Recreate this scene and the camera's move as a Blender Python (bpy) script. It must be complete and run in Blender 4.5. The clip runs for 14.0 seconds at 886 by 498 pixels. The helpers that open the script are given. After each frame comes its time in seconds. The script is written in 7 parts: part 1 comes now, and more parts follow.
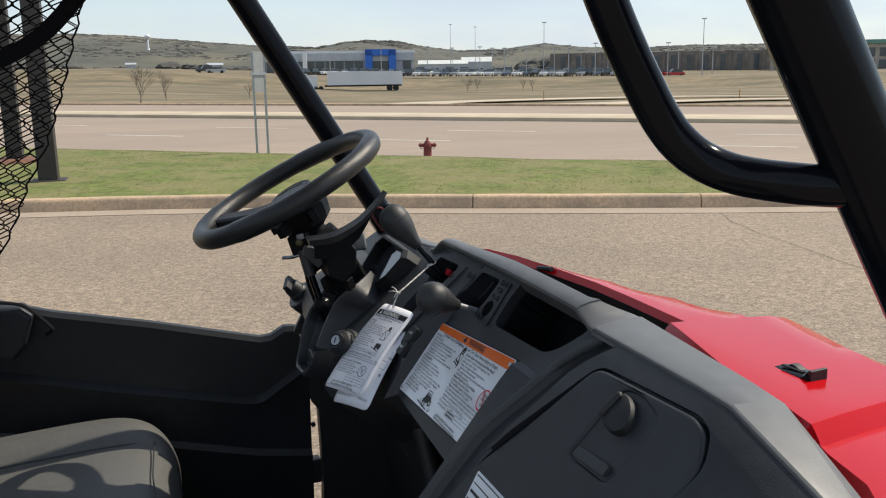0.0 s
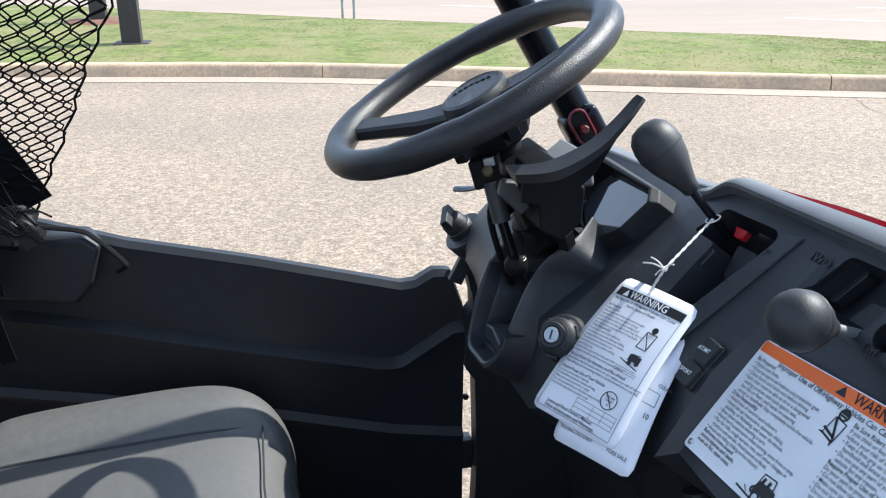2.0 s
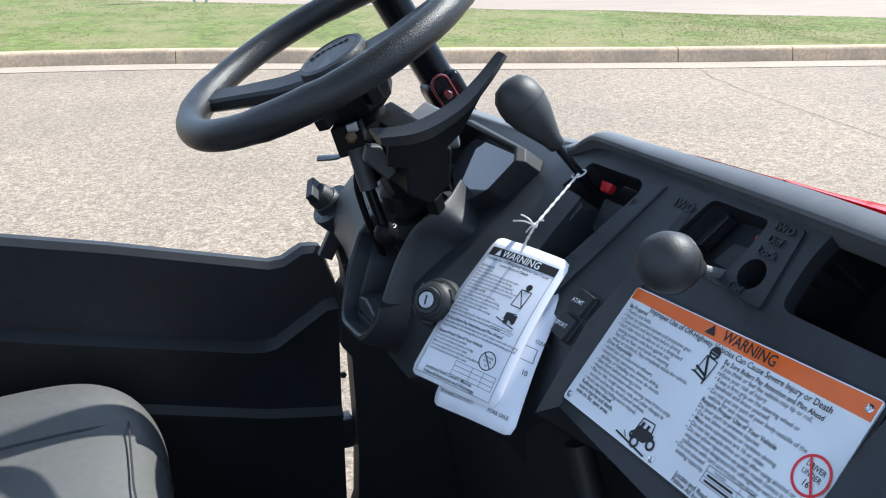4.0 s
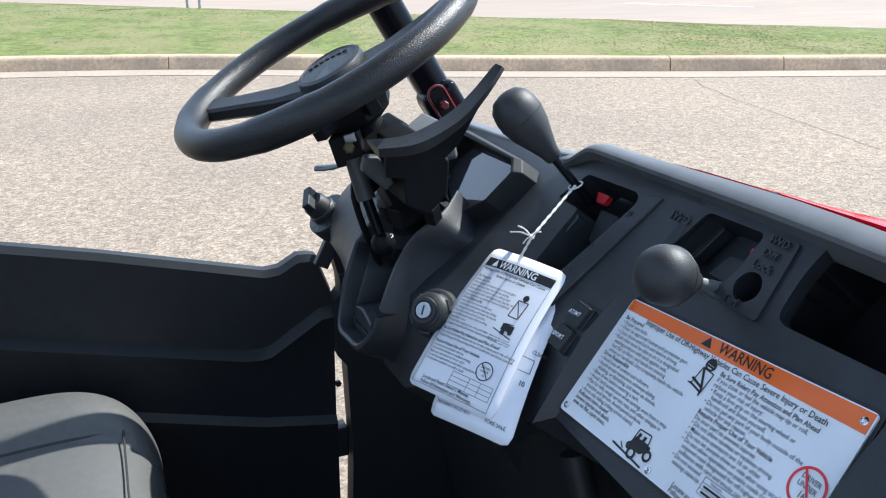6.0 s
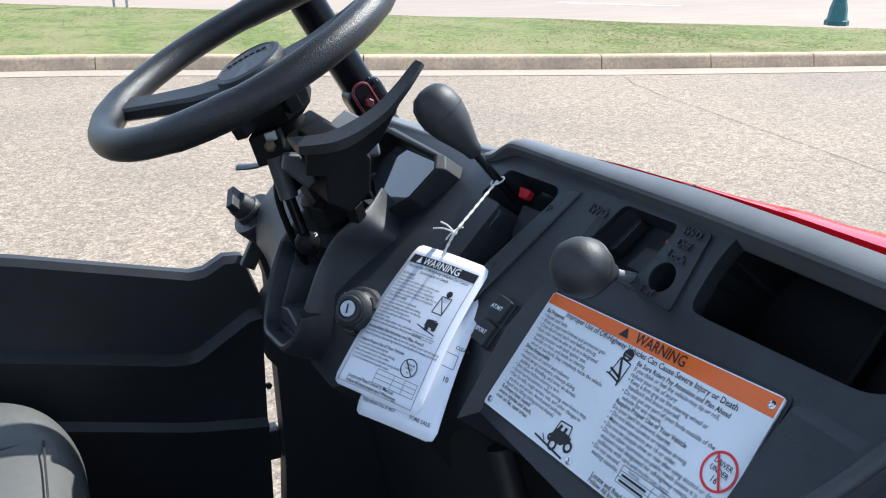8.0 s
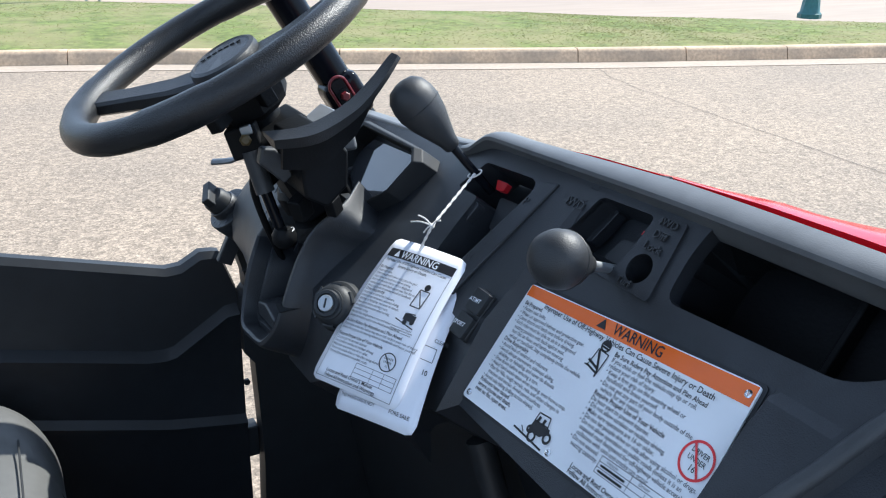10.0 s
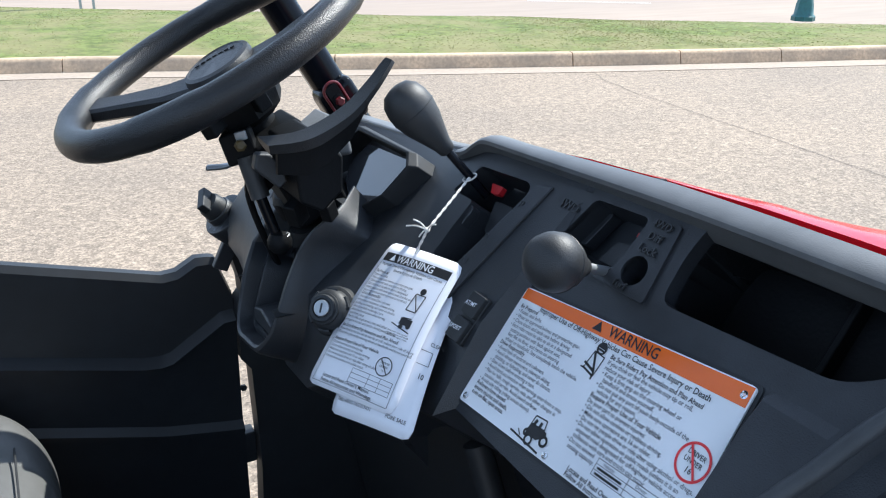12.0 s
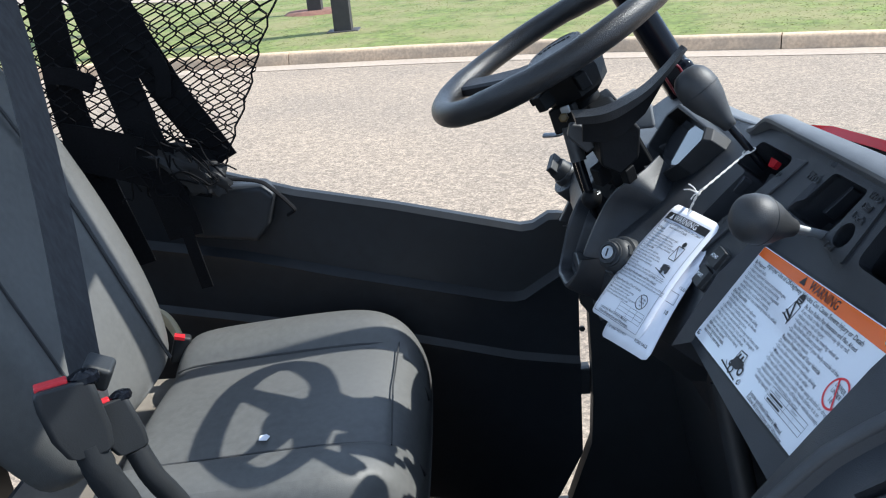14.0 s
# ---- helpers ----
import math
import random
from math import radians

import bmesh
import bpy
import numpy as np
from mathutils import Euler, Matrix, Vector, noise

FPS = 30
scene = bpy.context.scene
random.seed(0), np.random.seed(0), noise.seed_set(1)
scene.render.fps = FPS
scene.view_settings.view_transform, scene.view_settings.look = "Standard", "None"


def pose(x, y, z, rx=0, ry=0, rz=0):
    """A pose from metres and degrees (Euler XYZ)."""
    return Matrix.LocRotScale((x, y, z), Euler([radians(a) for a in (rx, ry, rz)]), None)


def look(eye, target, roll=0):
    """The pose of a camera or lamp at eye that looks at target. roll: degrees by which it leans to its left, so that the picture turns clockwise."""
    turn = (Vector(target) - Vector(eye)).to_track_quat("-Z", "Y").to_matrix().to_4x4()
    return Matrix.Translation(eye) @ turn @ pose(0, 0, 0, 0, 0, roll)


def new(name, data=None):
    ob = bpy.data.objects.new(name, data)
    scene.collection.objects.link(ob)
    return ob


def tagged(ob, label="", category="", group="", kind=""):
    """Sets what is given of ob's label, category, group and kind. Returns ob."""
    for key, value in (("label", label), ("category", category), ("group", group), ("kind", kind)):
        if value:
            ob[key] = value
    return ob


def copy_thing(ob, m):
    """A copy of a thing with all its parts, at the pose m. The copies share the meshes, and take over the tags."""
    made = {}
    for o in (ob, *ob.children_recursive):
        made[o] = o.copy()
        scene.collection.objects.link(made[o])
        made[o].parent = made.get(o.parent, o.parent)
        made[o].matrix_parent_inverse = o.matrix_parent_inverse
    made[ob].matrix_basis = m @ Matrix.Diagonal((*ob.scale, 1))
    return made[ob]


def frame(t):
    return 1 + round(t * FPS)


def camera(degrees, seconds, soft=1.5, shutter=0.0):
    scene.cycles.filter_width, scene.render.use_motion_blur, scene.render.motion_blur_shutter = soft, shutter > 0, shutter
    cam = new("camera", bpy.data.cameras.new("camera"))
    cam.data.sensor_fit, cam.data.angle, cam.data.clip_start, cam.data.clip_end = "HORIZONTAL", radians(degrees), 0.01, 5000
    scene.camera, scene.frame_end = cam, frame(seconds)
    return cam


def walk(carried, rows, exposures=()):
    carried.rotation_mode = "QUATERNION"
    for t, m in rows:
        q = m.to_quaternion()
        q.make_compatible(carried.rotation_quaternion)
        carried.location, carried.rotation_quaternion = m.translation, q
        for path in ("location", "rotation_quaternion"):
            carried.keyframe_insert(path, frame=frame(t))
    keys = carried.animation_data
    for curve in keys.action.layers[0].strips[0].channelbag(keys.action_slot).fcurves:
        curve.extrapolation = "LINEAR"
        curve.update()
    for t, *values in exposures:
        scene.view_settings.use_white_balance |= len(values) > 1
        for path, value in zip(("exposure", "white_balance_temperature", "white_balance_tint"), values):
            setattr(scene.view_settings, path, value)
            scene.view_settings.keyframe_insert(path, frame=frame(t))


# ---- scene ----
cam = camera(54.4, 14.0, soft=1.15)
METRES, EYE, TILT, LEAN, TURN = 0.92, 1.65, -11.75, 0.75, -17.5
ROWS = [
    (0.0, 0.0, 0.0, 0.0, -0.0, 0.0, -0.0),
    (0.2, -0.0293, 0.0862, 0.0028, 1.41, -0.73, -1.26),
    (0.5, -0.0903, 0.2303, 0.0284, 1.36, -2.24, -2.99),
    (1.0, -0.1622, 0.4486, 0.0363, 1.58, -6.03, -3.92),
    (1.5, -0.2102, 0.559, 0.0492, 5.43, -9.71, -3.08),
    (2.0, -0.2296, 0.5675, 0.072, 5.17, -8.56, -1.7),
    (2.5, -0.2312, 0.5799, 0.0651, 0.67, -8.04, -0.49),
    (3.0, -0.2233, 0.5921, 0.0487, -3.07, -9.68, 0.78),
    (5.5, -0.2335, 0.5902, 0.0532, -4.03, -9.41, 0.07),
    (6.0, -0.2331, 0.5885, 0.0545, -4.22, -9.11, -0.04),
    (6.5, -0.2315, 0.5871, 0.0546, -4.52, -8.79, 0.09),
    (7.0, -0.2315, 0.5887, 0.0538, -4.95, -8.77, 0.28),
    (7.5, -0.2245, 0.5912, 0.0506, -6.36, -8.89, 0.5),
    (8.0, -0.2159, 0.5889, 0.0514, -8.37, -9.17, 0.43),
    (10.5, -0.2151, 0.5904, 0.05, -9.93, -9.54, 0.65),
    (11.0, -0.2162, 0.589, 0.0507, -9.95, -9.3, 0.61),
    (11.5, -0.215, 0.5888, 0.0504, -10.12, -9.12, 0.82),
    (12.0, -0.2139, 0.5896, 0.0494, -10.16, -9.26, 1.09),
    (12.5, -0.2136, 0.593, 0.0475, -10.01, -9.49, 1.16),
    (13.0, -0.2064, 0.5874, 0.0478, -7.81, -9.45, 1.7),
    (13.5, -0.1591, 0.5119, 0.0452, 1.89, -9.6, 2.33),
    (13.7, -0.1147, 0.4643, 0.0452, 7.15, -9.8, 1.74),
    (14.0, -0.0341, 0.3836, 0.0452, 18.71, -10.16, 0.39),
]
walk(cam, [(t, pose(0, 0, EYE, TILT, LEAN, TURN) @ pose(METRES * x, METRES * y, METRES * z, 90 + pitch, roll, yaw)) for t, x, y, z, yaw, pitch, roll in ROWS],
     exposures=[(0.0, 0.15, 6800, 8), (0.5, 0.43, 6650, 8), (1.0, 0.8, 6250, 8), (1.5, 1.03, 5950, 7), (2.0, 1.12, 5850, 7), (3.0, 1.05, 5750, 6), (8.0, 1.05, 5750, 6), (12.5, 1.05, 5750, 6), (13.5, 1.05, 5750, 6), (14.0, 1.05, 5750, 6)])

# ---- light ----
SUN_DIR = Vector((0.458, 0.083, 0.52)).normalized()
world = bpy.data.worlds.new("world")
scene.world = world
world.use_nodes = True
wn = world.node_tree
sky = wn.nodes.new("ShaderNodeTexSky")
sky.sky_type = "NISHITA"
sky.sun_disc = False
sky.sun_elevation = math.asin(SUN_DIR.z)
sky.sun_rotation = math.atan2(SUN_DIR.x, SUN_DIR.y)
sky.air_density, sky.dust_density, sky.ozone_density = 1.0, 0.4, 1.6
bg = wn.nodes["Background"]
bg.inputs[1].default_value = 0.138
sky_co = wn.nodes.new("ShaderNodeTexCoord")
sky_map = wn.nodes.new("ShaderNodeMapping")
sky_map.inputs["Scale"].default_value = (1, 1, 3.5)
cloud = wn.nodes.new("ShaderNodeTexNoise")
cloud.inputs["Scale"].default_value, cloud.inputs["Detail"].default_value, cloud.inputs["Roughness"].default_value = 2.4, 7.0, 0.55
cloud_range = wn.nodes.new("ShaderNodeMapRange")
cloud_range.inputs[1].default_value, cloud_range.inputs[2].default_value, cloud_range.inputs[3].default_value, cloud_range.inputs[4].default_value = 0.36, 0.64, 0.45, 0.93
cloud_mix = wn.nodes.new("ShaderNodeMix")
cloud_mix.data_type = "RGBA"
cloud_mix.inputs[7].default_value = (4.1, 4.75, 5.85, 1)
wn.links.new(sky_co.outputs["Generated"], sky_map.inputs[0])
wn.links.new(sky_map.outputs[0], cloud.inputs["Vector"])
wn.links.new(cloud.outputs["Fac"], cloud_range.inputs[0])
wn.links.new(cloud_range.outputs[0], cloud_mix.inputs[0])
wn.links.new(sky.outputs[0], cloud_mix.inputs[6])
wn.links.new(cloud_mix.outputs[2], bg.inputs[0])
sun = new("sun", bpy.data.lights.new("sun", "SUN"))
sun.data.energy, sun.data.angle, sun.data.color = 4.2, radians(0.53), (1.0, 0.915, 0.79)
sun.matrix_world = look(SUN_DIR * 50, (0, 0, 0))


# ---- materials ----
def material(name, base, rough=0.6, metal=0.0, grain=0.0, scale=20.0, bump=0.0, bump_scale=200.0, stain=None, stain_scale=2.0, stain_amount=0.5,
             coat=0.0, spec=0.5, island=0.0, bump_distance=0.002, stretch=None, spread=(0.4, 0.62)):
    """A principled material with fine grain, larger stains and bump, in object space (metres)."""
    m = bpy.data.materials.new(name)
    m.use_nodes = True
    nt = m.node_tree
    n, l = nt.nodes, nt.links
    p = n["Principled BSDF"]
    p.inputs["Base Color"].default_value = (*base, 1)
    p.inputs["Roughness"].default_value = rough
    p.inputs["Metallic"].default_value = metal
    p.inputs["Coat Weight"].default_value = coat
    p.inputs["Specular IOR Level"].default_value = spec
    co = n.new("ShaderNodeTexCoord")
    src = co.outputs["Object"]
    if stretch:
        mp = n.new("ShaderNodeMapping")
        mp.inputs["Scale"].default_value = stretch
        l.new(src, mp.inputs[0])
        src = mp.outputs[0]

    def noise_at(sc, detail=4.0):
        t = n.new("ShaderNodeTexNoise")
        t.inputs["Scale"].default_value = sc
        t.inputs["Detail"].default_value = detail
        l.new(src, t.inputs["Vector"])
        return t.outputs["Fac"]

    col = None
    if grain:
        r = n.new("ShaderNodeMapRange")
        r.inputs[1].default_value, r.inputs[2].default_value = 0.3, 0.7
        r.inputs[3].default_value, r.inputs[4].default_value = 1 - grain, 1 + grain
        l.new(noise_at(scale), r.inputs[0])
        mx = n.new("ShaderNodeMix")
        mx.data_type, mx.blend_type = "RGBA", "MULTIPLY"
        mx.inputs[0].default_value = 1
        mx.inputs[6].default_value = (*base, 1)
        l.new(r.outputs[0], mx.inputs[7])
        col = mx.outputs[2]
    if stain:
        r = n.new("ShaderNodeMapRange")
        r.inputs[1].default_value, r.inputs[2].default_value = spread
        r.inputs[3].default_value, r.inputs[4].default_value = 0, stain_amount
        l.new(noise_at(stain_scale, 6.0), r.inputs[0])
        mx = n.new("ShaderNodeMix")
        mx.data_type = "RGBA"
        l.new(r.outputs[0], mx.inputs[0])
        if col:
            l.new(col, mx.inputs[6])
        else:
            mx.inputs[6].default_value = (*base, 1)
        mx.inputs[7].default_value = (*stain, 1)
        col = mx.outputs[2]
    if island:
        g = n.new("ShaderNodeObjectInfo") if island < 0 else n.new("ShaderNodeNewGeometry")
        out = g.outputs["Random"] if island < 0 else g.outputs["Random Per Island"]
        r = n.new("ShaderNodeMapRange")
        r.inputs[3].default_value, r.inputs[4].default_value = 1 - abs(island), 1 + abs(island)
        l.new(out, r.inputs[0])
        mx = n.new("ShaderNodeMix")
        mx.data_type, mx.blend_type = "RGBA", "MULTIPLY"
        mx.inputs[0].default_value = 1
        if col:
            l.new(col, mx.inputs[6])
        else:
            mx.inputs[6].default_value = (*base, 1)
        l.new(r.outputs[0], mx.inputs[7])
        col = mx.outputs[2]
    if col:
        l.new(col, p.inputs["Base Color"])
    if bump:
        b = n.new("ShaderNodeBump")
        b.inputs["Strength"].default_value = bump
        b.inputs["Distance"].default_value = bump_distance
        l.new(noise_at(bump_scale, 3.0), b.inputs["Height"])
        l.new(b.outputs[0], p.inputs["Normal"])
    return m


M_ASPHALT = material("asphalt", (0.265, 0.207, 0.152), 0.9, grain=0.22, scale=14, stain=(0.20, 0.16, 0.123), stain_scale=0.45, stain_amount=0.6, bump=0.5, bump_scale=90, bump_distance=0.006)
M_ROAD = material("road_concrete", (0.314, 0.246, 0.192), 0.9, grain=0.08, scale=3, stain=(0.235, 0.192, 0.16), stain_scale=0.25, stretch=(0.2, 1, 1))
M_CONCRETE = material("kerb_concrete", (0.50, 0.355, 0.228), 0.9, grain=0.2, scale=30, stain=(0.22, 0.18, 0.135), stain_scale=2.5, bump=0.3, bump_scale=60, island=0.06)
M_GUTTER = material("gutter_concrete", (0.36, 0.29, 0.225), 0.9, grain=0.15, scale=20, stain=(0.3, 0.24, 0.19), stain_scale=1.5, bump=0.2)


def add_stones(m, scales, low, high):
    """Exposed stones: each cell of a fine pattern a little lighter or darker."""
    nt = m.node_tree
    p = nt.nodes["Principled BSDF"]
    src = p.inputs["Base Color"].links[0].from_socket
    co = nt.nodes.new("ShaderNodeTexCoord")
    for sc in scales:
        vo = nt.nodes.new("ShaderNodeTexVoronoi")
        vo.inputs["Scale"].default_value = sc
        nt.links.new(co.outputs["Object"], vo.inputs["Vector"])
        se = nt.nodes.new("ShaderNodeSeparateColor")
        nt.links.new(vo.outputs["Color"], se.inputs[0])
        r = nt.nodes.new("ShaderNodeMapRange")
        r.inputs[3].default_value, r.inputs[4].default_value = low, high
        nt.links.new(se.outputs[0], r.inputs[0])
        mx = nt.nodes.new("ShaderNodeMix")
        mx.data_type, mx.blend_type = "RGBA", "MULTIPLY"
        mx.inputs[0].default_value = 1
        nt.links.new(src, mx.inputs[6])
        nt.links.new(r.outputs[0], mx.inputs[7])
        src = mx.outputs[2]
    nt.links.new(src, p.inputs["Base Color"])


add_stones(M_ASPHALT, (130, 62), 0.7, 1.3)
M_SOIL = material("lawn_soil", (0.122, 0.150, 0.033), 1.0, grain=0.4, scale=9, stain=(0.21, 0.185, 0.08), stain_scale=1.3, stain_amount=0.8)
M_GRASS = material("grass_blade", (0.140, 0.166, 0.036), 0.7, stain=(0.24, 0.215, 0.09), stain_scale=1.1, stain_amount=0.85, island=0.25, spread=(0.42, 0.6))
gn = M_GRASS.node_tree
leaf = gn.nodes.new("ShaderNodeBsdfTranslucent")
both = gn.nodes.new("ShaderNodeMixShader")
both.inputs[0].default_value = 0.5
gp = gn.nodes["Principled BSDF"]
gn.links.new(gp.inputs["Base Color"].links[0].from_socket, leaf.inputs[0])
gn.links.new(gp.outputs[0], both.inputs[1])
gn.links.new(leaf.outputs[0], both.inputs[2])
gn.links.new(both.outputs[0], gn.nodes["Material Output"].inputs[0])
M_FIELD = material("dry_field", (0.20, 0.155, 0.092), 1.0, grain=0.35, scale=0.7, stain=(0.105, 0.09, 0.05), stain_scale=0.09, stain_amount=0.9, spread=(0.45, 0.6), stretch=(0.6, 1.6, 1))
# dashboard plastic in a darker tone, standing in for shade on the door
M_DOOR = material("shaded_door_moulding", (0.016, 0.0185, 0.0225), 0.5, grain=0.2, scale=40, stain=(0.010, 0.011, 0.013), stain_scale=5, bump=0.3, bump_scale=900, bump_distance=0.0006)
M_PLASTIC = material("black_textured_plastic", (0.021, 0.0235, 0.028), 0.42, grain=0.2, scale=40, stain=(0.028, 0.031, 0.037), stain_scale=5, bump=0.5, bump_scale=900, bump_distance=0.0008)
M_PLASTIC_GREY = material("dark_grey_textured_plastic", (0.042, 0.045, 0.049), 0.5, grain=0.15, scale=50, stain=(0.056, 0.058, 0.062), stain_scale=4, bump=0.4, bump_scale=800, bump_distance=0.0006)
M_BLACK = material("black_moulding", (0.014, 0.016, 0.0185), 0.55, grain=0.2, scale=20, bump=0.1, bump_scale=500)
# lighter grey; on the crest lip it stands in for sun sheen
M_CREST = material("lightened_grey_plastic", (0.105, 0.108, 0.112), 0.42, grain=0.15, scale=40, stain=(0.14, 0.142, 0.145), stain_scale=6, bump=0.3, bump_scale=750, bump_distance=0.0005)
M_BELT = material("woven_belt", (0.028, 0.029, 0.033), 0.7, grain=0.3, scale=200, bump=0.4, bump_scale=500, bump_distance=0.001, stretch=(1, 1, 0.05))
M_KNOB = material("matt_knob_rubber", (0.026, 0.027, 0.029), 0.5, grain=0.15, scale=60, bump=0.4, bump_scale=1100, bump_distance=0.0007)
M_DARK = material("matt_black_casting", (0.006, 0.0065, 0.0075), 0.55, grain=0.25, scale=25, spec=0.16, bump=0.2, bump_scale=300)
M_RUBBER = material("soft_grip_rubber", (0.014, 0.015, 0.017), 0.36, grain=0.15, scale=60, bump=0.6, bump_scale=650, bump_distance=0.0012)
M_TUBE = material("gloss_black_tube_paint", (0.005, 0.006, 0.009), 0.14, spec=0.14, grain=0.1, scale=30, bump=0.03, bump_scale=40)
M_RED = material("glossy_red_body_panel", (0.50, 0.005, 0.010), 0.16, coat=0.12, spec=0.2, grain=0.06, scale=6, stain=(0.45, 0.005, 0.010), stain_scale=3, bump=0.05, bump_scale=7, bump_distance=0.004)
M_SEAT = material("grey_seat_vinyl", (0.092, 0.093, 0.091), 0.55, grain=0.12, scale=90, stain=(0.118, 0.118, 0.115), stain_scale=4, bump=0.35, bump_scale=700, bump_distance=0.0008)
M_SEAT_DARK = material("dark_seat_vinyl", (0.03, 0.031, 0.033), 0.6, grain=0.15, scale=90, bump=0.3, bump_scale=600)
M_WEB = material("black_webbing", (0.006, 0.006, 0.007), 0.85, spec=0.12, grain=0.3, scale=300, bump=0.4, bump_scale=700, bump_distance=0.001)
M_WHITE = material("white_decal", (0.86, 0.88, 0.91), 0.09, grain=0.02, scale=8, stain=(0.78, 0.81, 0.87), stain_scale=6, stain_amount=0.4)
M_PAPER = material("white_card", (0.84, 0.85, 0.90), 0.4, grain=0.03, scale=20, stain=(0.74, 0.76, 0.85), stain_scale=8, stain_amount=0.4)
M_ORANGE = material("orange_decal", (0.85, 0.16, 0.02), 0.25, grain=0.05, scale=20)
M_INK = material("black_ink", (0.012, 0.012, 0.014), 0.5, grain=0.1, scale=50)
M_GREYINK = material("grey_ink", (0.07, 0.075, 0.09), 0.5, grain=0.1, scale=50)
M_REDINK = material("red_ink", (0.75, 0.03, 0.04), 0.4, grain=0.05, scale=50)
M_CHROME = material("bright_metal", (0.65, 0.66, 0.68), 0.2, metal=1.0, grain=0.05, scale=80)
M_STEEL = material("galvanised_steel", (0.38, 0.4, 0.42), 0.45, metal=0.7, grain=0.15, scale=15)
M_REDPLASTIC = material("red_plastic", (0.6, 0.02, 0.03), 0.4, grain=0.08, scale=40)


# ---- mesh helpers ----
def part(name, bm, mat, parent=None, label="", smooth=True, bevel=0.0, kind=""):
    """Links a bmesh, given in world metres, as one mesh object under parent."""
    bmesh.ops.recalc_face_normals(bm, faces=bm.faces)
    me = bpy.data.meshes.new(name)
    bm.to_mesh(me)
    bm.free()
    return part_mesh(name, me, mat, parent, label, smooth, bevel, kind)


def part_mesh(name, me, mat, parent=None, label="", smooth=True, bevel=0.0, kind=""):
    mats = mat if isinstance(mat, (list, tuple)) else [mat]
    if not me.materials:
        for m in mats:
            me.materials.append(m)
    if smooth:
        me.shade_smooth()
    ob = new(name, me)
    if parent:
        ob.parent = parent
        if parent.type == "EMPTY":
            ob.matrix_parent_inverse = parent.matrix_basis.inverted()
    if smooth and not bevel:
        me.set_sharp_from_angle(angle=radians(40))
    if bevel:
        b = ob.modifiers.new("bevel", "BEVEL")
        b.width, b.segments, b.limit_method, b.angle_limit = bevel, 3, "ANGLE", radians(28)
        b.harden_normals = True
    if label or kind:
        tagged(ob, label=label, kind=kind)
    return ob


def thing(name, loc, label, category, group="", kind=""):
    e = new(name)
    e.empty_display_size = 0.1
    e.matrix_basis = Matrix.Translation(loc)
    return tagged(e, label, category, group, kind)


def box_bm(sx, sy, sz, m=None, bm=None):
    bm = bm or bmesh.new()
    g = bmesh.ops.create_cube(bm, size=1)
    bmesh.ops.scale(bm, vec=(sx, sy, sz), verts=g["verts"])
    if m is not None:
        bmesh.ops.transform(bm, matrix=m, verts=g["verts"])
    return bm


def span_bm(a, b, bm=None):
    """An upright box from corner a to corner b."""
    a, b = Vector(a), Vector(b)
    d, c = b - a, (a + b) / 2
    return box_bm(abs(d.x), abs(d.y), abs(d.z), Matrix.Translation(c), bm)


def cyl_bm(r0, r1, h, m=None, seg=24, bm=None):
    """A frustum from z=0 to z=h, then moved by m."""
    bm = bm or bmesh.new()
    g = bmesh.ops.create_cone(bm, cap_ends=True, segments=seg, radius1=r0, radius2=r1, depth=h)
    bmesh.ops.translate(bm, vec=(0, 0, h / 2), verts=g["verts"])
    if m is not None:
        bmesh.ops.transform(bm, matrix=m, verts=g["verts"])
    return bm


def lathe_bm(profile, m=None, seg=28, bm=None):
    """Turns (radius, height) pairs about z."""
    bm = bm or bmesh.new()
    rings = []
    for r, h in profile:
        rings.append([bm.verts.new((max(r, 1e-5) * math.cos(2 * math.pi * i / seg), max(r, 1e-5) * math.sin(2 * math.pi * i / seg), h)) for i in range(seg)])
    for a, b in zip(rings, rings[1:]):
        for i in range(seg):
            bm.faces.new((a[i], a[(i + 1) % seg], b[(i + 1) % seg], b[i]))
    bm.faces.new(rings[0][::-1])
    bm.faces.new(rings[-1])
    if m is not None:
        bmesh.ops.transform(bm, matrix=m, verts=[v for r in rings for v in r])
    return bm


def smooth_path(pts, steps=8, closed=False):
    """Catmull-Rom through the points."""
    pts = [Vector(p) for p in pts]
    n, out = len(pts), []
    for i in range(n if closed else n - 1):
        if closed:
            p0, p1, p2, p3 = pts[i - 1], pts[i], pts[(i + 1) % n], pts[(i + 2) % n]
        else:
            p0, p1, p2, p3 = pts[max(i - 1, 0)], pts[i], pts[i + 1], pts[min(i + 2, n - 1)]
        for k in range(steps):
            t = k / steps
            out.append(0.5 * ((2 * p1) + (p2 - p0) * t + (2 * p0 - 5 * p1 + 4 * p2 - p3) * t * t + (3 * p1 - p0 - 3 * p2 + p3) * t ** 3))
    if not closed:
        out.append(pts[-1])
    return out


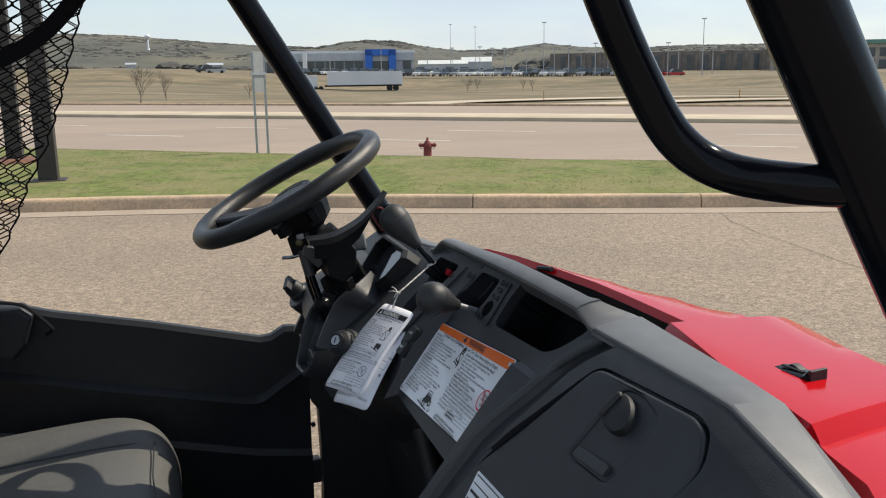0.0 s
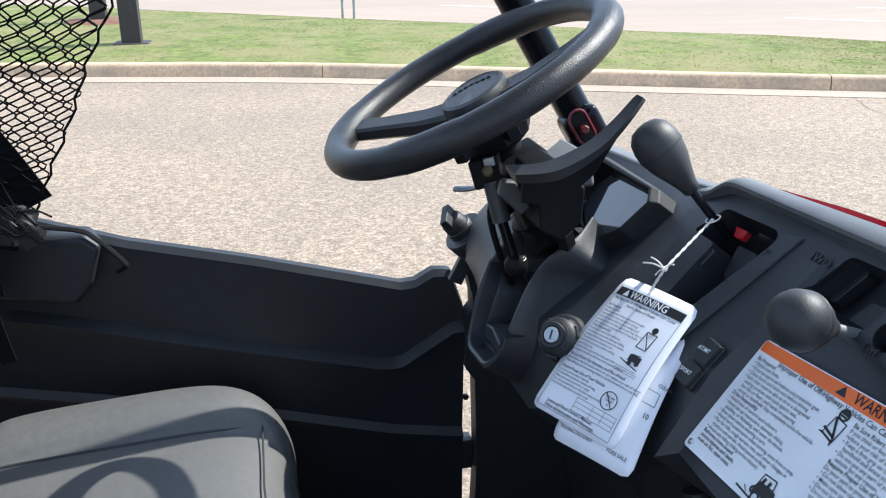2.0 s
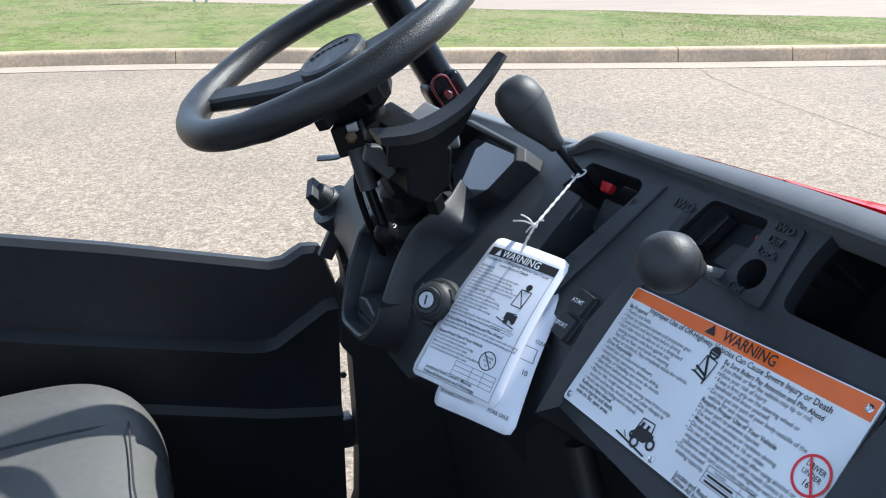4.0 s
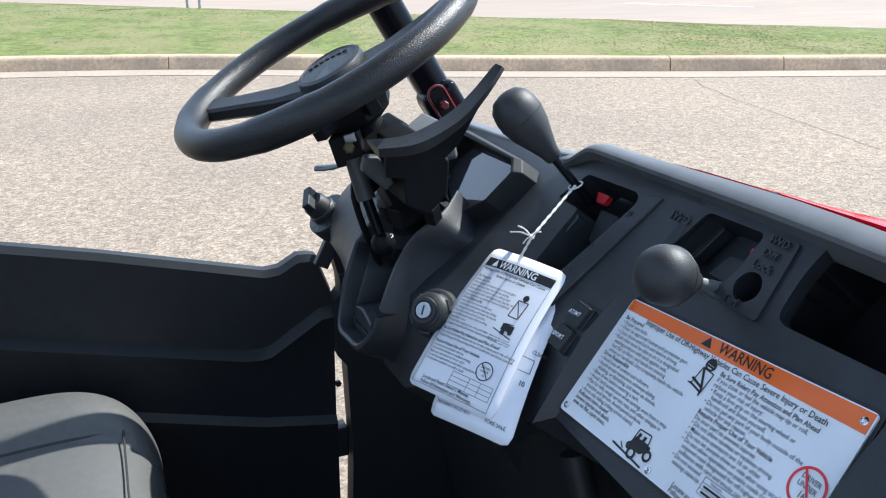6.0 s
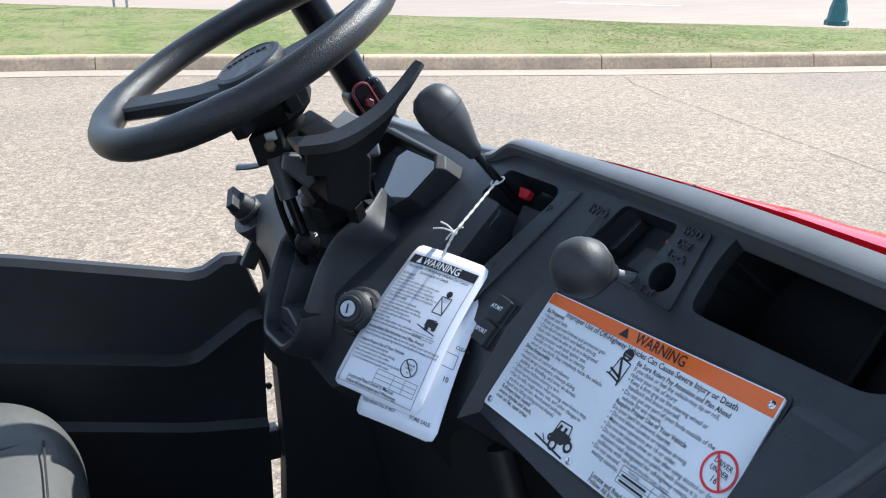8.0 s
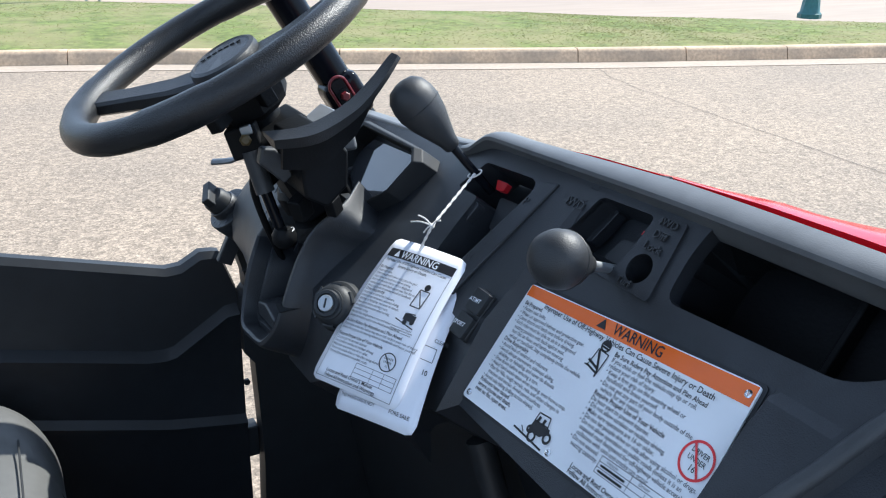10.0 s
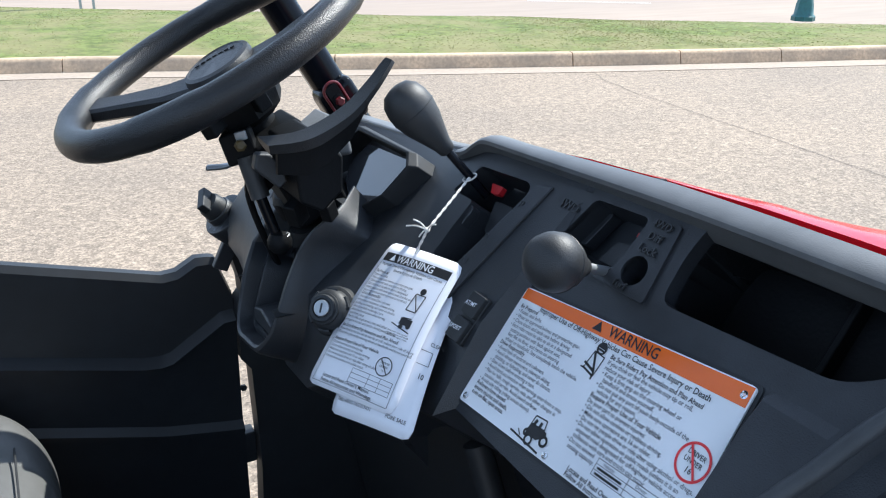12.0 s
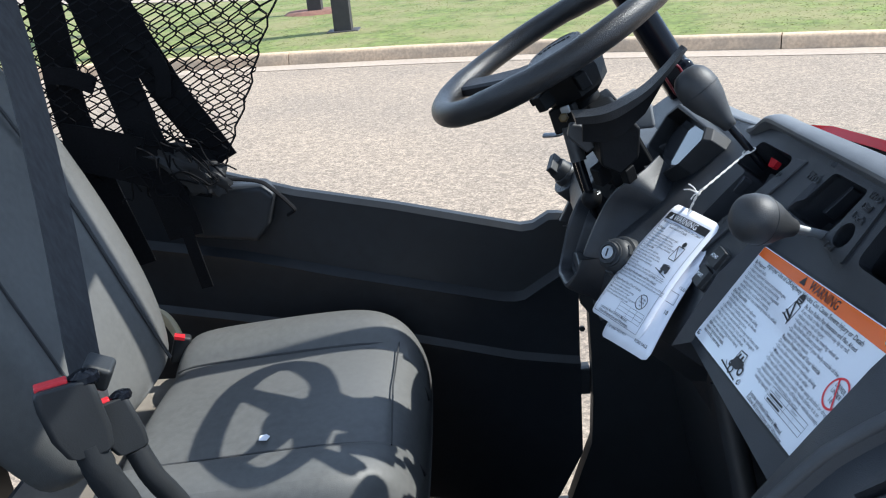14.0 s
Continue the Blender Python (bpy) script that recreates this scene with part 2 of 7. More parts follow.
def tube_bm(path, radius, seg=14, closed=False, bm=None, flat=1.0, up=(0, 0, 1)):
    """A tube along a path; radius may be a number or one for each point; flat squeezes it along the up direction."""
    bm = bm or bmesh.new()
    path = [Vector(p) for p in path]
    n = len(path)
    rad = radius if isinstance(radius, (list, tuple)) else [radius] * n
    rings = []
    side = None
    for i, p in enumerate(path):
        a = path[i - 1] if (i or closed) else path[i]
        b = path[(i + 1) % n] if (i < n - 1 or closed) else path[i]
        d = (b - a).normalized()
        s = d.cross(Vector(up))
        if s.length < 0.05:
            s = side if side else d.cross(Vector((1, 0, 0)))
        s.normalize()
        if side and s.dot(side) < 0:
            s = -s
        side = s
        u = s.cross(d).normalized()
        rings.append([bm.verts.new(p + rad[i] * (math.cos(2 * math.pi * k / seg) * s + flat * math.sin(2 * math.pi * k / seg) * u)) for k in range(seg)])
    for i in range(n if closed else n - 1):
        a, b = rings[i], rings[(i + 1) % n]
        for k in range(seg):
            bm.faces.new((a[k], a[(k + 1) % seg], b[(k + 1) % seg], b[k]))
    if not closed:
        bm.faces.new(rings[0][::-1])
        bm.faces.new(rings[-1])
    return bm


def loft_bm(sections, closed_ends=True, bm=None):
    """Joins closed sections with equal counts of points."""
    bm = bm or bmesh.new()
    rings = [[bm.verts.new(p) for p in s] for s in sections]
    for a, b in zip(rings, rings[1:]):
        n = len(a)
        for i in range(n):
            bm.faces.new((a[i], a[(i + 1) % n], b[(i + 1) % n], b[i]))
    if closed_ends:
        bm.faces.new(rings[0][::-1])
        bm.faces.new(rings[-1])
    return bm


def prism_bm(outline, depth, m=None, bm=None):
    """An outline in x, y, from z=0 down to z=-depth (or up for a negative depth), moved by m."""
    bm = bm or bmesh.new()
    a = [bm.verts.new((x, y, 0)) for x, y in outline]
    b = [bm.verts.new((x, y, -depth)) for x, y in outline]
    n = len(a)
    bm.faces.new(a)
    bm.faces.new(b[::-1])
    for i in range(n):
        bm.faces.new((a[i], b[i], b[(i + 1) % n], a[(i + 1) % n]))
    if m is not None:
        bmesh.ops.transform(bm, matrix=m, verts=a + b)
    return bm


def rounded(pts, r, n=4):
    """An outline with its corners rounded."""
    out = []
    pts = [Vector(p) for p in pts]
    k = len(pts)
    for i in range(k):
        a, b, c = pts[i - 1], pts[i], pts[(i + 1) % k]
        ra = min(r, (a - b).length * 0.45, (c - b).length * 0.45)
        p, q = b + (a - b).normalized() * ra, b + (c - b).normalized() * ra
        for j in range(n + 1):
            t = j / n
            out.append(tuple((1 - t) ** 2 * p + 2 * t * (1 - t) * b + t * t * q))
    return out


def carve(ob, cutters):
    """Cuts the bmeshes out of the object and keeps the result as its plain mesh."""
    tmp = []
    for bm in cutters:
        bmesh.ops.recalc_face_normals(bm, faces=bm.faces)
        me = bpy.data.meshes.new("cut")
        bm.to_mesh(me)
        bm.free()
        c = new("cut", me)
        tmp.append(c)
        md = ob.modifiers.new("cut", "BOOLEAN")
        md.operation, md.object, md.solver = "DIFFERENCE", c, "EXACT"
    keep = [m for m in ob.modifiers if m.type == "BEVEL"]
    for m in keep:
        m.show_viewport = False
    bpy.context.view_layer.update()
    dg = bpy.context.evaluated_depsgraph_get()
    me = bpy.data.meshes.new_from_object(ob.evaluated_get(dg))
    old = ob.data
    ob.data = me
    for m in keep:
        m.show_viewport = True
    for m in [m for m in ob.modifiers if m.type == "BOOLEAN"]:
        ob.modifiers.remove(m)
    for c in tmp:
        d = c.data
        bpy.data.objects.remove(c)
        bpy.data.meshes.remove(d)
    bpy.data.meshes.remove(old)
    return ob


def text_mesh(words, size, m, lift=0.0, bold=0.0, extrude=0.0, shear=None, align="LEFT"):
    """Words in the built-in font as a mesh, laid by m; shear maps x, y first."""
    cu = bpy.data.curves.new("words", "FONT")
    cu.body, cu.size, cu.offset, cu.extrude, cu.align_x = words, size, bold * size, extrude, align
    cu.resolution_u = 2
    ob = new("words", cu)
    bpy.context.view_layer.update()
    dg = bpy.context.evaluated_depsgraph_get()
    me = bpy.data.meshes.new_from_object(ob.evaluated_get(dg))
    bpy.data.objects.remove(ob)
    bpy.data.curves.remove(cu)
    for v in me.vertices:
        x, y, z = v.co
        if shear:
            x, y = shear(x, y)
        v.co = m @ Vector((x, y, z + lift))
    return me


def joined(meshes):
    bm = bmesh.new()
    for me in meshes:
        bm.from_mesh(me)
        bpy.data.meshes.remove(me)
    return bm


def turned(loc, axis, spin=0.0):
    """A pose at loc whose z points along axis."""
    return Matrix.Translation(loc) @ Vector(axis).to_track_quat("Z", "Y").to_matrix().to_4x4() @ Matrix.Rotation(spin, 4, "Z")


# ---- ground ----
KERB = [(-30, 15.0), (-14, 13.3), (-8, 12.55), (-4.5, 12.05), (-2.0, 11.6), (0.72, 10.93), (3.45, 9.80), (5.99, 8.82), (7.23, 8.40), (8.45, 8.0), (12, 6.9), (20, 4.6), (34, 1.2)]
KERB_LINE = [Vector((p.x, p.y)) for p in smooth_path([(x, y, 0) for x, y in KERB], 6)]
ROAD_O, ROAD_E, ROAD_N = Vector((5.04, 19.8)), Vector((0.783, -0.622)), Vector((0.622, 0.783))
ROAD_Z = -0.3


def road_at(s, n):
    p = ROAD_O + s * ROAD_E + n * ROAD_N
    return p.x, p.y


def offset_line(line, d):
    out = []
    for i, p in enumerate(line):
        t = (line[min(i + 1, len(line) - 1)] - line[max(i - 1, 0)]).normalized()
        out.append(p + Vector((-t.y, t.x)) * d)
    return out


def strip_bm(left, right, z0, z1, cols=1):
    """A sheet between two lines with equal counts of points."""
    bm = bmesh.new()
    rows = []
    for a, b in zip(left, right):
        rows.append([bm.verts.new((a[0] + (b[0] - a[0]) * k / cols, a[1] + (b[1] - a[1]) * k / cols, z0 + (z1 - z0) * k / cols)) for k in range(cols + 1)])
    for a, b in zip(rows, rows[1:]):
        for k in range(cols):
            bm.faces.new((a[k], a[k + 1], b[k + 1], b[k]))
    return bm


def land_height(x, y):
    """The height of the open land at a place."""
    n = (Vector((x, y)) - ROAD_O).dot(ROAD_N)
    s = (Vector((x, y)) - ROAD_O).dot(ROAD_E)
    if n < 27:
        return -0.42
    r = math.hypot(x, y)
    left = min(max((math.degrees(math.atan2(y, x)) - 78) / 14, 0), 1)
    knots = [(30, -0.42), (60, -0.8), (110, -1.8 + 1.2 * left), (165, -2.2 + 2.2 * left), (195, -0.4 + 2.9 * left), (230, 0.0 + 2.9 * left), (500, 0.6 + 4 * left), (3000, 4 + 6 * left)]
    if r <= knots[0][0]:
        return -0.42
    for (a, za), (b, zb) in zip(knots, knots[1:]):
        if r <= b:
            t = (r - a) / (b - a)
            t = t * t * (3 - 2 * t)
            return za + (zb - za) * t + 0.25 * noise.noise((x * 0.03, y * 0.03, 0)) * min(1, (r - 30) / 60)
    return knots[-1][1]


# the open land, one sheet to the horizon
bm = bmesh.new()
rings, prev = [0, 12, 24, 30, 36, 44, 54, 66, 80, 95, 110, 125, 140, 152, 164, 172, 180, 188, 196, 206, 218, 232, 260, 300, 360, 450, 600, 900, 1400, 2200, 4000], None
for r in rings:
    row = [bm.verts.new((r * math.cos(a), r * math.sin(a), land_height(r * math.cos(a), r * math.sin(a)))) for a in (radians(3 * k) for k in range(120))] if r else [bm.verts.new((0, 0, -0.42))]
    if prev:
        for k in range(120):
            if len(prev) == 1:
                bm.faces.new((prev[0], row[k], row[(k + 1) % 120]))
            else:
                bm.faces.new((prev[k], row[k], row[(k + 1) % 120], prev[(k + 1) % 120]))
    prev = row
tagged(part("ground", bm, M_FIELD), "dry brown grass field and open land reaching the horizon", "ground", kind="structure")

# the parking lot
front = offset_line(KERB_LINE, -0.45)
back = [Vector((p.x * 1.15 - 3, -40)) for p in front]
tagged(part("pavement", strip_bm(front, back, 0, 0, 12), M_ASPHALT), "worn sunlit asphalt of a parking lot with exposed stones", "pavement", kind="structure")
tagged(part("gutter", strip_bm(offset_line(KERB_LINE, -0.06), offset_line(KERB_LINE, -0.46), 0.004, 0.005, 1), M_GUTTER), "pale concrete gutter along the kerb", "gutter", kind="structure")

# the kerb, section by section
kerb = tagged(new("kerb"), "weathered tan concrete kerb with open joints", "kerb", kind="structure")
joints = [(-22, 14.15), (-16.5, 13.55), (-11, 12.95), (-8, 12.55), (-5.1, 12.12), (-2.2, 11.65), (0.72, 10.93), (3.45, 9.80), (5.99, 8.82), (7.23, 8.40), (8.45, 8.0), (11.2, 7.15), (14, 6.3), (17, 5.4), (20, 4.6)]
arc = [0.0]
for a, b in zip(KERB_LINE, KERB_LINE[1:]):
    arc.append(arc[-1] + (b - a).length)


def on_kerb(s):
    for i in range(len(arc) - 1):
        if s <= arc[i + 1]:
            t = (s - arc[i]) / (arc[i + 1] - arc[i])
            d = (KERB_LINE[i + 1] - KERB_LINE[i]).normalized()
            return KERB_LINE[i].lerp(KERB_LINE[i + 1], t), d
    return KERB_LINE[-1], (KERB_LINE[-1] - KERB_LINE[-2]).normalized()


def arc_of(p):
    i = min(range(len(KERB_LINE)), key=lambda k: (KERB_LINE[k] - Vector(p)).length)
    lo = arc[max(i - 1, 0)]
    best = min((lo + (arc[min(i + 1, len(arc) - 1)] - lo) * k / 60 for k in range(61)), key=lambda s: (on_kerb(s)[0] - Vector(p)).length)
    return best


stops = [arc_of(p) for p in joints]
for s0, s1 in zip(stops, stops[1:]):
    secs = []
    n = max(2, int((s1 - s0) / 0.5))
    for k in range(n + 1):
        s = s0 + 0.006 + (s1 - s0 - 0.012) * k / n
        p, d = on_kerb(s)
        nrm = Vector((-d.y, d.x))
        prof = [(-0.065, -0.1), (-0.065, 0.0), (-0.05, 0.05), (-0.03, 0.115), (-0.018, 0.138), (0.0, 0.149), (0.03, 0.153), (0.13, 0.15), (0.145, 0.14), (0.15, -0.1)]
        w = 0.004 * noise.noise((s, 0, 3))
        secs.append([(p.x + nrm.x * (o + w), p.y + nrm.y * (o + w), z + w) for o, z in prof])
    part("kerb_section", loft_bm(secs), M_CONCRETE, kerb)

# the lawn strip that falls to the road
kn = offset_line(KERB_LINE, 0.14)
crest_a, crest_d = Vector((1.56, 16.4)), Vector((0.806, -0.592))
lawn_rows = []
for p in kn:
    t = (p - crest_a).dot(Vector((0.93, -0.37))) / (crest_d.dot(Vector((0.93, -0.37))))
    c = crest_a + crest_d * t
    if (c - p).dot(ROAD_N) < 0.8:
        c = p + ROAD_N * 0.8
    q = c + ROAD_N * 3.2
    lawn_rows.append((p, c, q))


def lawn_point(row, v):
    """v from 0 at the kerb to 1 at the crest and 2 at the road."""
    p, c, q = row
    if v <= 1:
        x = p.lerp(c, v)
        z = 0.145 + 0.03 * math.sin(v * math.pi) + (0.005 if v > 0 else 0)
    else:
        t = v - 1
        x = c.lerp(q, t)
        z = 0.15 - 0.45 * t * t * (3 - 2 * t)
    return Vector((x.x, x.y, z + 0.02 * noise.noise((x.x * 0.6, x.y * 0.6, 0)) * (1 if 0 < v < 2 else 0)))


bm = bmesh.new()
prev = None
for row in lawn_rows:
    cur = [bm.verts.new(lawn_point(row, v / 10)) for v in range(21)]
    if prev:
        for k in range(20):
            bm.faces.new((prev[k], prev[k + 1], cur[k + 1], cur[k]))
    prev = cur
tagged(part("lawn", bm, M_SOIL), "strip of spring lawn with thin yellowed patches", "lawn", kind="structure")


def road_strip(name, n0, n1, z, mat, label, cat, s0=-260, s1=200, step=10):
    ss = [s0 + step * k for k in range(int((s1 - s0) / step) + 1)]
    return tagged(part(name, strip_bm([road_at(s, n0) for s in ss], [road_at(s, n1) for s in ss], z, z, 1), mat), label, cat, kind="structure")


road_strip("road", -0.6, 13.2, ROAD_Z, M_ROAD, "pale tan concrete carriageway with white lane dashes", "road")
road_strip("road", 16.1, 26.2, ROAD_Z, M_ROAD, "far concrete carriageway behind the median", "road")
for n0, n1 in ((-0.85, -0.55),):
    road_strip("gutter", n0, n1, ROAD_Z + 0.006, M_GUTTER, "pale concrete gutter of the road", "gutter")
M_MEDIAN = material("median_concrete", (0.5, 0.42, 0.31), 0.9, grain=0.1, scale=1, stain=(0.36, 0.29, 0.2), stain_scale=0.3)


def long_box(name, n0, n1, z0, z1, mat, label, cat, s0=-260, s1=200):
    bm = bmesh.new()
    secs = [[(*road_at(s, n0), z0), (*road_at(s, n0 + 0.02), z1 - 0.02), (*road_at(s, n0 + 0.06), z1), (*road_at(s, n1 - 0.06), z1), (*road_at(s, n1 - 0.02), z1 - 0.02), (*road_at(s, n1), z0)] for s in range(s0, s1 + 1, 20)]
    return tagged(part(name, loft_bm(secs, bm=bm), mat), label, cat, kind="structure")


long_box("median", 13.25, 16.05, ROAD_Z - 0.1, ROAD_Z + 0.15, M_MEDIAN, "raised pale concrete median between the carriageways", "median")
long_box("kerb", 26.2, 26.5, ROAD_Z - 0.1, ROAD_Z + 0.12, M_CONCRETE, "dark far kerb of the road", "kerb")


# ---- the utility vehicle ----
MID = 1.025
utv = thing("utility_vehicle", (0.1, MID, 0), "red and black side-by-side utility vehicle with open cab", "utility vehicle")
PO, PU, PV, PW = Vector((0.292, 1.14, 1.204)), Vector((0, -1, 0)), Vector((0.6, 0, 0.8)), Vector((-0.8, 0, 0.6))
PANEL = Matrix.Translation(PO) @ Matrix((PU, PV, PW)).transposed().to_4x4()


def on_panel(u, v, w=0.0):
    return PANEL @ Vector((u, v, w))


def panel_prism(outline, top, depth, r=0.0, m=None):
    return prism_bm(rounded(outline, r) if r else outline, depth, (m or PANEL) @ Matrix.Translation((0, 0, top)))


LID = PANEL @ Matrix.Translation((-0.0306, -0.003, -0.0175))


# dashboard: profiles along the width
def dash_profile(y, a, b, c, d, e):
    if 0.82 < y < 1.33:
        c, d = (c[0] + 0.0066, c[1] + 0.0088), (d[0] - 0.001, d[1] - 0.019)
        e = (d[0] + 0.011, e[1] - 0.015)
        back = [(e[0] + 0.004, e[1] - 0.020), (e[0] + 0.020, e[1] - 0.048), (0.535, 1.312)]
    else:
        back = [(e[0] + 0.010, e[1] - 0.018), (max(e[0] + 0.012, 0.475), e[1] - 0.075), (0.575, 1.262)]
    pts = [a, b, c, d, ((d[0] + e[0]) / 2, (d[1] + e[1]) / 2 + 0.0015), e, *back, (0.575, 1.26), (0.575, 0.72), (0.5, 0.72), (a[0] + 0.12, a[1] - 0.10)]
    return [(x, y, z) for x, z in pts]


DRIVER_END = [
    (1.775, (0.300, 1.15), (0.305, 1.19), (0.36, 1.275), (0.40, 1.305), (0.434, 1.299)),
    (1.758, (0.280, 1.14), (0.285, 1.19), (0.36, 1.290), (0.41, 1.322), (0.444, 1.316)),
    (1.60, (0.255, 1.135), (0.262, 1.19), (0.372, 1.300), (0.415, 1.332), (0.449, 1.326)),
    (1.53, (0.240, 1.115), (0.250, 1.19), (0.374, 1.307), (0.417, 1.336), (0.451, 1.330)),
    (1.45, (0.228, 1.10), (0.245, 1.20), (0.375, 1.31), (0.42, 1.342), (0.454, 1.336)),
    (1.37, (0.226, 1.11), (0.243, 1.21), (0.384, 1.325), (0.42, 1.352), (0.454, 1.346)),
    (1.315, (0.245, 1.14), (0.262, 1.225), (0.393, 1.338), (0.417, 1.382), (0.451, 1.376)),
]
CENTRE = [
    (1.24, (0.268, 1.165), (0.297, 1.25), (0.405, 1.352), (0.421, 1.391), (0.455, 1.385)),
    (1.20, (0.262, 1.172), (0.302, 1.252), (0.409, 1.358), (0.424, 1.395), (0.458, 1.389)),
    (1.148, (0.266, 1.186), (0.312, 1.264), (0.411, 1.362), (0.425, 1.397), (0.459, 1.391)),
    (1.139, (0.284, 1.193), (0.338, 1.265), (0.412, 1.364), (0.425, 1.399), (0.459, 1.393)),
    (0.8945, (0.284, 1.193), (0.338, 1.265), (0.412, 1.364), (0.427, 1.402), (0.461, 1.396)),
    (0.8885, (0.231, 1.146), (0.321, 1.2755), (0.409, 1.362), (0.424, 1.402), (0.464, 1.396)),
]
MODULE = [
    (0.828, (0.226, 1.140), (0.321, 1.2755), (0.409, 1.362), (0.424, 1.402), (0.464, 1.396)),
    (0.798, (0.226, 1.140), (0.321, 1.2755), (0.402, 1.364), (0.415, 1.3755), (0.472, 1.381)),
    (0.60, (0.213, 1.126), (0.318, 1.2765), (0.397, 1.366), (0.413, 1.380), (0.465, 1.377)),
    (0.555, (0.213, 1.126), (0.317, 1.2755), (0.396, 1.366), (0.413, 1.379), (0.464, 1.374)),
    (0.40, (0.200, 1.14), (0.293, 1.262), (0.382, 1.333), (0.407, 1.342), (0.440, 1.330)),
    (0.325, (0.255, 1.13), (0.300, 1.22), (0.365, 1.285), (0.385, 1.296), (0.405, 1.290)),
]
STATIONS = DRIVER_END + CENTRE + MODULE


def smooth_path2(pts, n):
    return [(p.x, p.y) for p in smooth_path([(x, y, 0) for x, y in pts], n)]


dash = part("dashboard", loft_bm([dash_profile(*s) for s in STATIONS]), M_PLASTIC, utv, "black textured plastic dashboard with lightened top edge")
GLOVE = [(0.432, 0.188), (0.599, 0.199), (0.619, 0.193), (0.637, 0.166), (0.631, 0.135), (0.60, 0.0), (0.585, -0.06), (0.32, -0.07), (0.345, 0.02), (0.392, 0.11)]
RIM = smooth_path2([(0.262, -0.10), (0.268, -0.03), (0.273, 0.010), (0.278, 0.043), (0.287, 0.078), (0.298, 0.109), (0.306, 0.137), (0.315, 0.160), (0.336, 0.188), (0.358, 0.210)], 3)


def crest_w(v):
    """The height of the module's crest over the panel plane."""
    return 0.0185 - 0.15 * max(0, v - 0.045) + 0.10 * max(0, v - 0.15)


TRENCH = [(1.435, 1.145), (1.417, 1.20), (1.420, 1.275), (1.445, 1.345), (1.565, 1.345), (1.545, 1.25), (1.520, 1.19), (1.500, 1.14)]
AXIS_X = Matrix(((0, 0, -1), (-1, 0, 0), (0, 1, 0))).to_4x4()


def yz_prism(outline, x0, depth, r=0.0):
    """An outline in y, z at x0, going forward by depth."""
    o = [(-y, z) for y, z in outline]
    return prism_bm(rounded(o, r) if r else o, depth, Matrix.Translation((x0, 0, 0)) @ AXIS_X)


def slab_cut():
    """What lies over the plate recess and the slab that rises from it to the crest of the glove box module."""
    secs = []
    for u, v in [(0.262, -0.25)] + RIM:
        w = crest_w(v)
        if v < 0.136:
            low = [(0.20, 0.0008), (0.2462, 0.0008), (0.2470, 0.0125)]
        else:
            low = [(0.20, 0.0004), (0.215, 0.0003), (0.25, 0.0002)]
        low += [(u - 0.008, w - 0.0005), (u, w), (u + 0.008, w - 0.003), (u + 0.013, w - 0.009), (u + 0.032, w - 0.009), (u + 0.05, max(w - 0.004, 0.014)), (u + 0.06, 0.09), (0.20, 0.09)]
        secs.append([tuple(on_panel(a, v, w)) for a, w in low])
    return loft_bm(secs)


SELECTOR = [(-0.006, 0.148), (0.068, 0.150), (0.0745, 0.168), (0.078, 0.205), (0.012, 0.202)]
POCKET = [(0.130, 0.151), (0.279, 0.160), (0.302, 0.174), (0.330, 0.208), (0.318, 0.2285), (0.132, 0.2215), (0.127, 0.19)]
carve(dash, [
    panel_prism(POCKET, 0.08, 0.158, 0.012),
    panel_prism(SELECTOR, 0.05, 0.088, 0.007),
    panel_prism([(-0.180, 0.150), (-0.137, 0.150), (-0.130, 0.098), (-0.128, 0.066), (-0.096, 0.066), (-0.082, 0.135), (-0.073, 0.177), (-0.076, 0.187), (-0.085, 0.191), (-0.168, 0.186)], 0.06, 0.13, 0.006),
    cyl_bm(0.0125, 0.0125, 0.1, PANEL @ Matrix.Translation((0.093, 0.163, -0.05))),
    panel_prism(GLOVE, 0.08, 0.062, 0.018, LID),
    slab_cut(),
    yz_prism(TRENCH, 0.1, 0.24, 0.012),
])
dash.data.shade_smooth()
dash.data.set_sharp_from_angle(angle=radians(26))
edge = dash.modifiers.new("edge", "BEVEL")
edge.width, edge.segments, edge.limit_method, edge.angle_limit = 0.0028, 2, "ANGLE", radians(32)
edge.harden_normals = True
# pocket walls and rib in a blacker material, standing in for depth shade
pocket_box = part("pocket_liner", panel_prism([(u + (0.004 if u > 0.2 else -0.004), v + (0.004 if v > 0.19 else -0.004)) for u, v in POCKET], -0.014, 0.070, 0.014), M_DARK, dash, "walls of the open pocket, blackened for its depth shade")
carve(pocket_box, [panel_prism(POCKET, 0.05, 0.127, 0.012)])
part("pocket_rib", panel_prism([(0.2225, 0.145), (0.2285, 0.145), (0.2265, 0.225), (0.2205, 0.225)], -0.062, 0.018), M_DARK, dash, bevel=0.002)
# inner floors of the gates
part("shift_gate", panel_prism([(-0.19, 0.045), (-0.06, 0.045), (-0.06, 0.2), (-0.19, 0.2)], -0.050, 0.01), M_BLACK, dash)
part("gate_plate", panel_prism([(-0.142, 0.163), (-0.109, 0.165), (-0.112, 0.130), (-0.131, 0.130)], -0.020, 0.02, 0.004), M_PLASTIC, dash, bevel=0.001)
part("gate_plate", panel_prism([(-0.130, 0.132), (-0.112, 0.132), (-0.118, 0.080), (-0.134, 0.080)], -0.034, 0.012, 0.003), M_PLASTIC, dash, bevel=0.001)
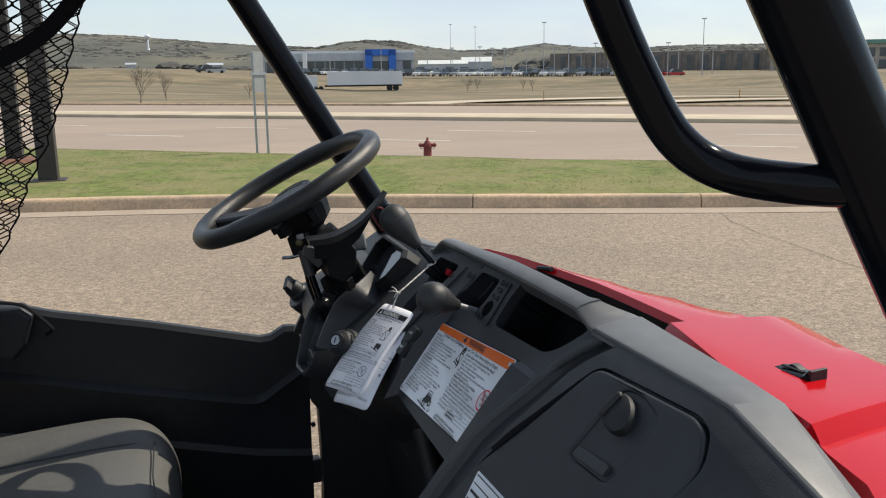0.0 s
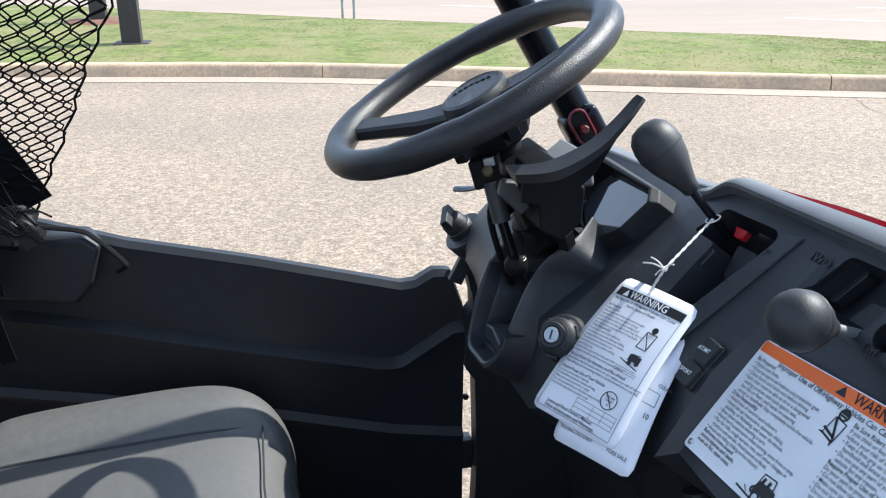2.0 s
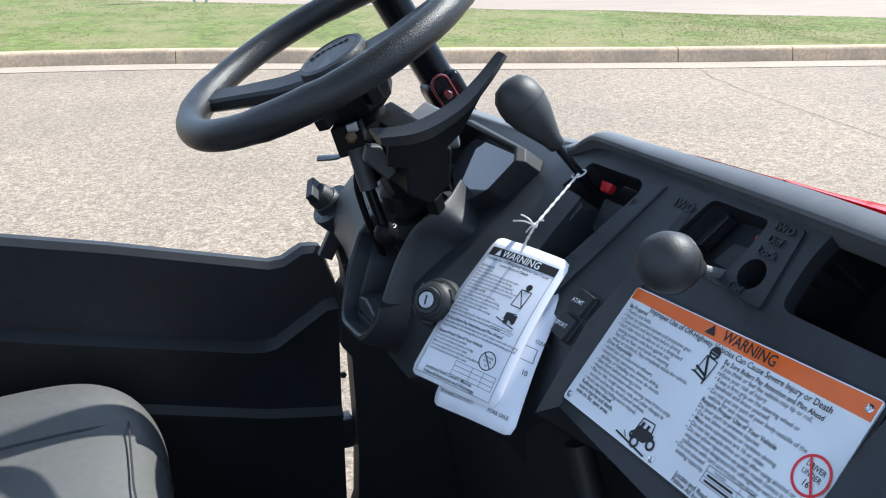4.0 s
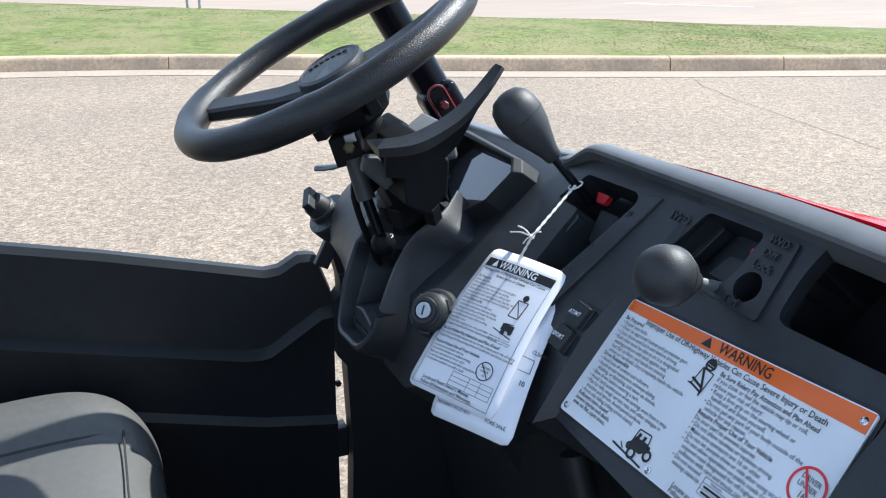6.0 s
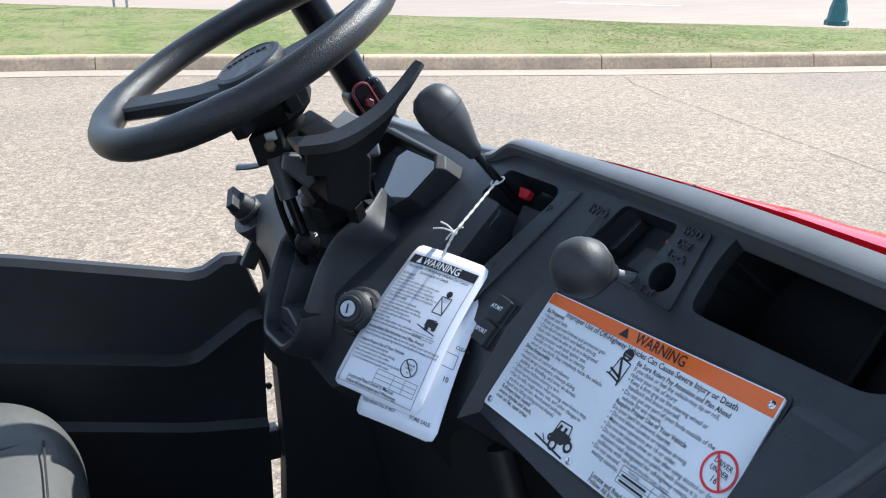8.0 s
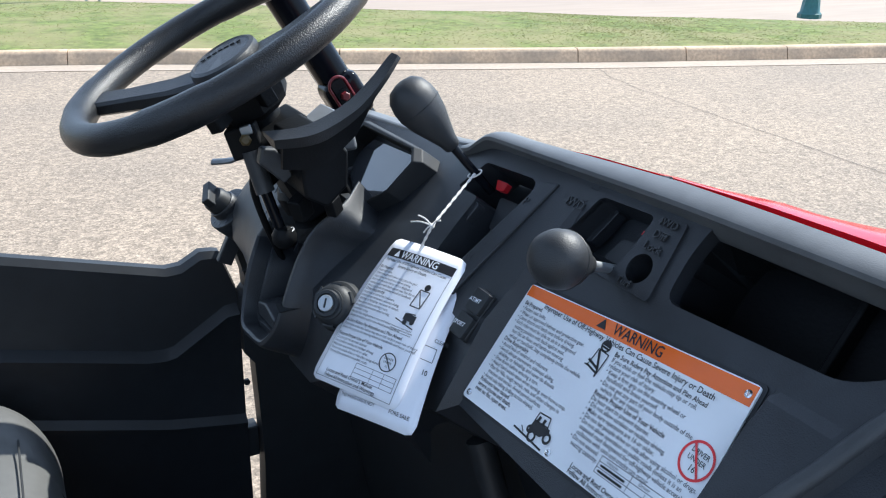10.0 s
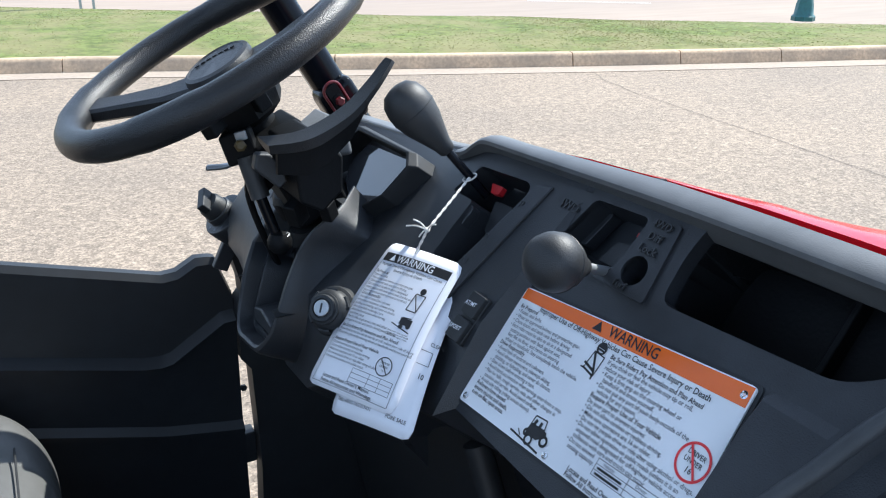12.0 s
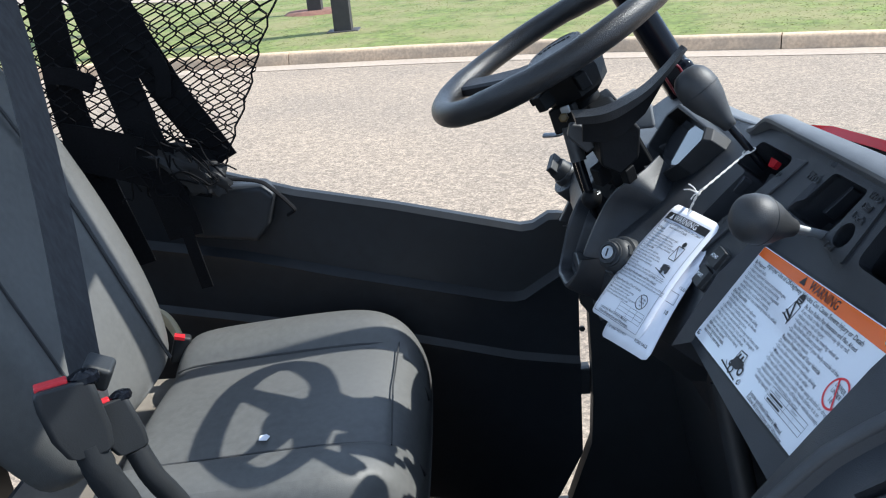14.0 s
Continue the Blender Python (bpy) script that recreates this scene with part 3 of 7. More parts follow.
part("gate_plate", panel_prism([(-0.104, 0.105), (-0.096, 0.105), (-0.102, 0.07), (-0.110, 0.07)], -0.012, 0.03, 0.002), M_PLASTIC, dash, bevel=0.001)
part("red_marker", panel_prism([(-0.158, 0.177), (-0.138, 0.178), (-0.138, 0.169), (-0.151, 0.167)], -0.0165, 0.006, 0.002), M_REDPLASTIC, dash, "red gear marker in the shift gate")
bezel = part("socket_bezel", panel_prism([(-0.180, 0.090), (-0.138, 0.097), (-0.130, 0.145), (-0.176, 0.147)], 0.006, 0.012, 0.006), M_PLASTIC, dash, "raised pad with a round socket", bevel=0.0015)
carve(bezel, [cyl_bm(0.0125, 0.0125, 0.04, PANEL @ Matrix.Translation((-0.1530, 0.1250, -0.002)), 28)])
part("small_socket", cyl_bm(0.0124, 0.0124, 0.004, PANEL @ Matrix.Translation((-0.1530, 0.1250, -0.0055)), 28), M_BLACK, dash)
part("gate_plate", panel_prism([(0.026, 0.160), (0.034, 0.181), (0.0545, 0.183), (0.053, 0.174), (0.062, 0.174), (0.062, 0.160)], -0.024, 0.006, 0.001), M_PLASTIC_GREY, dash, "grey slotted plate of the drive selector")
part("gate_plate", panel_prism([(-0.012, 0.150), (0.075, 0.150), (0.075, 0.163), (-0.012, 0.160)], -0.034, 0.006, 0.003), M_PLASTIC, dash, bevel=0.001)
part("gate_plate", panel_prism([(-0.008, 0.165), (0.006, 0.165), (0.016, 0.20), (0.004, 0.20)], -0.020, 0.012, 0.003), M_PLASTIC, dash, bevel=0.001)
part("red_marker", panel_prism([(0.061, 0.1895), (0.069, 0.1905), (0.070, 0.194), (0.061, 0.193)], -0.012, 0.003), M_REDPLASTIC, dash, "small red marker in the drive selector")
# raised frames on the centre panel
part("selector_frame", panel_prism([(-0.037, 0.143), (0.118, 0.1435), (0.111, 0.209), (-0.030, 0.2035)], 0.0022, 0.006, 0.004), M_PLASTIC, dash)
carve(bpy.data.objects["selector_frame"], [panel_prism(SELECTOR, 0.05, 0.088, 0.007), cyl_bm(0.0125, 0.0125, 0.1, PANEL @ Matrix.Translation((0.093, 0.163, -0.05)))])
part("pull_socket", cyl_bm(0.0122, 0.0122, 0.004, PANEL @ Matrix.Translation((0.093, 0.163, -0.03))), M_BLACK, dash)

# proud lip along the crest, sun sheen put into a lighter grey, with a rounded nose that overhangs the centre panel
def lip_section(y, d_, e_):
    wide = 1.0 if y > 1.33 else min(1, max(0, (0.86 - y) / 0.02))
    x0, x1 = d_[0] - 0.005 * (1 - wide) + 0.001, e_[0] + 0.004
    z0 = d_[1] + (e_[1] - d_[1]) * (x0 - d_[0]) / (e_[0] - d_[0])
    z1, t = e_[1], 0.0035
    return [(x0 - 0.002, y, z0 - 0.006), (x0, y, z0 + t - 0.001), (x0 + 0.003, y, z0 + t + 0.0003), ((x0 + x1) / 2, y, (z0 + z1) / 2 + t + 0.0018), (x1 - 0.002, y, z1 + t), (x1, y, z1 + t - 0.002), (x1, y, z1 - 0.01)]


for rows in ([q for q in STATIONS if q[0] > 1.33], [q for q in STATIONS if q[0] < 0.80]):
    part("crest_lip", loft_bm([lip_section(q[0], q[4], q[5]) for q in rows]), M_CREST, dash, "lip along the dashboard crest, grey lightened for sun sheen", bevel=0.001)
LIP = smooth_path([(0.404, 1.366, 1.356), (0.405, 1.350, 1.3605), (0.407, 1.334, 1.3710), (0.409, 1.320, 1.3785), (0.410, 1.300, 1.3805), (0.4105, 1.26, 1.3820), (0.411, 1.21, 1.3840), (0.4115, 1.06, 1.3905), (0.412, 0.95, 1.3930), (0.4125, 0.842, 1.3940), (0.413, 0.831, 1.3915), (0.4135, 0.820, 1.3865), (0.4140, 0.806, 1.3810), (0.4140, 0.794, 1.3795)], 3)
secs = []
for p in LIP:
    x, y, z = p
    rise = 0.005 * min(1, max(0, (1.26 - y) / 0.2))
    k = 1 + 1.45 * min(1, max(0, (0.838 - y) / 0.03))
    secs.append([(x, y, z - 0.0068), (x + 0.0004, y, z - 0.0030), (x + 0.003, y, z - 0.0005), (x + 0.012 * k, y, z + 0.5 * rise + 0.0008), (x + 0.021 * k, y, z + rise), (x + 0.025 * k, y, z + rise - 0.004), (x + 0.025 * k, y, z + rise - 0.016), (x + 0.018, y, z - 0.028), (x + 0.010, y, z - 0.020), (x + 0.004, y, z - 0.0100)])
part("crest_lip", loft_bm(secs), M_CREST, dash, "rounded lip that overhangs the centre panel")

# glove box
def shrunk(outline, d):
    cx, cy = sum(p[0] for p in outline) / len(outline), sum(p[1] for p in outline) / len(outline)
    return [(x - d * (1 if x > cx else -1), y - d * (1 if y > cy else -1)) for x, y in outline]


glove = part("glove_box", panel_prism(shrunk(GLOVE, 0.0035), 0.0325, 0.014, 0.016, LID), M_PLASTIC, utv, "closed black glove box lid in the dashboard", bevel=0.004)
carve(glove, [panel_prism([(0.476, 0.100), (0.548, 0.104), (0.560, 0.176), (0.520, 0.185), (0.490, 0.180)], 0.06, 0.035, 0.012, LID)])
part("latch_recess", panel_prism([(0.472, 0.096), (0.552, 0.100), (0.565, 0.178), (0.520, 0.188), (0.488, 0.183)], 0.0300, 0.006, 0.010, LID), M_PLASTIC, glove)
LK = LID @ Matrix.Translation((0.510, 0.160, 0.030)) @ Matrix.Rotation(radians(-18), 4, "Z")
bm = lathe_bm([(0.025, 0), (0.025, 0.004), (0.0235, 0.008), (0.018, 0.010), (0.0001, 0.0105)], None, 32)
bmesh.ops.scale(bm, vec=(0.95, 0.72, 1.0), verts=bm.verts)
bmesh.ops.transform(bm, matrix=LK, verts=bm.verts)
knob = part("latch_knob", bm, M_BLACK, glove, "black oval twist latch")
part("grip", box_bm(0.008, 0.030, 0.007, LK @ Matrix.Translation((-0.010, 0, 0.0105))), M_BLACK, knob, bevel=0.004)
part("latch_lever", panel_prism([(0.484, 0.103), (0.540, 0.107), (0.541, 0.118), (0.488, 0.114)], 0.0345, 0.006, 0.003, LID), M_PLASTIC_GREY, glove, bevel=0.0015)
# lighter grey tube along the module's crest draws its highlight
rim = [on_panel(u + 0.0015, v, crest_w(v) - 0.0045) for u, v in RIM]
part("module_edge", tube_bm(rim, 0.0068, 12), M_PLASTIC_GREY, dash, "rounded edge of the glove box module")

# label plate
PLATE = [(0.0010, -0.004), (0.248, 0.015), (0.2385, 0.134), (-0.0008, 0.1085)]


def plate_point(s, t):
    a = Vector(PLATE[0]).lerp(Vector(PLATE[1]), s)
    b = Vector(PLATE[3]).lerp(Vector(PLATE[2]), s)
    return tuple(a.lerp(b, t))


frame_bm = panel_prism([(u + (0.0028 if u > 0.1 else -0.0028), v + (0.0028 if v > 0.06 else -0.0028)) for u, v in PLATE], 0.0012, 0.003, 0.005)
part("plate_recess", frame_bm, M_BLACK, dash, "dark edge round the plate")
plate = part("warning_plate", panel_prism(PLATE, 0.003, 0.0035, 0.004), M_WHITE, utv, "white safety plate with orange band and printed text")
part("orange_band", panel_prism([plate_point(0.006, 0.905), plate_point(0.994, 0.872), plate_point(0.994, 0.992), plate_point(0.006, 0.992)], 0.0034, 0.0004), M_ORANGE, plate, "orange warning band")
for s, t in ((0.024, 0.05), (0.974, 0.935), (0.478, 0.040), (0.97, 0.05)):
    u, v = plate_point(s, t)
    part("rivet", lathe_bm([(0.0031, 0), (0.0029, 0.0007), (0.0016, 0.0010), (0.0010, 0.0004), (0.0001, 0.0004)], PANEL @ Matrix.Translation((u, v, 0.003)), 14), M_CHROME, plate, "small bright rivet")

# rocker switches
bm = panel_prism([(-0.0374, 0.0335), (-0.0148, 0.0335), (-0.0122, 0.0815), (-0.0348, 0.0815)], 0.0208, 0.02, 0.003)
part("switch_frame", bm, M_BLACK, dash, bevel=0.0012)
for v0, v1 in ((0.0592, 0.0805), (0.0345, 0.0558)):
    sx = lambda v: -0.0365 + (v - 0.0345) * 0.058
    sw = part("rocker_switch", panel_prism([(sx(v0), v0), (sx(v0) + 0.0210, v0), (sx(v1) + 0.0210, v1), (sx(v1), v1)], 0.0255, 0.012, 0.002), M_BLACK, utv, "black rocker switch with white lettering", bevel=0.0018)

# shift lever and drive selector, soft pear-shaped knobs
def lever(base, top, knob_len, r, rod_r, label, rod=None):
    base, top = Vector(base), Vector(top)
    ax = (top - base).normalized()
    ln = (top - base).length
    lv = part("shift_lever", tube_bm([base - ax * 0.02, base + ax * (ln - knob_len * 0.6)], rod_r, 10), rod or M_TUBE, utv, label)
    prof = [(rod_r * 1.5, 0), (rod_r * 1.9, 0.002), (r * 0.42, knob_len * 0.12), (r * 0.62, knob_len * 0.28), (r * 0.86, knob_len * 0.46), (r, knob_len * 0.64), (r * 0.99, knob_len * 0.76), (r * 0.88, knob_len * 0.88), (r * 0.6, knob_len * 0.97), (r * 0.25, knob_len), (0.0001, knob_len)]
    part("knob", lathe_bm(prof, turned(top - ax * knob_len * 0.66, ax), 32), M_KNOB, lv)
    seam = [turned(top, ax, 0) @ Vector((r * 0.986 * math.cos(a), r * 0.986 * math.sin(a), -0.002)) for a in (2 * math.pi * k / 40 for k in range(40))]
    part("seam", tube_bm(seam, 0.0007, 6, True), M_BLACK, lv)
    return lv


lever((0.395, 1.306, 1.337), (0.338, 1.332, 1.411), 0.084, 0.0238, 0.0045, "black gear lever with pear-shaped rubber knob")
lever((0.383, 1.075, 1.326), (0.314, 1.047, 1.356), 0.066, 0.0222, 0.0042, "black drive selector lever with round rubber knob", M_STEEL)

# display
screen_pts = [(-0.398, 0.098), (-0.408, 0.125), (-0.390, 0.149), (-0.272, 0.155), (-0.258, 0.146), (-0.267, 0.108), (-0.296, 0.086), (-0.36, 0.082)]
bez_mid = [(-0.425, 0.140), (-0.405, 0.165), (-0.257, 0.1645), (-0.241, 0.152), (-0.254, 0.1045), (-0.293, 0.0665), (-0.36, 0.058), (-0.408, 0.081)]
bez_top = [(-0.420, 0.140), (-0.402, 0.161), (-0.262, 0.1615), (-0.246, 0.1470), (-0.2565, 0.1050), (-0.291, 0.0740), (-0.358, 0.065), (-0.402, 0.088)]
M_BEZEL = material("black_display_frame", (0.016, 0.0175, 0.020), 0.6, grain=0.2, scale=30, spec=0.3, bump=0.3, bump_scale=700, bump_distance=0.0006)
display = part("instrument_display", loft_bm([[on_panel(u, v, -0.033) for u, v in bez_mid], [on_panel(u, v, 0.020) for u, v in bez_mid], [on_panel(u, v, 0.0300 if v < 0.13 else 0.0285) for u, v in bez_top]]), M_BEZEL, utv, "angular digital instrument display reflecting the sky", bevel=0.002)
carve(display, [panel_prism([(-0.412, 0.138), (-0.396, 0.156), (-0.264, 0.1580), (-0.2495, 0.1455), (-0.2600, 0.1065), (-0.293, 0.0780), (-0.358, 0.069), (-0.396, 0.091)], 0.06, 0.055)])
M_SCREEN = material("display_glass", (0.05, 0.055, 0.065), 0.06, coat=0.45, grain=0.1, scale=10)
M_SCREEN.node_tree.nodes["Principled BSDF"].inputs["Specular IOR Level"].default_value = 0.7
part("screen", panel_prism(screen_pts, 0.0090, 0.004), M_SCREEN, display, "glossy grey screen")

# ignition switch
KM = turned(Vector((0.2490, 1.3310, 1.2125)), (-0.62, -0.52, 0.46)) @ Matrix.Scale(0.87, 4)
ign = part("ignition_switch", lathe_bm([(0.030, -0.03), (0.030, 0.004), (0.0285, 0.009), (0.025, 0.011), (0.025, 0.016), (0.0235, 0.021), (0.0205, 0.025), (0.0170, 0.027), (0.0182, 0.028), (0.0182, 0.031), (0.0160, 0.032), (0.0160, 0.034), (0.0150, 0.0365), (0.0115, 0.0365), (0.0110, 0.034), (0.0001, 0.034)], KM, 36), M_BLACK, utv, "black ignition switch with bright key cylinder")
part("lock_cylinder", lathe_bm([(0.0095, 0.03), (0.0095, 0.0372), (0.0088, 0.0378), (0.0001, 0.0378)], KM, 28), M_STEEL, ign, "bright lock cylinder")
part("keyway", box_bm(0.0018, 0.011, 0.0012, KM @ Matrix.Translation((0, 0, 0.038))), M_BLACK, ign)
for a in range(6):
    part("nut_face", box_bm(0.0135, 0.0035, 0.008, KM @ Matrix.Rotation(a * math.pi / 3, 4, "Z") @ Matrix.Translation((0, 0.0235, 0.0165))), M_BLACK, ign)

# light switch pod on the outer end of the dashboard
PM_ = turned(Vector((0.2275, 1.703, 1.209)), (-0.70, -0.13, 0.70))
pod = part("light_switch", lathe_bm([(0.031, -0.045), (0.0325, -0.012), (0.0325, -0.002), (0.0315, 0.0), (0.0205, 0.001), (0.0205, 0.010), (0.0195, 0.012), (0.0001, 0.012)], PM_, 36), M_PLASTIC, utv, "black rotary light switch on the dashboard end", bevel=0.0008)
part("switch_knob", lathe_bm([(0.0185, 0.010), (0.0175, 0.024), (0.0155, 0.028), (0.0001, 0.028)], PM_, 14), M_BLACK, pod)
part("grip", box_bm(0.012, 0.036, 0.016, PM_ @ Matrix.Rotation(0.9, 4, "Z") @ Matrix.Translation((0, 0, 0.033))), M_BLACK, pod, bevel=0.002)
bm = bmesh.new()
for a in (-40, -10, 20):
    box_bm(0.0035, 0.0035, 0.0006, PM_ @ Matrix.Rotation(radians(a - 60), 4, "Z") @ Matrix.Translation((0.026, 0, 0.0006)), bm)
part("switch_marks", bm, M_GREYINK, pod, smooth=False, kind="stuff")

# rounded dashboard end that carries the light switch
HOUSING = [
    (1.538, 0.211, 1.152, 0.209, 1.190, 0.225, 1.226, 0.248, 1.254, 0.285, 1.286),
    (1.560, 0.217, 1.154, 0.216, 1.192, 0.230, 1.231, 0.254, 1.263, 0.292, 1.289),
    (1.600, 0.225, 1.157, 0.222, 1.194, 0.233, 1.235, 0.255, 1.268, 0.295, 1.289),
    (1.640, 0.229, 1.162, 0.224, 1.196, 0.233, 1.233, 0.254, 1.262, 0.294, 1.284),
    (1.680, 0.228, 1.167, 0.225, 1.195, 0.236, 1.226, 0.257, 1.252, 0.295, 1.277),
    (1.715, 0.228, 1.172, 0.230, 1.194, 0.243, 1.218, 0.263, 1.241, 0.298, 1.267),
    (1.740, 0.245, 1.180, 0.248, 1.196, 0.258, 1.212, 0.275, 1.230, 0.304, 1.255),
]
# lighter grey than the dashboard, for the light falling on this end
part("switch_housing", loft_bm([[(x0 + 0.05, y, z0 - 0.004), (x0, y, z0), (x1, y, z1), (x2, y, z2), (x3, y, z3), (x4, y, z4), (0.355, y, 1.296), (0.355, y, 1.20)] for y, x0, z0, x1, z1, x2, z2, x3, z3, x4, z4 in HOUSING]), M_PLASTIC_GREY, dash, "rounded end of the dashboard under the light switch", bevel=0.003)
part("hinge_tab", box_bm(0.012, 0.022, 0.040, turned(Vector((0.232, 1.735, 1.135)), (0.45, 0, 0.9))), M_PLASTIC, dash, bevel=0.002)

# raised rim round the steering opening: from the display down to the tip and up again on the outer side
SHROUD = smooth_path([(0.317, 1.439, 1.307), (0.293, 1.412, 1.298), (0.273, 1.400, 1.290), (0.256, 1.403, 1.277), (0.244, 1.409, 1.260), (0.233, 1.412, 1.238), (0.222, 1.410, 1.215), (0.211, 1.406, 1.190), (0.203, 1.409, 1.165), (0.194, 1.420, 1.146), (0.1895, 1.434, 1.1355),
                      (0.1875, 1.465, 1.1315), (0.187, 1.495, 1.129), (0.191, 1.512, 1.138), (0.197, 1.521, 1.158), (0.205, 1.526, 1.188), (0.215, 1.532, 1.210), (0.228, 1.546, 1.228), (0.244, 1.560, 1.250), (0.264, 1.575, 1.274)], 4)
INTO = Vector((0.97, 0, -0.24))
secs, ledge = [], []
for k, p in enumerate(SHROUD):
    o = Vector((0, p.y - 1.472, p.z - max(p.z, 1.188)))
    o = o.normalized() if o.length > 1e-6 else Vector((0, 1, 0))
    g = 0.12 + 0.88 * min(1, k / 24)
    turn = max(0, 1 - k / 16, 1 - (len(SHROUD) - 1 - k) / 14)
    into = (INTO * (1 - turn) + Vector((0.62, 0, -0.78)) * turn).normalized()
    secs.append([tuple(p + o * a + into * b * (1 - 0.45 * turn)) for a, b in ((-0.0075, 0.11), (-0.0065, 0.012), (-0.005, 0.002), (-0.002, -0.0012), (0.0025 * g, -0.0004), (0.0055 * g, 0.004), (0.0085 * g, 0.014), (0.0130 * g, 0.034), (0.026 * g, 0.062), (0.020 * g, 0.11))])
    ledge.append([tuple(p + o * a + into * b) for a, b in ((-0.007, 0.02), (-0.015, 0.018), (-0.0165, 0.021), (-0.0165, 0.10), (-0.007, 0.10))])
shroud = part("column_shroud", loft_bm(secs), M_PLASTIC, dash, "raised rim of the steering column opening", bevel=0.0008)
part("inner_ledge", loft_bm(ledge[30:]), M_PLASTIC, shroud, "inner ledge of the opening")
for p, o in ((Vector((0.2105, 1.4055, 1.189)), -1), (Vector((0.2045, 1.527, 1.187)), 1)):
    part("moulding_joint", box_bm(0.024, 0.012, 0.0012, Matrix.Translation(p + Vector((0.006, 0.003 * o, 0))) @ Matrix.Rotation(radians(-25 * o), 4, "X")), M_BLACK, shroud)
part("trench_floor", yz_prism([(1.425, 1.14), (1.41, 1.20), (1.415, 1.29), (1.57, 1.29), (1.54, 1.22), (1.515, 1.14)], 0.300, 0.01), M_BLACK, shroud)
part("trench_step", loft_bm([[(x, y, z) for y, z in ((1.434, 1.146), (1.500, 1.140), (1.500, 1.158), (1.470, 1.166), (1.434, 1.160))] for x in (0.208, 0.28)]), M_PLASTIC, shroud, bevel=0.003)
# flat end of the rim beside the display, sunlight put into a lighter grey
part("rim_end", loft_bm([[(0.318, 1.438, 1.3055), (0.3060, 1.4185, 1.2930), (0.2935, 1.4165, 1.2950)], [(0.338, 1.442, 1.280), (0.324, 1.422, 1.265), (0.302, 1.420, 1.265)]]), M_PLASTIC_GREY, shroud, bevel=0.001)
# steering wheel, turned a little
WC, WN = Vector((0.188, 1.517, 1.452)), Vector((-0.469, 0, 0.883))
WR, WS = Vector((-0.883, 0, -0.469)), Vector((0, 1, 0))
WM = Matrix.Translation(WC) @ Matrix((WR, WS, WN)).transposed().to_4x4()
ring = [WM @ Vector((0.168 * math.cos(a), 0.168 * math.sin(a), 0)) for a in (2 * math.pi * k / 72 for k in range(72))]
wheel = part("steering_wheel", tube_bm(ring, [0.0165 + (0.0012 if abs(((k * 5 - 30) % 90) - 45) > 33 else 0) for k in range(72)], 18, True, up=WN), M_RUBBER, utv, "black soft-grip three-spoke steering wheel")
for a in (30, 210, 300):
    R_ = WM @ Matrix.Rotation(radians(a), 4, "Z")
    secs = []
    for d, hw, z0, th in ((0.03, 0.026, -0.030, 0.020), (0.07, 0.021, -0.024, 0.016), (0.12, 0.017, -0.012, 0.014), (0.160, 0.019, -0.001, 0.013)):
        secs.append([tuple(R_ @ Vector((d, y, z))) for y, z in ((-hw, z0 - th / 2), (-hw, z0 + th / 4), (-hw * 0.8, z0 + th / 2), (hw * 0.8, z0 + th / 2), (hw, z0 + th / 4), (hw, z0 - th / 2), (hw * 0.7, z0 - th * 0.8), (-hw * 0.7, z0 - th * 0.8))])
    part("spoke", loft_bm(secs), M_RUBBER, wheel)
hubM = WM @ Matrix.Translation((0.0, -0.004, -0.020))
bm = lathe_bm([(0.038, -0.014), (0.047, -0.006), (0.049, 0.004), (0.047, 0.010), (0.042, 0.012), (0.040, 0.0105), (0.0001, 0.0125)], None, 36)
bmesh.ops.scale(bm, vec=(0.8, 1.0, 1.0), verts=bm.verts)
bmesh.ops.transform(bm, matrix=hubM @ Matrix.Rotation(radians(30), 4, "Z"), verts=bm.verts)
hub = part("hub_cap", bm, M_PLASTIC, wheel, "oval black hub cap with raised mark")
ahead = Vector((0.22, 0.94, 0.0))
ahead = (ahead - WN * ahead.dot(WN)).normalized()
across = ahead.cross(WN).normalized()
markM = Matrix.Translation(hubM @ Vector((0, 0, 0.0126))) @ Matrix((across, ahead, WN)).transposed().to_4x4()
for k in range(7):
    part("mark", box_bm(0.0050, 0.0065, 0.0012, markM @ Matrix.Translation((-0.021 + 0.0072 * k, 0.017 - 0.0004 * (k - 3) ** 2, 0))), M_BLACK, hub)
part("hub_base", lathe_bm([(0.030, -0.085), (0.046, -0.075), (0.052, -0.05), (0.044, -0.03), (0.02, -0.02)], WM, 8), M_DARK, wheel)
for a, d in ((75, 0.052), (20, 0.05), (-40, 0.055), (-100, 0.05)):
    part("hub_tab", box_bm(0.03, 0.016, 0.022, WM @ Matrix.Rotation(radians(a), 4, "Z") @ Matrix.Translation((d, 0, -0.055))), M_DARK, wheel, bevel=0.002)

# column with bracket, tilt strut and paddle housing
col = part("steering_column", tube_bm([WM @ Vector((0, 0, -0.04)), WM @ Vector((0, 0, -0.36))], 0.024, 14), M_DARK, utv, "exposed black steering column with tilt bracket")
part("bracket", box_bm(0.060, 0.070, 0.11, WM @ Matrix.Translation((-0.006, -0.026, -0.15))), M_DARK, col, bevel=0.004)
part("bracket", box_bm(0.016, 0.085, 0.12, WM @ Matrix.Translation((-0.03, -0.01, -0.17))), M_DARK, col, bevel=0.003)
part("collar", lathe_bm([(0.028, 0), (0.034, 0.006), (0.034, 0.03), (0.028, 0.036)], WM @ Matrix.Translation((0, 0, -0.215)), 10), M_DARK, col)
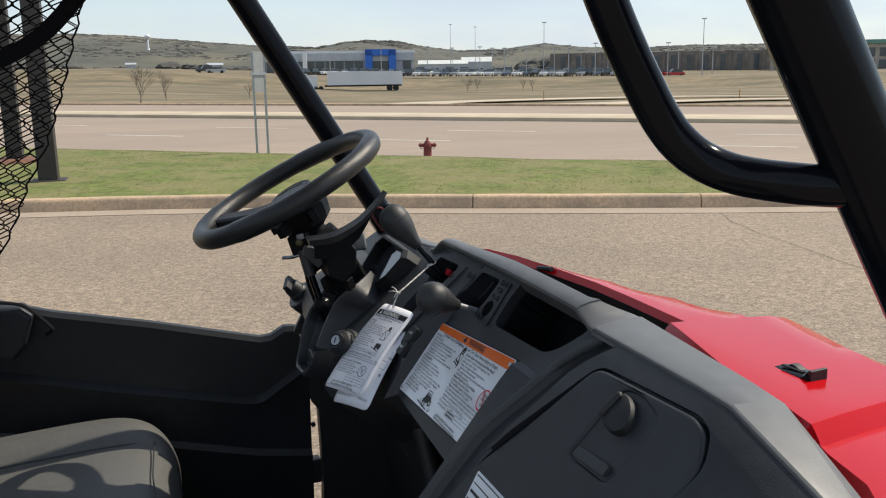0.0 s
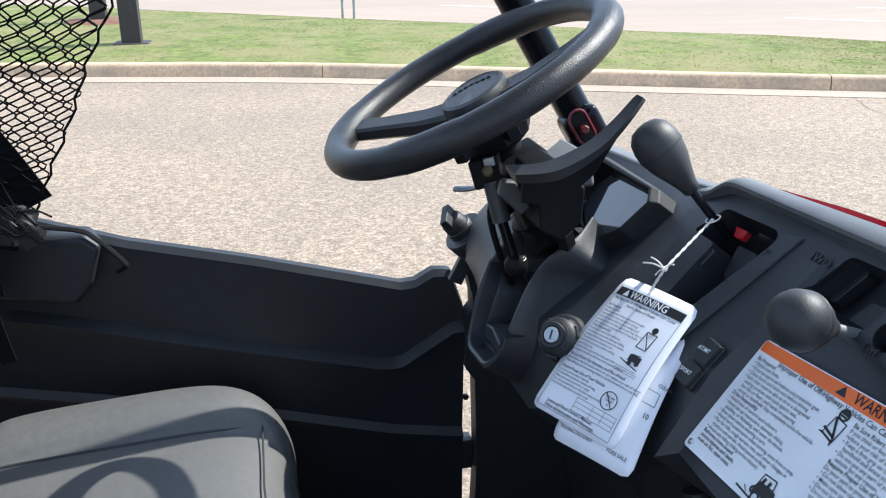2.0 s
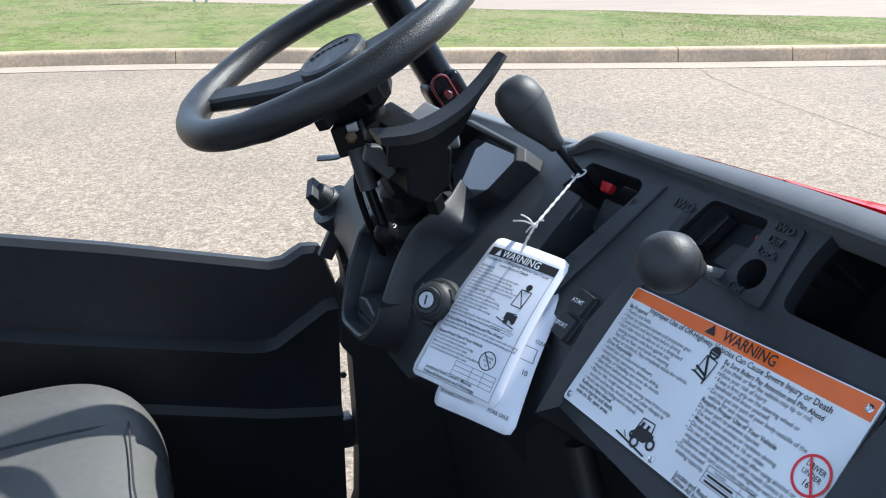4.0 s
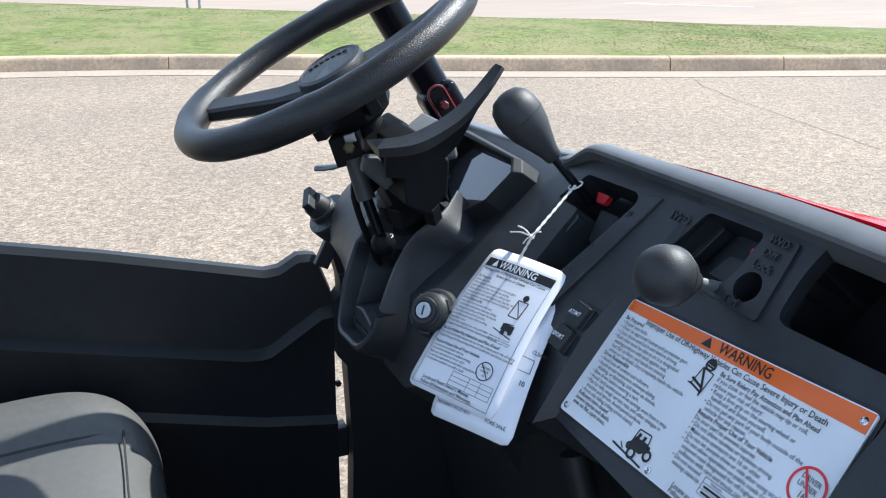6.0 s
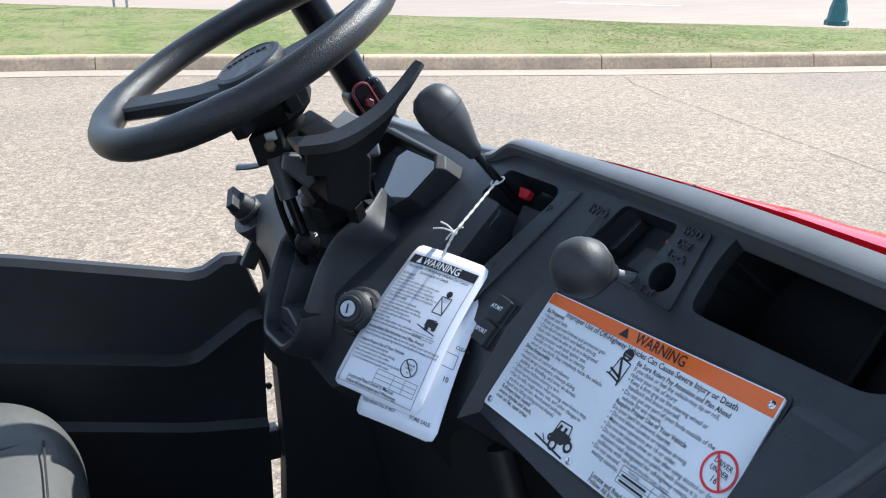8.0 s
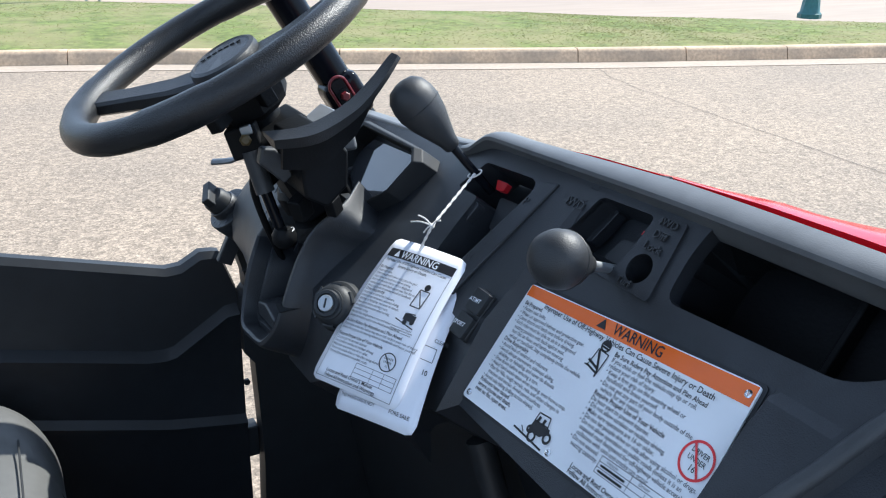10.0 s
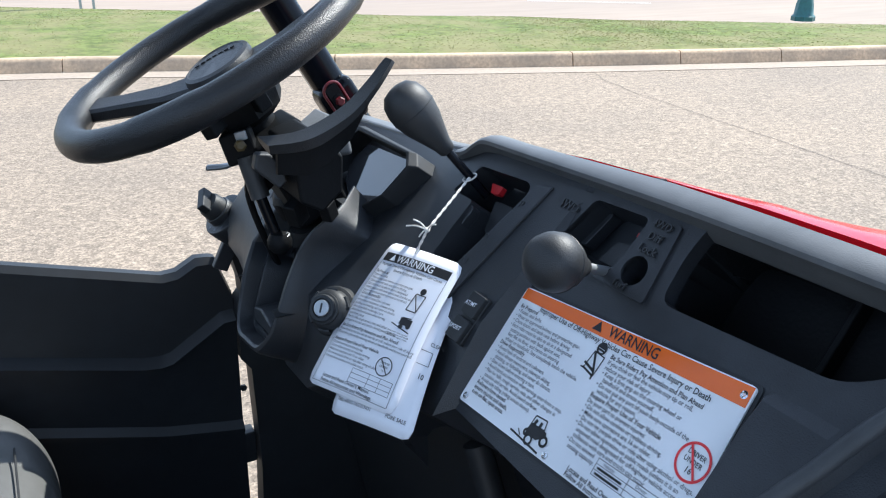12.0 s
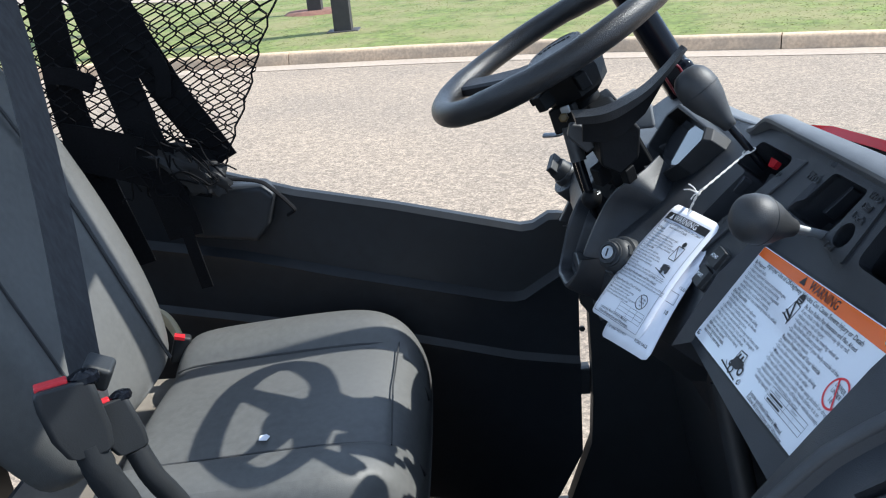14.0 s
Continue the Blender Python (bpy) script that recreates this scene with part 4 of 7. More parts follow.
part("boot", lathe_bm([(0.05, 0), (0.044, 0.012), (0.048, 0.02), (0.04, 0.032), (0.044, 0.04), (0.034, 0.052)], WM @ Matrix.Translation((0, -0.01, -0.275)), 20), M_DARK, col)
M_ZINC = material("yellow_zinc", (0.10, 0.07, 0.025), 0.5, grain=0.3, scale=60)
part("pivot_bolt", lathe_bm([(0.0065, 0), (0.0065, 0.010), (0.004, 0.012), (0.0001, 0.012)], turned(Vector((0.198, 1.462, 1.362)), (-0.2, -1, 0.2)), 6), M_ZINC, col, "yellow zinc pivot bolt")
part("clevis", box_bm(0.026, 0.034, 0.034, turned(Vector((0.202, 1.478, 1.358)), (-0.25, 0.1, 0.9))), M_DARK, col, bevel=0.003)
part("strut_body", tube_bm([(0.205, 1.468, 1.348), (0.215, 1.458, 1.303)], 0.0105, 14), M_PLASTIC_GREY, col)
part("strut_ring", lathe_bm([(0.0065, -0.001), (0.0125, -0.001), (0.0132, 0.001), (0.0115, 0.004), (0.008, 0.0045)], turned(Vector((0.229, 1.4465, 1.257)), (-0.24, 0.18, 0.9)), 20), M_STEEL, col)
part("tilt_strut", tube_bm([(0.212, 1.460, 1.315), (0.230, 1.446, 1.248)], 0.0062, 12), M_TUBE, col)
part("strut_ball", lathe_bm([(0.008, -0.01), (0.013, -0.004), (0.014, 0.004), (0.010, 0.012), (0.0001, 0.014)], Matrix.Translation((0.229, 1.445, 1.252)), 16), M_DARK, col, "black ball joint")
part("tilt_lever", tube_bm(smooth_path([(0.215, 1.50, 1.335), (0.195, 1.522, 1.325), (0.178, 1.535, 1.322)], 4), [0.005] * 4 + [0.007] * 5, 8, flat=0.5), M_STEEL, col, "small grey tilt lever")
# wiring under the column
for k, pts in enumerate((
        [(0.222, 1.492, 1.345), (0.214, 1.505, 1.30), (0.226, 1.51, 1.25), (0.25, 1.52, 1.19)],)):
    part("cable", tube_bm(smooth_path(pts, 6), (0.0042, 0.003, 0.0035, 0.0026)[k], 8), M_DARK, col, "black cable")
for p, s in (((0.236, 1.402, 1.300), 0.020), ((0.222, 1.472, 1.322), 0.022), ((0.268, 1.392, 1.300), 0.016)):
    part("connector", box_bm(s * 0.8, s, s * 1.3, turned(Vector(p), (-0.3, -0.2, 0.9))), M_DARK, col, bevel=0.002)
part("lock_tab", box_bm(0.006, 0.012, 0.010, turned(Vector((0.2, 1.463, 1.372)), (-0.25, 0.1, 0.9))), M_STEEL, col, "bare metal tab", bevel=0.001)

# yoke toned lighter than the column to show its metal as lit
yoke = [(0.194, 1.352), (0.198, 1.368), (0.212, 1.366), (0.222, 1.352), (0.229, 1.336), (0.219, 1.328), (0.209, 1.338)]
part("yoke", loft_bm([[(x, y, z) for x, z in yoke] for y in (1.398, 1.412)]), M_PLASTIC_GREY, col, "metal tilt yoke in a grey lightened as if lit", bevel=0.003)
# paddle
pad = part("paddle_housing", loft_bm([[(x, y, z) for x, z in ((0.226, 1.378), (0.256, 1.388), (0.280, 1.362), (0.278, 1.325), (0.256, 1.305), (0.232, 1.318))] for y in (1.372, 1.455)]), M_DARK, utv, "black column switch housing with shift paddle", bevel=0.004)
path = smooth_path([(0.200, 1.372, 1.384), (0.235, 1.352, 1.391), (0.275, 1.348, 1.410), (0.303, 1.351, 1.433), (0.326, 1.356, 1.458)], 6)
secs = []
for i, p in enumerate(path):
    t = i / (len(path) - 1)
    hw = 0.012 * (1 - t) ** 0.6 + 0.0060
    th = 0.0045 + 0.014 * max(0, 0.62 - abs(t - 0.30)) * (1 - t)
    d = (path[min(i + 1, len(path) - 1)] - path[max(i - 1, 0)]).normalized()
    s = Vector((0, 1, 0))
    nrm = s.cross(d).normalized()
    nrm = nrm if nrm.z > 0 else -nrm
    secs.append([tuple(p + s * a + nrm * b) for a, b in ((-hw * 0.6, 0), (hw * 1.5, 0.001), (hw * 1.5, -0.003), (hw * 0.2, -th), (-hw * 0.5, -th))])
part("paddle", loft_bm(secs), M_RUBBER, pad, "curved black shift paddle")
skirt = []
for t, drop in ((0.12, 0.030), (0.25, 0.036), (0.4, 0.034), (0.55, 0.026), (0.7, 0.015), (0.85, 0.004)):
    p = path[int(t * (len(path) - 1))]
    skirt.append([(p.x, p.y + dy, p.z - dz) for dy, dz in ((-0.004, 0.003), (0.004, 0.003), (0.007, drop + 0.003), (0.002, drop + 0.003))])
part("paddle_skirt", loft_bm(skirt), M_DARK, pad)
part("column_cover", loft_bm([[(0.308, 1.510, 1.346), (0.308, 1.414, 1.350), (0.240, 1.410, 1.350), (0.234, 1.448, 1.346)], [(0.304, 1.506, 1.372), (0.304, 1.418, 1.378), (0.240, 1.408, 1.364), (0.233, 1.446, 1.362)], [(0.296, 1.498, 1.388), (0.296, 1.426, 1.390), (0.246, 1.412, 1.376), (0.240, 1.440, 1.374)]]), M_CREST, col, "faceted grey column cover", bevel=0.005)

# roll cage
for y, fx, rad in ((1.75, 0.0, 0.0245), (0.30, 0.027, 0.0175)):
    cage = part("cage_pillar", tube_bm([(0.60 + fx, y, 1.06), (0.403 + fx, y, 1.37), (0.150 + fx, y, 1.786), (0.05 + fx, y, 1.945), (-0.02 + fx, y, 1.985), (-0.2, y, 2.0), (-0.95, y, 1.99)], rad, 18), M_TUBE, utv, "gloss black steel tube of the roll cage")
    part("cage_pillar", tube_bm([(-0.78, y, 0.9), (-0.86, y, 1.5), (-0.95, y, 1.99)], 0.0245, 16), M_TUBE, utv, "gloss black rear tube of the roll cage")
for x, z in ((0.03, 1.965), (-0.95, 1.99)):
    part("cage_crossbar", tube_bm([(x, 0.30, z), (x, 1.75, z)], 0.0245, 16), M_TUBE, utv)
# clamp red with the shade of its recess mixed into the colour
M_DARKRED = material("recess_shaded_red", (0.12, 0.006, 0.010), 0.4, grain=0.2, scale=60)
# clamp at the foot of the driver pillar
clamp = part("pillar_clamp", box_bm(0.05, 0.058, 0.07, turned(Vector((0.418, 1.738, 1.340)), (-0.52, 0, 0.85))), M_TUBE, utv, "black clamp with red bolt at the pillar foot", bevel=0.014)
CL, CN = Vector((-0.522, 0, 0.853)), Vector((0, -1, 0))
CF = Matrix.Translation((0.403, 1.7075, 1.350)) @ Matrix((CL.cross(CN), CL, CN)).transposed().to_4x4()
slot = [CF @ Vector((0.013 * math.cos(a), 0.013 * math.sin(a) + (0.014 if math.sin(a) >= 0 else -0.014), 0.0)) for a in (2 * math.pi * (k + 0.5) / 28 for k in range(28))]
part("clamp_rim", tube_bm(slot, 0.0022, 8, True), M_DARKRED, clamp, "red rim of the clamp slot, darkened for recess shade")
part("clamp_recess", box_bm(0.020, 0.046, 0.003, CF), M_DARK, clamp, bevel=0.001)
part("washer", lathe_bm([(0.0095, 0), (0.0095, 0.0022), (0.0060, 0.0028), (0.0001, 0.0028)], CF @ Matrix.Translation((0, -0.002, 0.0012)), 20), M_DARK, clamp)
part("bolt", lathe_bm([(0.0068, 0), (0.0068, 0.005), (0.0050, 0.0065), (0.0001, 0.0065)], CF @ Matrix.Translation((0, -0.002, 0.0036)), 6), M_DARKRED, clamp)
part("pillar_bracket", box_bm(0.006, 0.012, 0.12, turned(Vector((0.374, 1.762, 1.385)), (-0.52, 0, 0.85))), M_STEEL, utv, "light steel strip along the pillar bracket")
# passenger grab bar, bent inward from the pillar
bar = smooth_path([(0.296, 0.298, 1.5975), (0.264, 0.312, 1.5985), (0.243, 0.341, 1.6025), (0.2235, 0.352, 1.6175), (0.205, 0.354, 1.646), (0.186, 0.354, 1.682), (0.162, 0.352, 1.735), (0.125, 0.335, 1.82), (0.10, 0.30, 1.91)], 8)
part("grab_bar", tube_bm(bar, 0.0094, 16), M_TUBE, utv, "gloss black passenger grab bar bent from the pillar")

# hood
def along(v, pts):
    for (a0, b0), (a1, b1) in zip(pts, pts[1:]):
        if v <= a1:
            return b0 + (b1 - b0) * (v - a0) / (a1 - a0)
    return pts[-1][1]


HOOD_RIDGE = [(0.25, 0.72), (0.65, 0.668), (0.71, 0.668), (0.80, 0.675), (0.845, 0.688), (0.945, 0.668), (1.03, 0.622), (1.15, 0.583), (1.29, 0.536), (1.40, 0.50), (1.8, 0.48)]
HOOD_REAR = [(0.25, 0.40), (0.42, 0.444), (0.47, 0.467), (0.60, 0.490), (0.66, 0.493), (0.838, 0.533), (0.846, 0.584), (0.95, 0.580), (1.07, 0.577), (1.19, 0.556), (1.3, 0.531), (1.8, 0.45)]


def hood_z(x, y):
    over = max(0, x - along(y, HOOD_RIDGE))
    z = 1.341 - 0.04 * max(0, x - 0.53) - 0.42 * over - 0.4 * over * over - 0.35 * max(0, y - 1.42) - 0.9 * max(0, 0.40 - y) ** 1.3
    return z + 0.015 * min(max((0.852 - y) / 0.012, 0), 1) - 0.014 * min(max((0.556 - y + 0.24 * min(max(x - 0.523, -0.08), 0.12)) / 0.014, 0), 1)


def hood_rear(y):
    return along(y, HOOD_REAR)


ys = [0.26, 0.28, 0.34, 0.42, 0.45, 0.47, 0.50, 0.53, 0.539, 0.542, 0.545, 0.553, 0.556, 0.559, 0.58, 0.60, 0.63, 0.66, 0.69, 0.74, 0.79, 0.838, 0.842, 0.846, 0.852, 0.858, 0.9, 1.0, 1.1, 1.2, 1.3, 1.4, 1.46, 1.5, 1.54, 1.6, 1.7, 1.76, 1.79]
bm = bmesh.new()
rows = []
for y in ys:
    x0 = hood_rear(y)
    r = [bm.verts.new((x0 + 0.025, y, hood_z(x0, y) - 0.016)), bm.verts.new((x0 + 0.001, y, hood_z(x0, y) - 0.0045)), bm.verts.new((x0 + 0.006, y, hood_z(x0, y)))]
    r += [bm.verts.new((x, y, hood_z(x, y) - (0.02 if y in (0.26, 1.79) else 0))) for x in (x0 + (1.45 - x0) * (k / 34) ** 1.8 for k in range(3, 35))]
    r.append(bm.verts.new((1.46, y, 0.75)))
    for v in r[:-1]:
        sag = v.co.z - hood_z(v.co.x, y)
        v.co.y = y + 0.24 * min(max(v.co.x - 0.523, -0.08), 0.12) * min(1, max(0, min((y - 0.45) / 0.08, (0.69 - y) / 0.11)))
        v.co.z = hood_z(v.co.x, v.co.y) + sag
    rows.append(r)
for a, b in zip(rows, rows[1:]):
    for k in range(len(a) - 1):
        bm.faces.new((a[k], a[k + 1], b[k + 1], b[k]))
hood = part("hood", bm, M_RED, utv, "glossy red plastic hood and fender panels")
hood.data.set_sharp_from_angle(angle=radians(14))
so = hood.modifiers.new("shell", "SOLIDIFY")
so.thickness, so.offset = 0.004, -1
# raised ridges on the near fender
for a, b in (((0.60, 0.60), (0.70, 0.66)), ((0.64, 0.78), (0.76, 0.75))):
    p0, p1 = Vector((*a, hood_z(*a))), Vector((*b, hood_z(*b)))
    part("hood_ridge", tube_bm([p0, p0.lerp(p1, 0.3), p0.lerp(p1, 0.7), p1], [0.003, 0.006, 0.006, 0.003], 8, flat=0.6), M_RED, hood)
CL = Matrix.Translation((0.563, 0.655, hood_z(0.563, 0.655) + 0.001)) @ Matrix.Rotation(radians(8), 4, "Z")
clip = part("hood_latch", loft_bm([[tuple(CL @ Vector((x, y, z))) for x, z in ((-0.013, 0.0), (-0.013, h * 0.6), (-0.008, h), (0.008, h), (0.013, h * 0.7), (0.013, 0.0))] for y, h in ((-0.024, 0.0105), (-0.019, 0.0110), (-0.013, 0.0060), (0.012, 0.0045), (0.022, 0.0035))]), M_TUBE, utv, "black hood latch on the red panel", bevel=0.0012)
part("clip_lip", box_bm(0.022, 0.004, 0.012, CL @ Matrix.Translation((0.0, -0.0235, 0.007))), M_BLACK, clip, bevel=0.001)
part("clip_tongue", loft_bm([[tuple(CL @ Vector((x, y, z))) for x, z in ((0.000, 0.003), (0.000, 0.003 + h), (0.009, 0.003 + h), (0.011, 0.003))] for y, h in ((-0.004, 0.002), (0.004, 0.005), (0.009, 0.0055), (0.012, 0.003))]), M_BLACK, clip, bevel=0.001)
part("clip_slot", box_bm(0.004, 0.026, 0.0012, CL @ Matrix.Translation((-0.004, 0.002, 0.0064))), M_DARK, clip)
part("hood_bumper", tube_bm([(0.545, 1.235, 1.338), (0.552, 1.20, 1.343)], 0.004, 8), M_BLACK, hood, "black rubber hood bumper")
# added black strip under the hood's rear edge keeps the channel to the dashboard dark
filler = []
for y in (0.66, 0.69, 0.74, 0.79, 0.838, 0.846, 0.9, 1.0, 1.1, 1.2, 1.3, 1.4, 1.5, 1.6):
    x0, z0 = hood_rear(y) + 0.010, hood_z(hood_rear(y), y) - 0.006
    filler.append([(x0, y, z0), (x0 + 0.006, y, z0), (x0 + 0.006, y, 1.20), (x0, y, 1.20)])
part("cowl_seal", loft_bm(filler), M_BLACK, utv, "added black strip closing the gap under the hood's rear edge", smooth=False)
part("cowl", span_bm((0.44, 0.30, 0.7), (0.60, 1.75, 1.25)), M_BLACK, utv)


# door on the driver side: a moulded panel, a little turned to the vehicle
def door_y(x):
    return 1.775 + (0.23 - x) * 0.17


def door_section(x, top, crease, low, bot):
    y = door_y(x)
    pts = [(y + 0.035, bot), (y + 0.035, top - 0.012), (y + 0.024, top), (y + 0.008, top), (y, top - 0.010), (y + 0.006, crease + 0.012), (y - 0.012, crease), (y - 0.006, crease - 0.014), (y + 0.004, low + 0.012), (y - 0.006, low), (y, low - 0.014), (y + 0.004, bot)]
    return [(x, a, b) for a, b in pts]


def door_line(x, pts):
    for (x0, z0), (x1, z1) in zip(pts, pts[1:]):
        if x <= x1:
            return z0 + (z1 - z0) * (x - x0) / (x1 - x0)
    return pts[-1][1]


TOPS = [(-1.0, 1.30), (-0.388, 1.209), (-0.257, 1.175), (-0.071, 1.143), (0.15, 1.098), (0.172, 1.101), (0.20, 1.119), (0.227, 1.119), (0.238, 1.096), (0.248, 1.069)]
CREASE = [(-1.0, 1.12), (-0.379, 1.045), (-0.193, 1.008), (0.126, 0.954), (0.15, 0.96), (0.212, 1.005), (0.232, 1.02)]
LOWS = [(-1.0, 0.98), (-0.1, 0.876), (0.13, 0.834), (0.232, 0.826)]
xs = [-1.0, -0.8, -0.6, -0.5, -0.388, -0.3, -0.257, -0.193, -0.1, -0.071, 0.0, 0.06, 0.11, 0.135, 0.15, 0.172, 0.186, 0.20, 0.218, 0.228, 0.2465]
bot = lambda x: 0.50 if x < 0.19 else 0.50 + (x - 0.19) * 2.2
door = part("door", loft_bm([door_section(x, door_line(x, TOPS) - (0.012 if x > 0.235 else 0), door_line(x, CREASE), door_line(x, LOWS), bot(x)) for x in xs]), M_DOOR, utv, "closed black moulded half door with raised creases")
HOUS = [(-0.474, 1.198), (-0.310, 1.196), (-0.290, 1.178), (-0.308, 1.118), (-0.335, 1.085), (-0.474, 1.096)]
bm = bmesh.new()
loft_bm([[(x, door_y(x) + 0.02, z) for x, z in HOUS], [(x, door_y(x) - 0.022, z) for x, z in HOUS], [(x * 0.985 - 0.006, door_y(x) - 0.032, 1.14 + (z - 1.14) * 0.86) for x, z in HOUS]], bm=bm)
latch = part("latch_housing", bm, M_DOOR, door, "black latch housing", bevel=0.005)
part("pull_loop", tube_bm(smooth_path([(-0.40, 1.850, 1.213), (-0.32, 1.838, 1.205), (-0.292, 1.834, 1.190), (-0.256, 1.827, 1.153), (-0.258, 1.827, 1.145), (-0.268, 1.829, 1.139)], 6), 0.0032, 8, flat=2.0, up=(0, 1, 0)), M_WEB, door, "black pull loop")
part("hinge_bolt", lathe_bm([(0.0055, 0), (0.0055, 0.005), (0.0001, 0.006)], turned(Vector((0.252, 1.78, 0.893)), (0, -1, 0)), 6), M_BLACK, door)
# body side in front of the door, leaving the hinge gap
part("side_panel", loft_bm([[(x, y, z) for x, z in ((0.242, 1.140), (0.2565, 1.083), (0.2575, 1.06), (0.2495, 1.050), (0.2475, 1.035), (0.2475, 0.955), (0.262, 0.935), (0.266, 0.80), (0.266, 0.75), (0.262, 0.66), (0.215, 0.52), (0.9, 0.40), (0.9, 1.05))] for y in (1.755, 1.79)]), M_BLACK, utv)
part("hinge_plate", box_bm(0.03, 0.03, 0.055, Matrix.Translation((0.25, 1.79, 0.782))), M_BLACK, utv, bevel=0.003)
part("rocker_panel", span_bm((-1.0, 1.755, 0.36), (0.9, 1.81, 0.50)), M_BLACK, utv)

# floor, firewall, rear wall and passenger side
part("cab_floor", span_bm((-0.95, 0.30, 0.40), (0.62, 1.75, 0.44)), M_BLACK, utv)
part("firewall", span_bm((0.60, 0.29, 0.40), (0.63, 1.75, 1.12)), M_BLACK, utv)
part("rear_wall", span_bm((-0.99, 0.28, 0.40), (-0.95, 1.86, 1.25)), M_BLACK, utv)
part("passenger_side", span_bm((0.25, 0.25, 0.40), (0.62, 0.29, 1.20)), M_BLACK, utv)
part("centre_tunnel", loft_bm([[(x, y, z) for y, z in ((0.88, 0.44), (0.90, 0.80), (0.95, 0.86), (1.11, 0.86), (1.16, 0.80), (1.18, 0.44))] for x in (-0.9, 0.2)]), M_BLACK, utv)
part("knee_brace", tube_bm([(0.33, 1.18, 1.12), (0.36, 1.10, 0.9), (0.42, 1.02, 0.6)], 0.014, 10), M_BLACK, utv)
part("lower_dash", loft_bm([[(x, y, z) for x, z in ((0.33, 1.14), (0.40, 0.85), (0.45, 0.6), (0.56, 0.6), (0.56, 1.15))] for y in (1.2, 1.74)]), M_BLACK, utv)
# unseen roof panel added to shade the backrest, with a bowed front edge
def roof_front(y):
    return 0.37 - 0.09 * min(1, max(0, (abs(y - MID) - 0.38) / 0.18)) - 0.06 * max(0, (abs(y - MID) - 0.56) / 0.17)


secs = []
for y in (0.26, 0.38, 0.46, 0.53, 0.58, 0.65, 0.8, 1.03, 1.25, 1.40, 1.47, 1.52, 1.59, 1.68, 1.75):
    crown = 0.02 * math.cos((y - MID) / 0.8 * 1.5)
    secs.append([(x, y, z + crown) for x, z in ((roof_front(y) - 0.01, 1.985), (roof_front(y), 1.995), (0.0, 2.02), (-0.35, 2.03), (-0.35, 2.02), (0.0, 2.008))])
part("roof", loft_bm(secs), M_BLACK, utv, "unseen black roof panel added to shade the backrest")


# wheels and underbody, so that the vehicle stands on the ground
M_TYRE = material("tyre_rubber", (0.012, 0.012, 0.013), 0.85, grain=0.3, scale=30, bump=0.3, bump_scale=120)
for x in (1.02, -0.82):
    for y, side in ((0.36, -1), (1.69, 1)):
        m = turned(Vector((x, y, 0.31)), (0, side, 0))
        wh = part("wheel", lathe_bm([(0.20, -0.10), (0.27, -0.105), (0.302, -0.09), (0.31, -0.05), (0.312, 0.0), (0.31, 0.05), (0.302, 0.09), (0.27, 0.105), (0.20, 0.10)], m, 40), M_TYRE, utv, "black off-road tyre")
        part("rim", lathe_bm([(0.06, 0.06), (0.07, 0.075), (0.15, 0.07), (0.185, 0.10), (0.205, 0.104), (0.205, 0.09)], m, 30), M_DARK, wh)
        for k in range(20):
            part("tread_block", box_bm(0.07, 0.036, 0.022, m @ Matrix.Rotation(2 * math.pi * k / 20, 4, "Z") @ Matrix.Translation((0.308, 0, 0.05 * (1 if k % 2 else -1))) @ Matrix.Rotation(radians(90), 4, "Y")), M_TYRE, wh)
part("chassis", span_bm((-1.15, 0.55, 0.30), (1.25, 1.50, 0.40)), M_DARK, utv)
part("axle", tube_bm([(1.02, 0.40, 0.31), (1.02, 1.65, 0.31)], 0.03, 10), M_DARK, utv)
part("axle", tube_bm([(-0.82, 0.40, 0.31), (-0.82, 1.65, 0.31)], 0.03, 10), M_DARK, utv)
part("front_body", span_bm((0.66, 0.56, 0.40), (1.42, 1.48, 1.02)), M_DARK, utv)
part("rear_bed", span_bm((-1.55, 0.42, 0.62), (-1.0, 1.63, 0.95)), M_RED, utv, "red cargo bed")


# seats
def cushion_bm(y0, y1, flip=False):
    """A cushion with raised side bolsters, from the back to the rolled front edge."""
    w = y1 - y0
    cross = [(0.0, -0.115), (0.0, -0.05), (0.015, 0.004), (0.05, 0.028), (0.12, 0.033), (0.195, 0.024), (0.226, 0.006), (0.245, 0.003), (0.27, 0.008), (0.42, 0.013), (0.58, 0.013), (0.73, 0.008), (0.755, 0.003), (0.774, 0.006), (0.805, 0.024), (0.88, 0.033), (0.95, 0.028), (0.985, 0.004), (1.0, -0.05), (1.0, -0.115)]
    secs = []
    for x, z, squash, inset in ((-0.462, 0.83, 0.3, 0.04), (-0.458, 0.885, 0.7, 0.03), (-0.442, 0.908, 1.0, 0.015), (-0.41, 0.917, 1.0, 0.004), (-0.30, 0.925, 1.0, 0.0), (-0.18, 0.934, 1.0, 0.0), (-0.12, 0.937, 0.95, 0.006), (-0.075, 0.933, 0.85, 0.022), (-0.040, 0.918, 0.6, 0.045), (-0.018, 0.885, 0.35, 0.065), (-0.010, 0.840, 0.2, 0.07), (-0.015, 0.80, 0.1, 0.07)):
        s = []
        for a, h in cross:
            y = y0 + inset + (w - 2 * inset) * a
            s.append((x - 0.018, y, max(z + 0.010 + h * squash, 0.784) if h > -0.06 else 0.78 + (0.0 if h < -0.1 else 0.05)))
        secs.append(s)
    return loft_bm(secs)


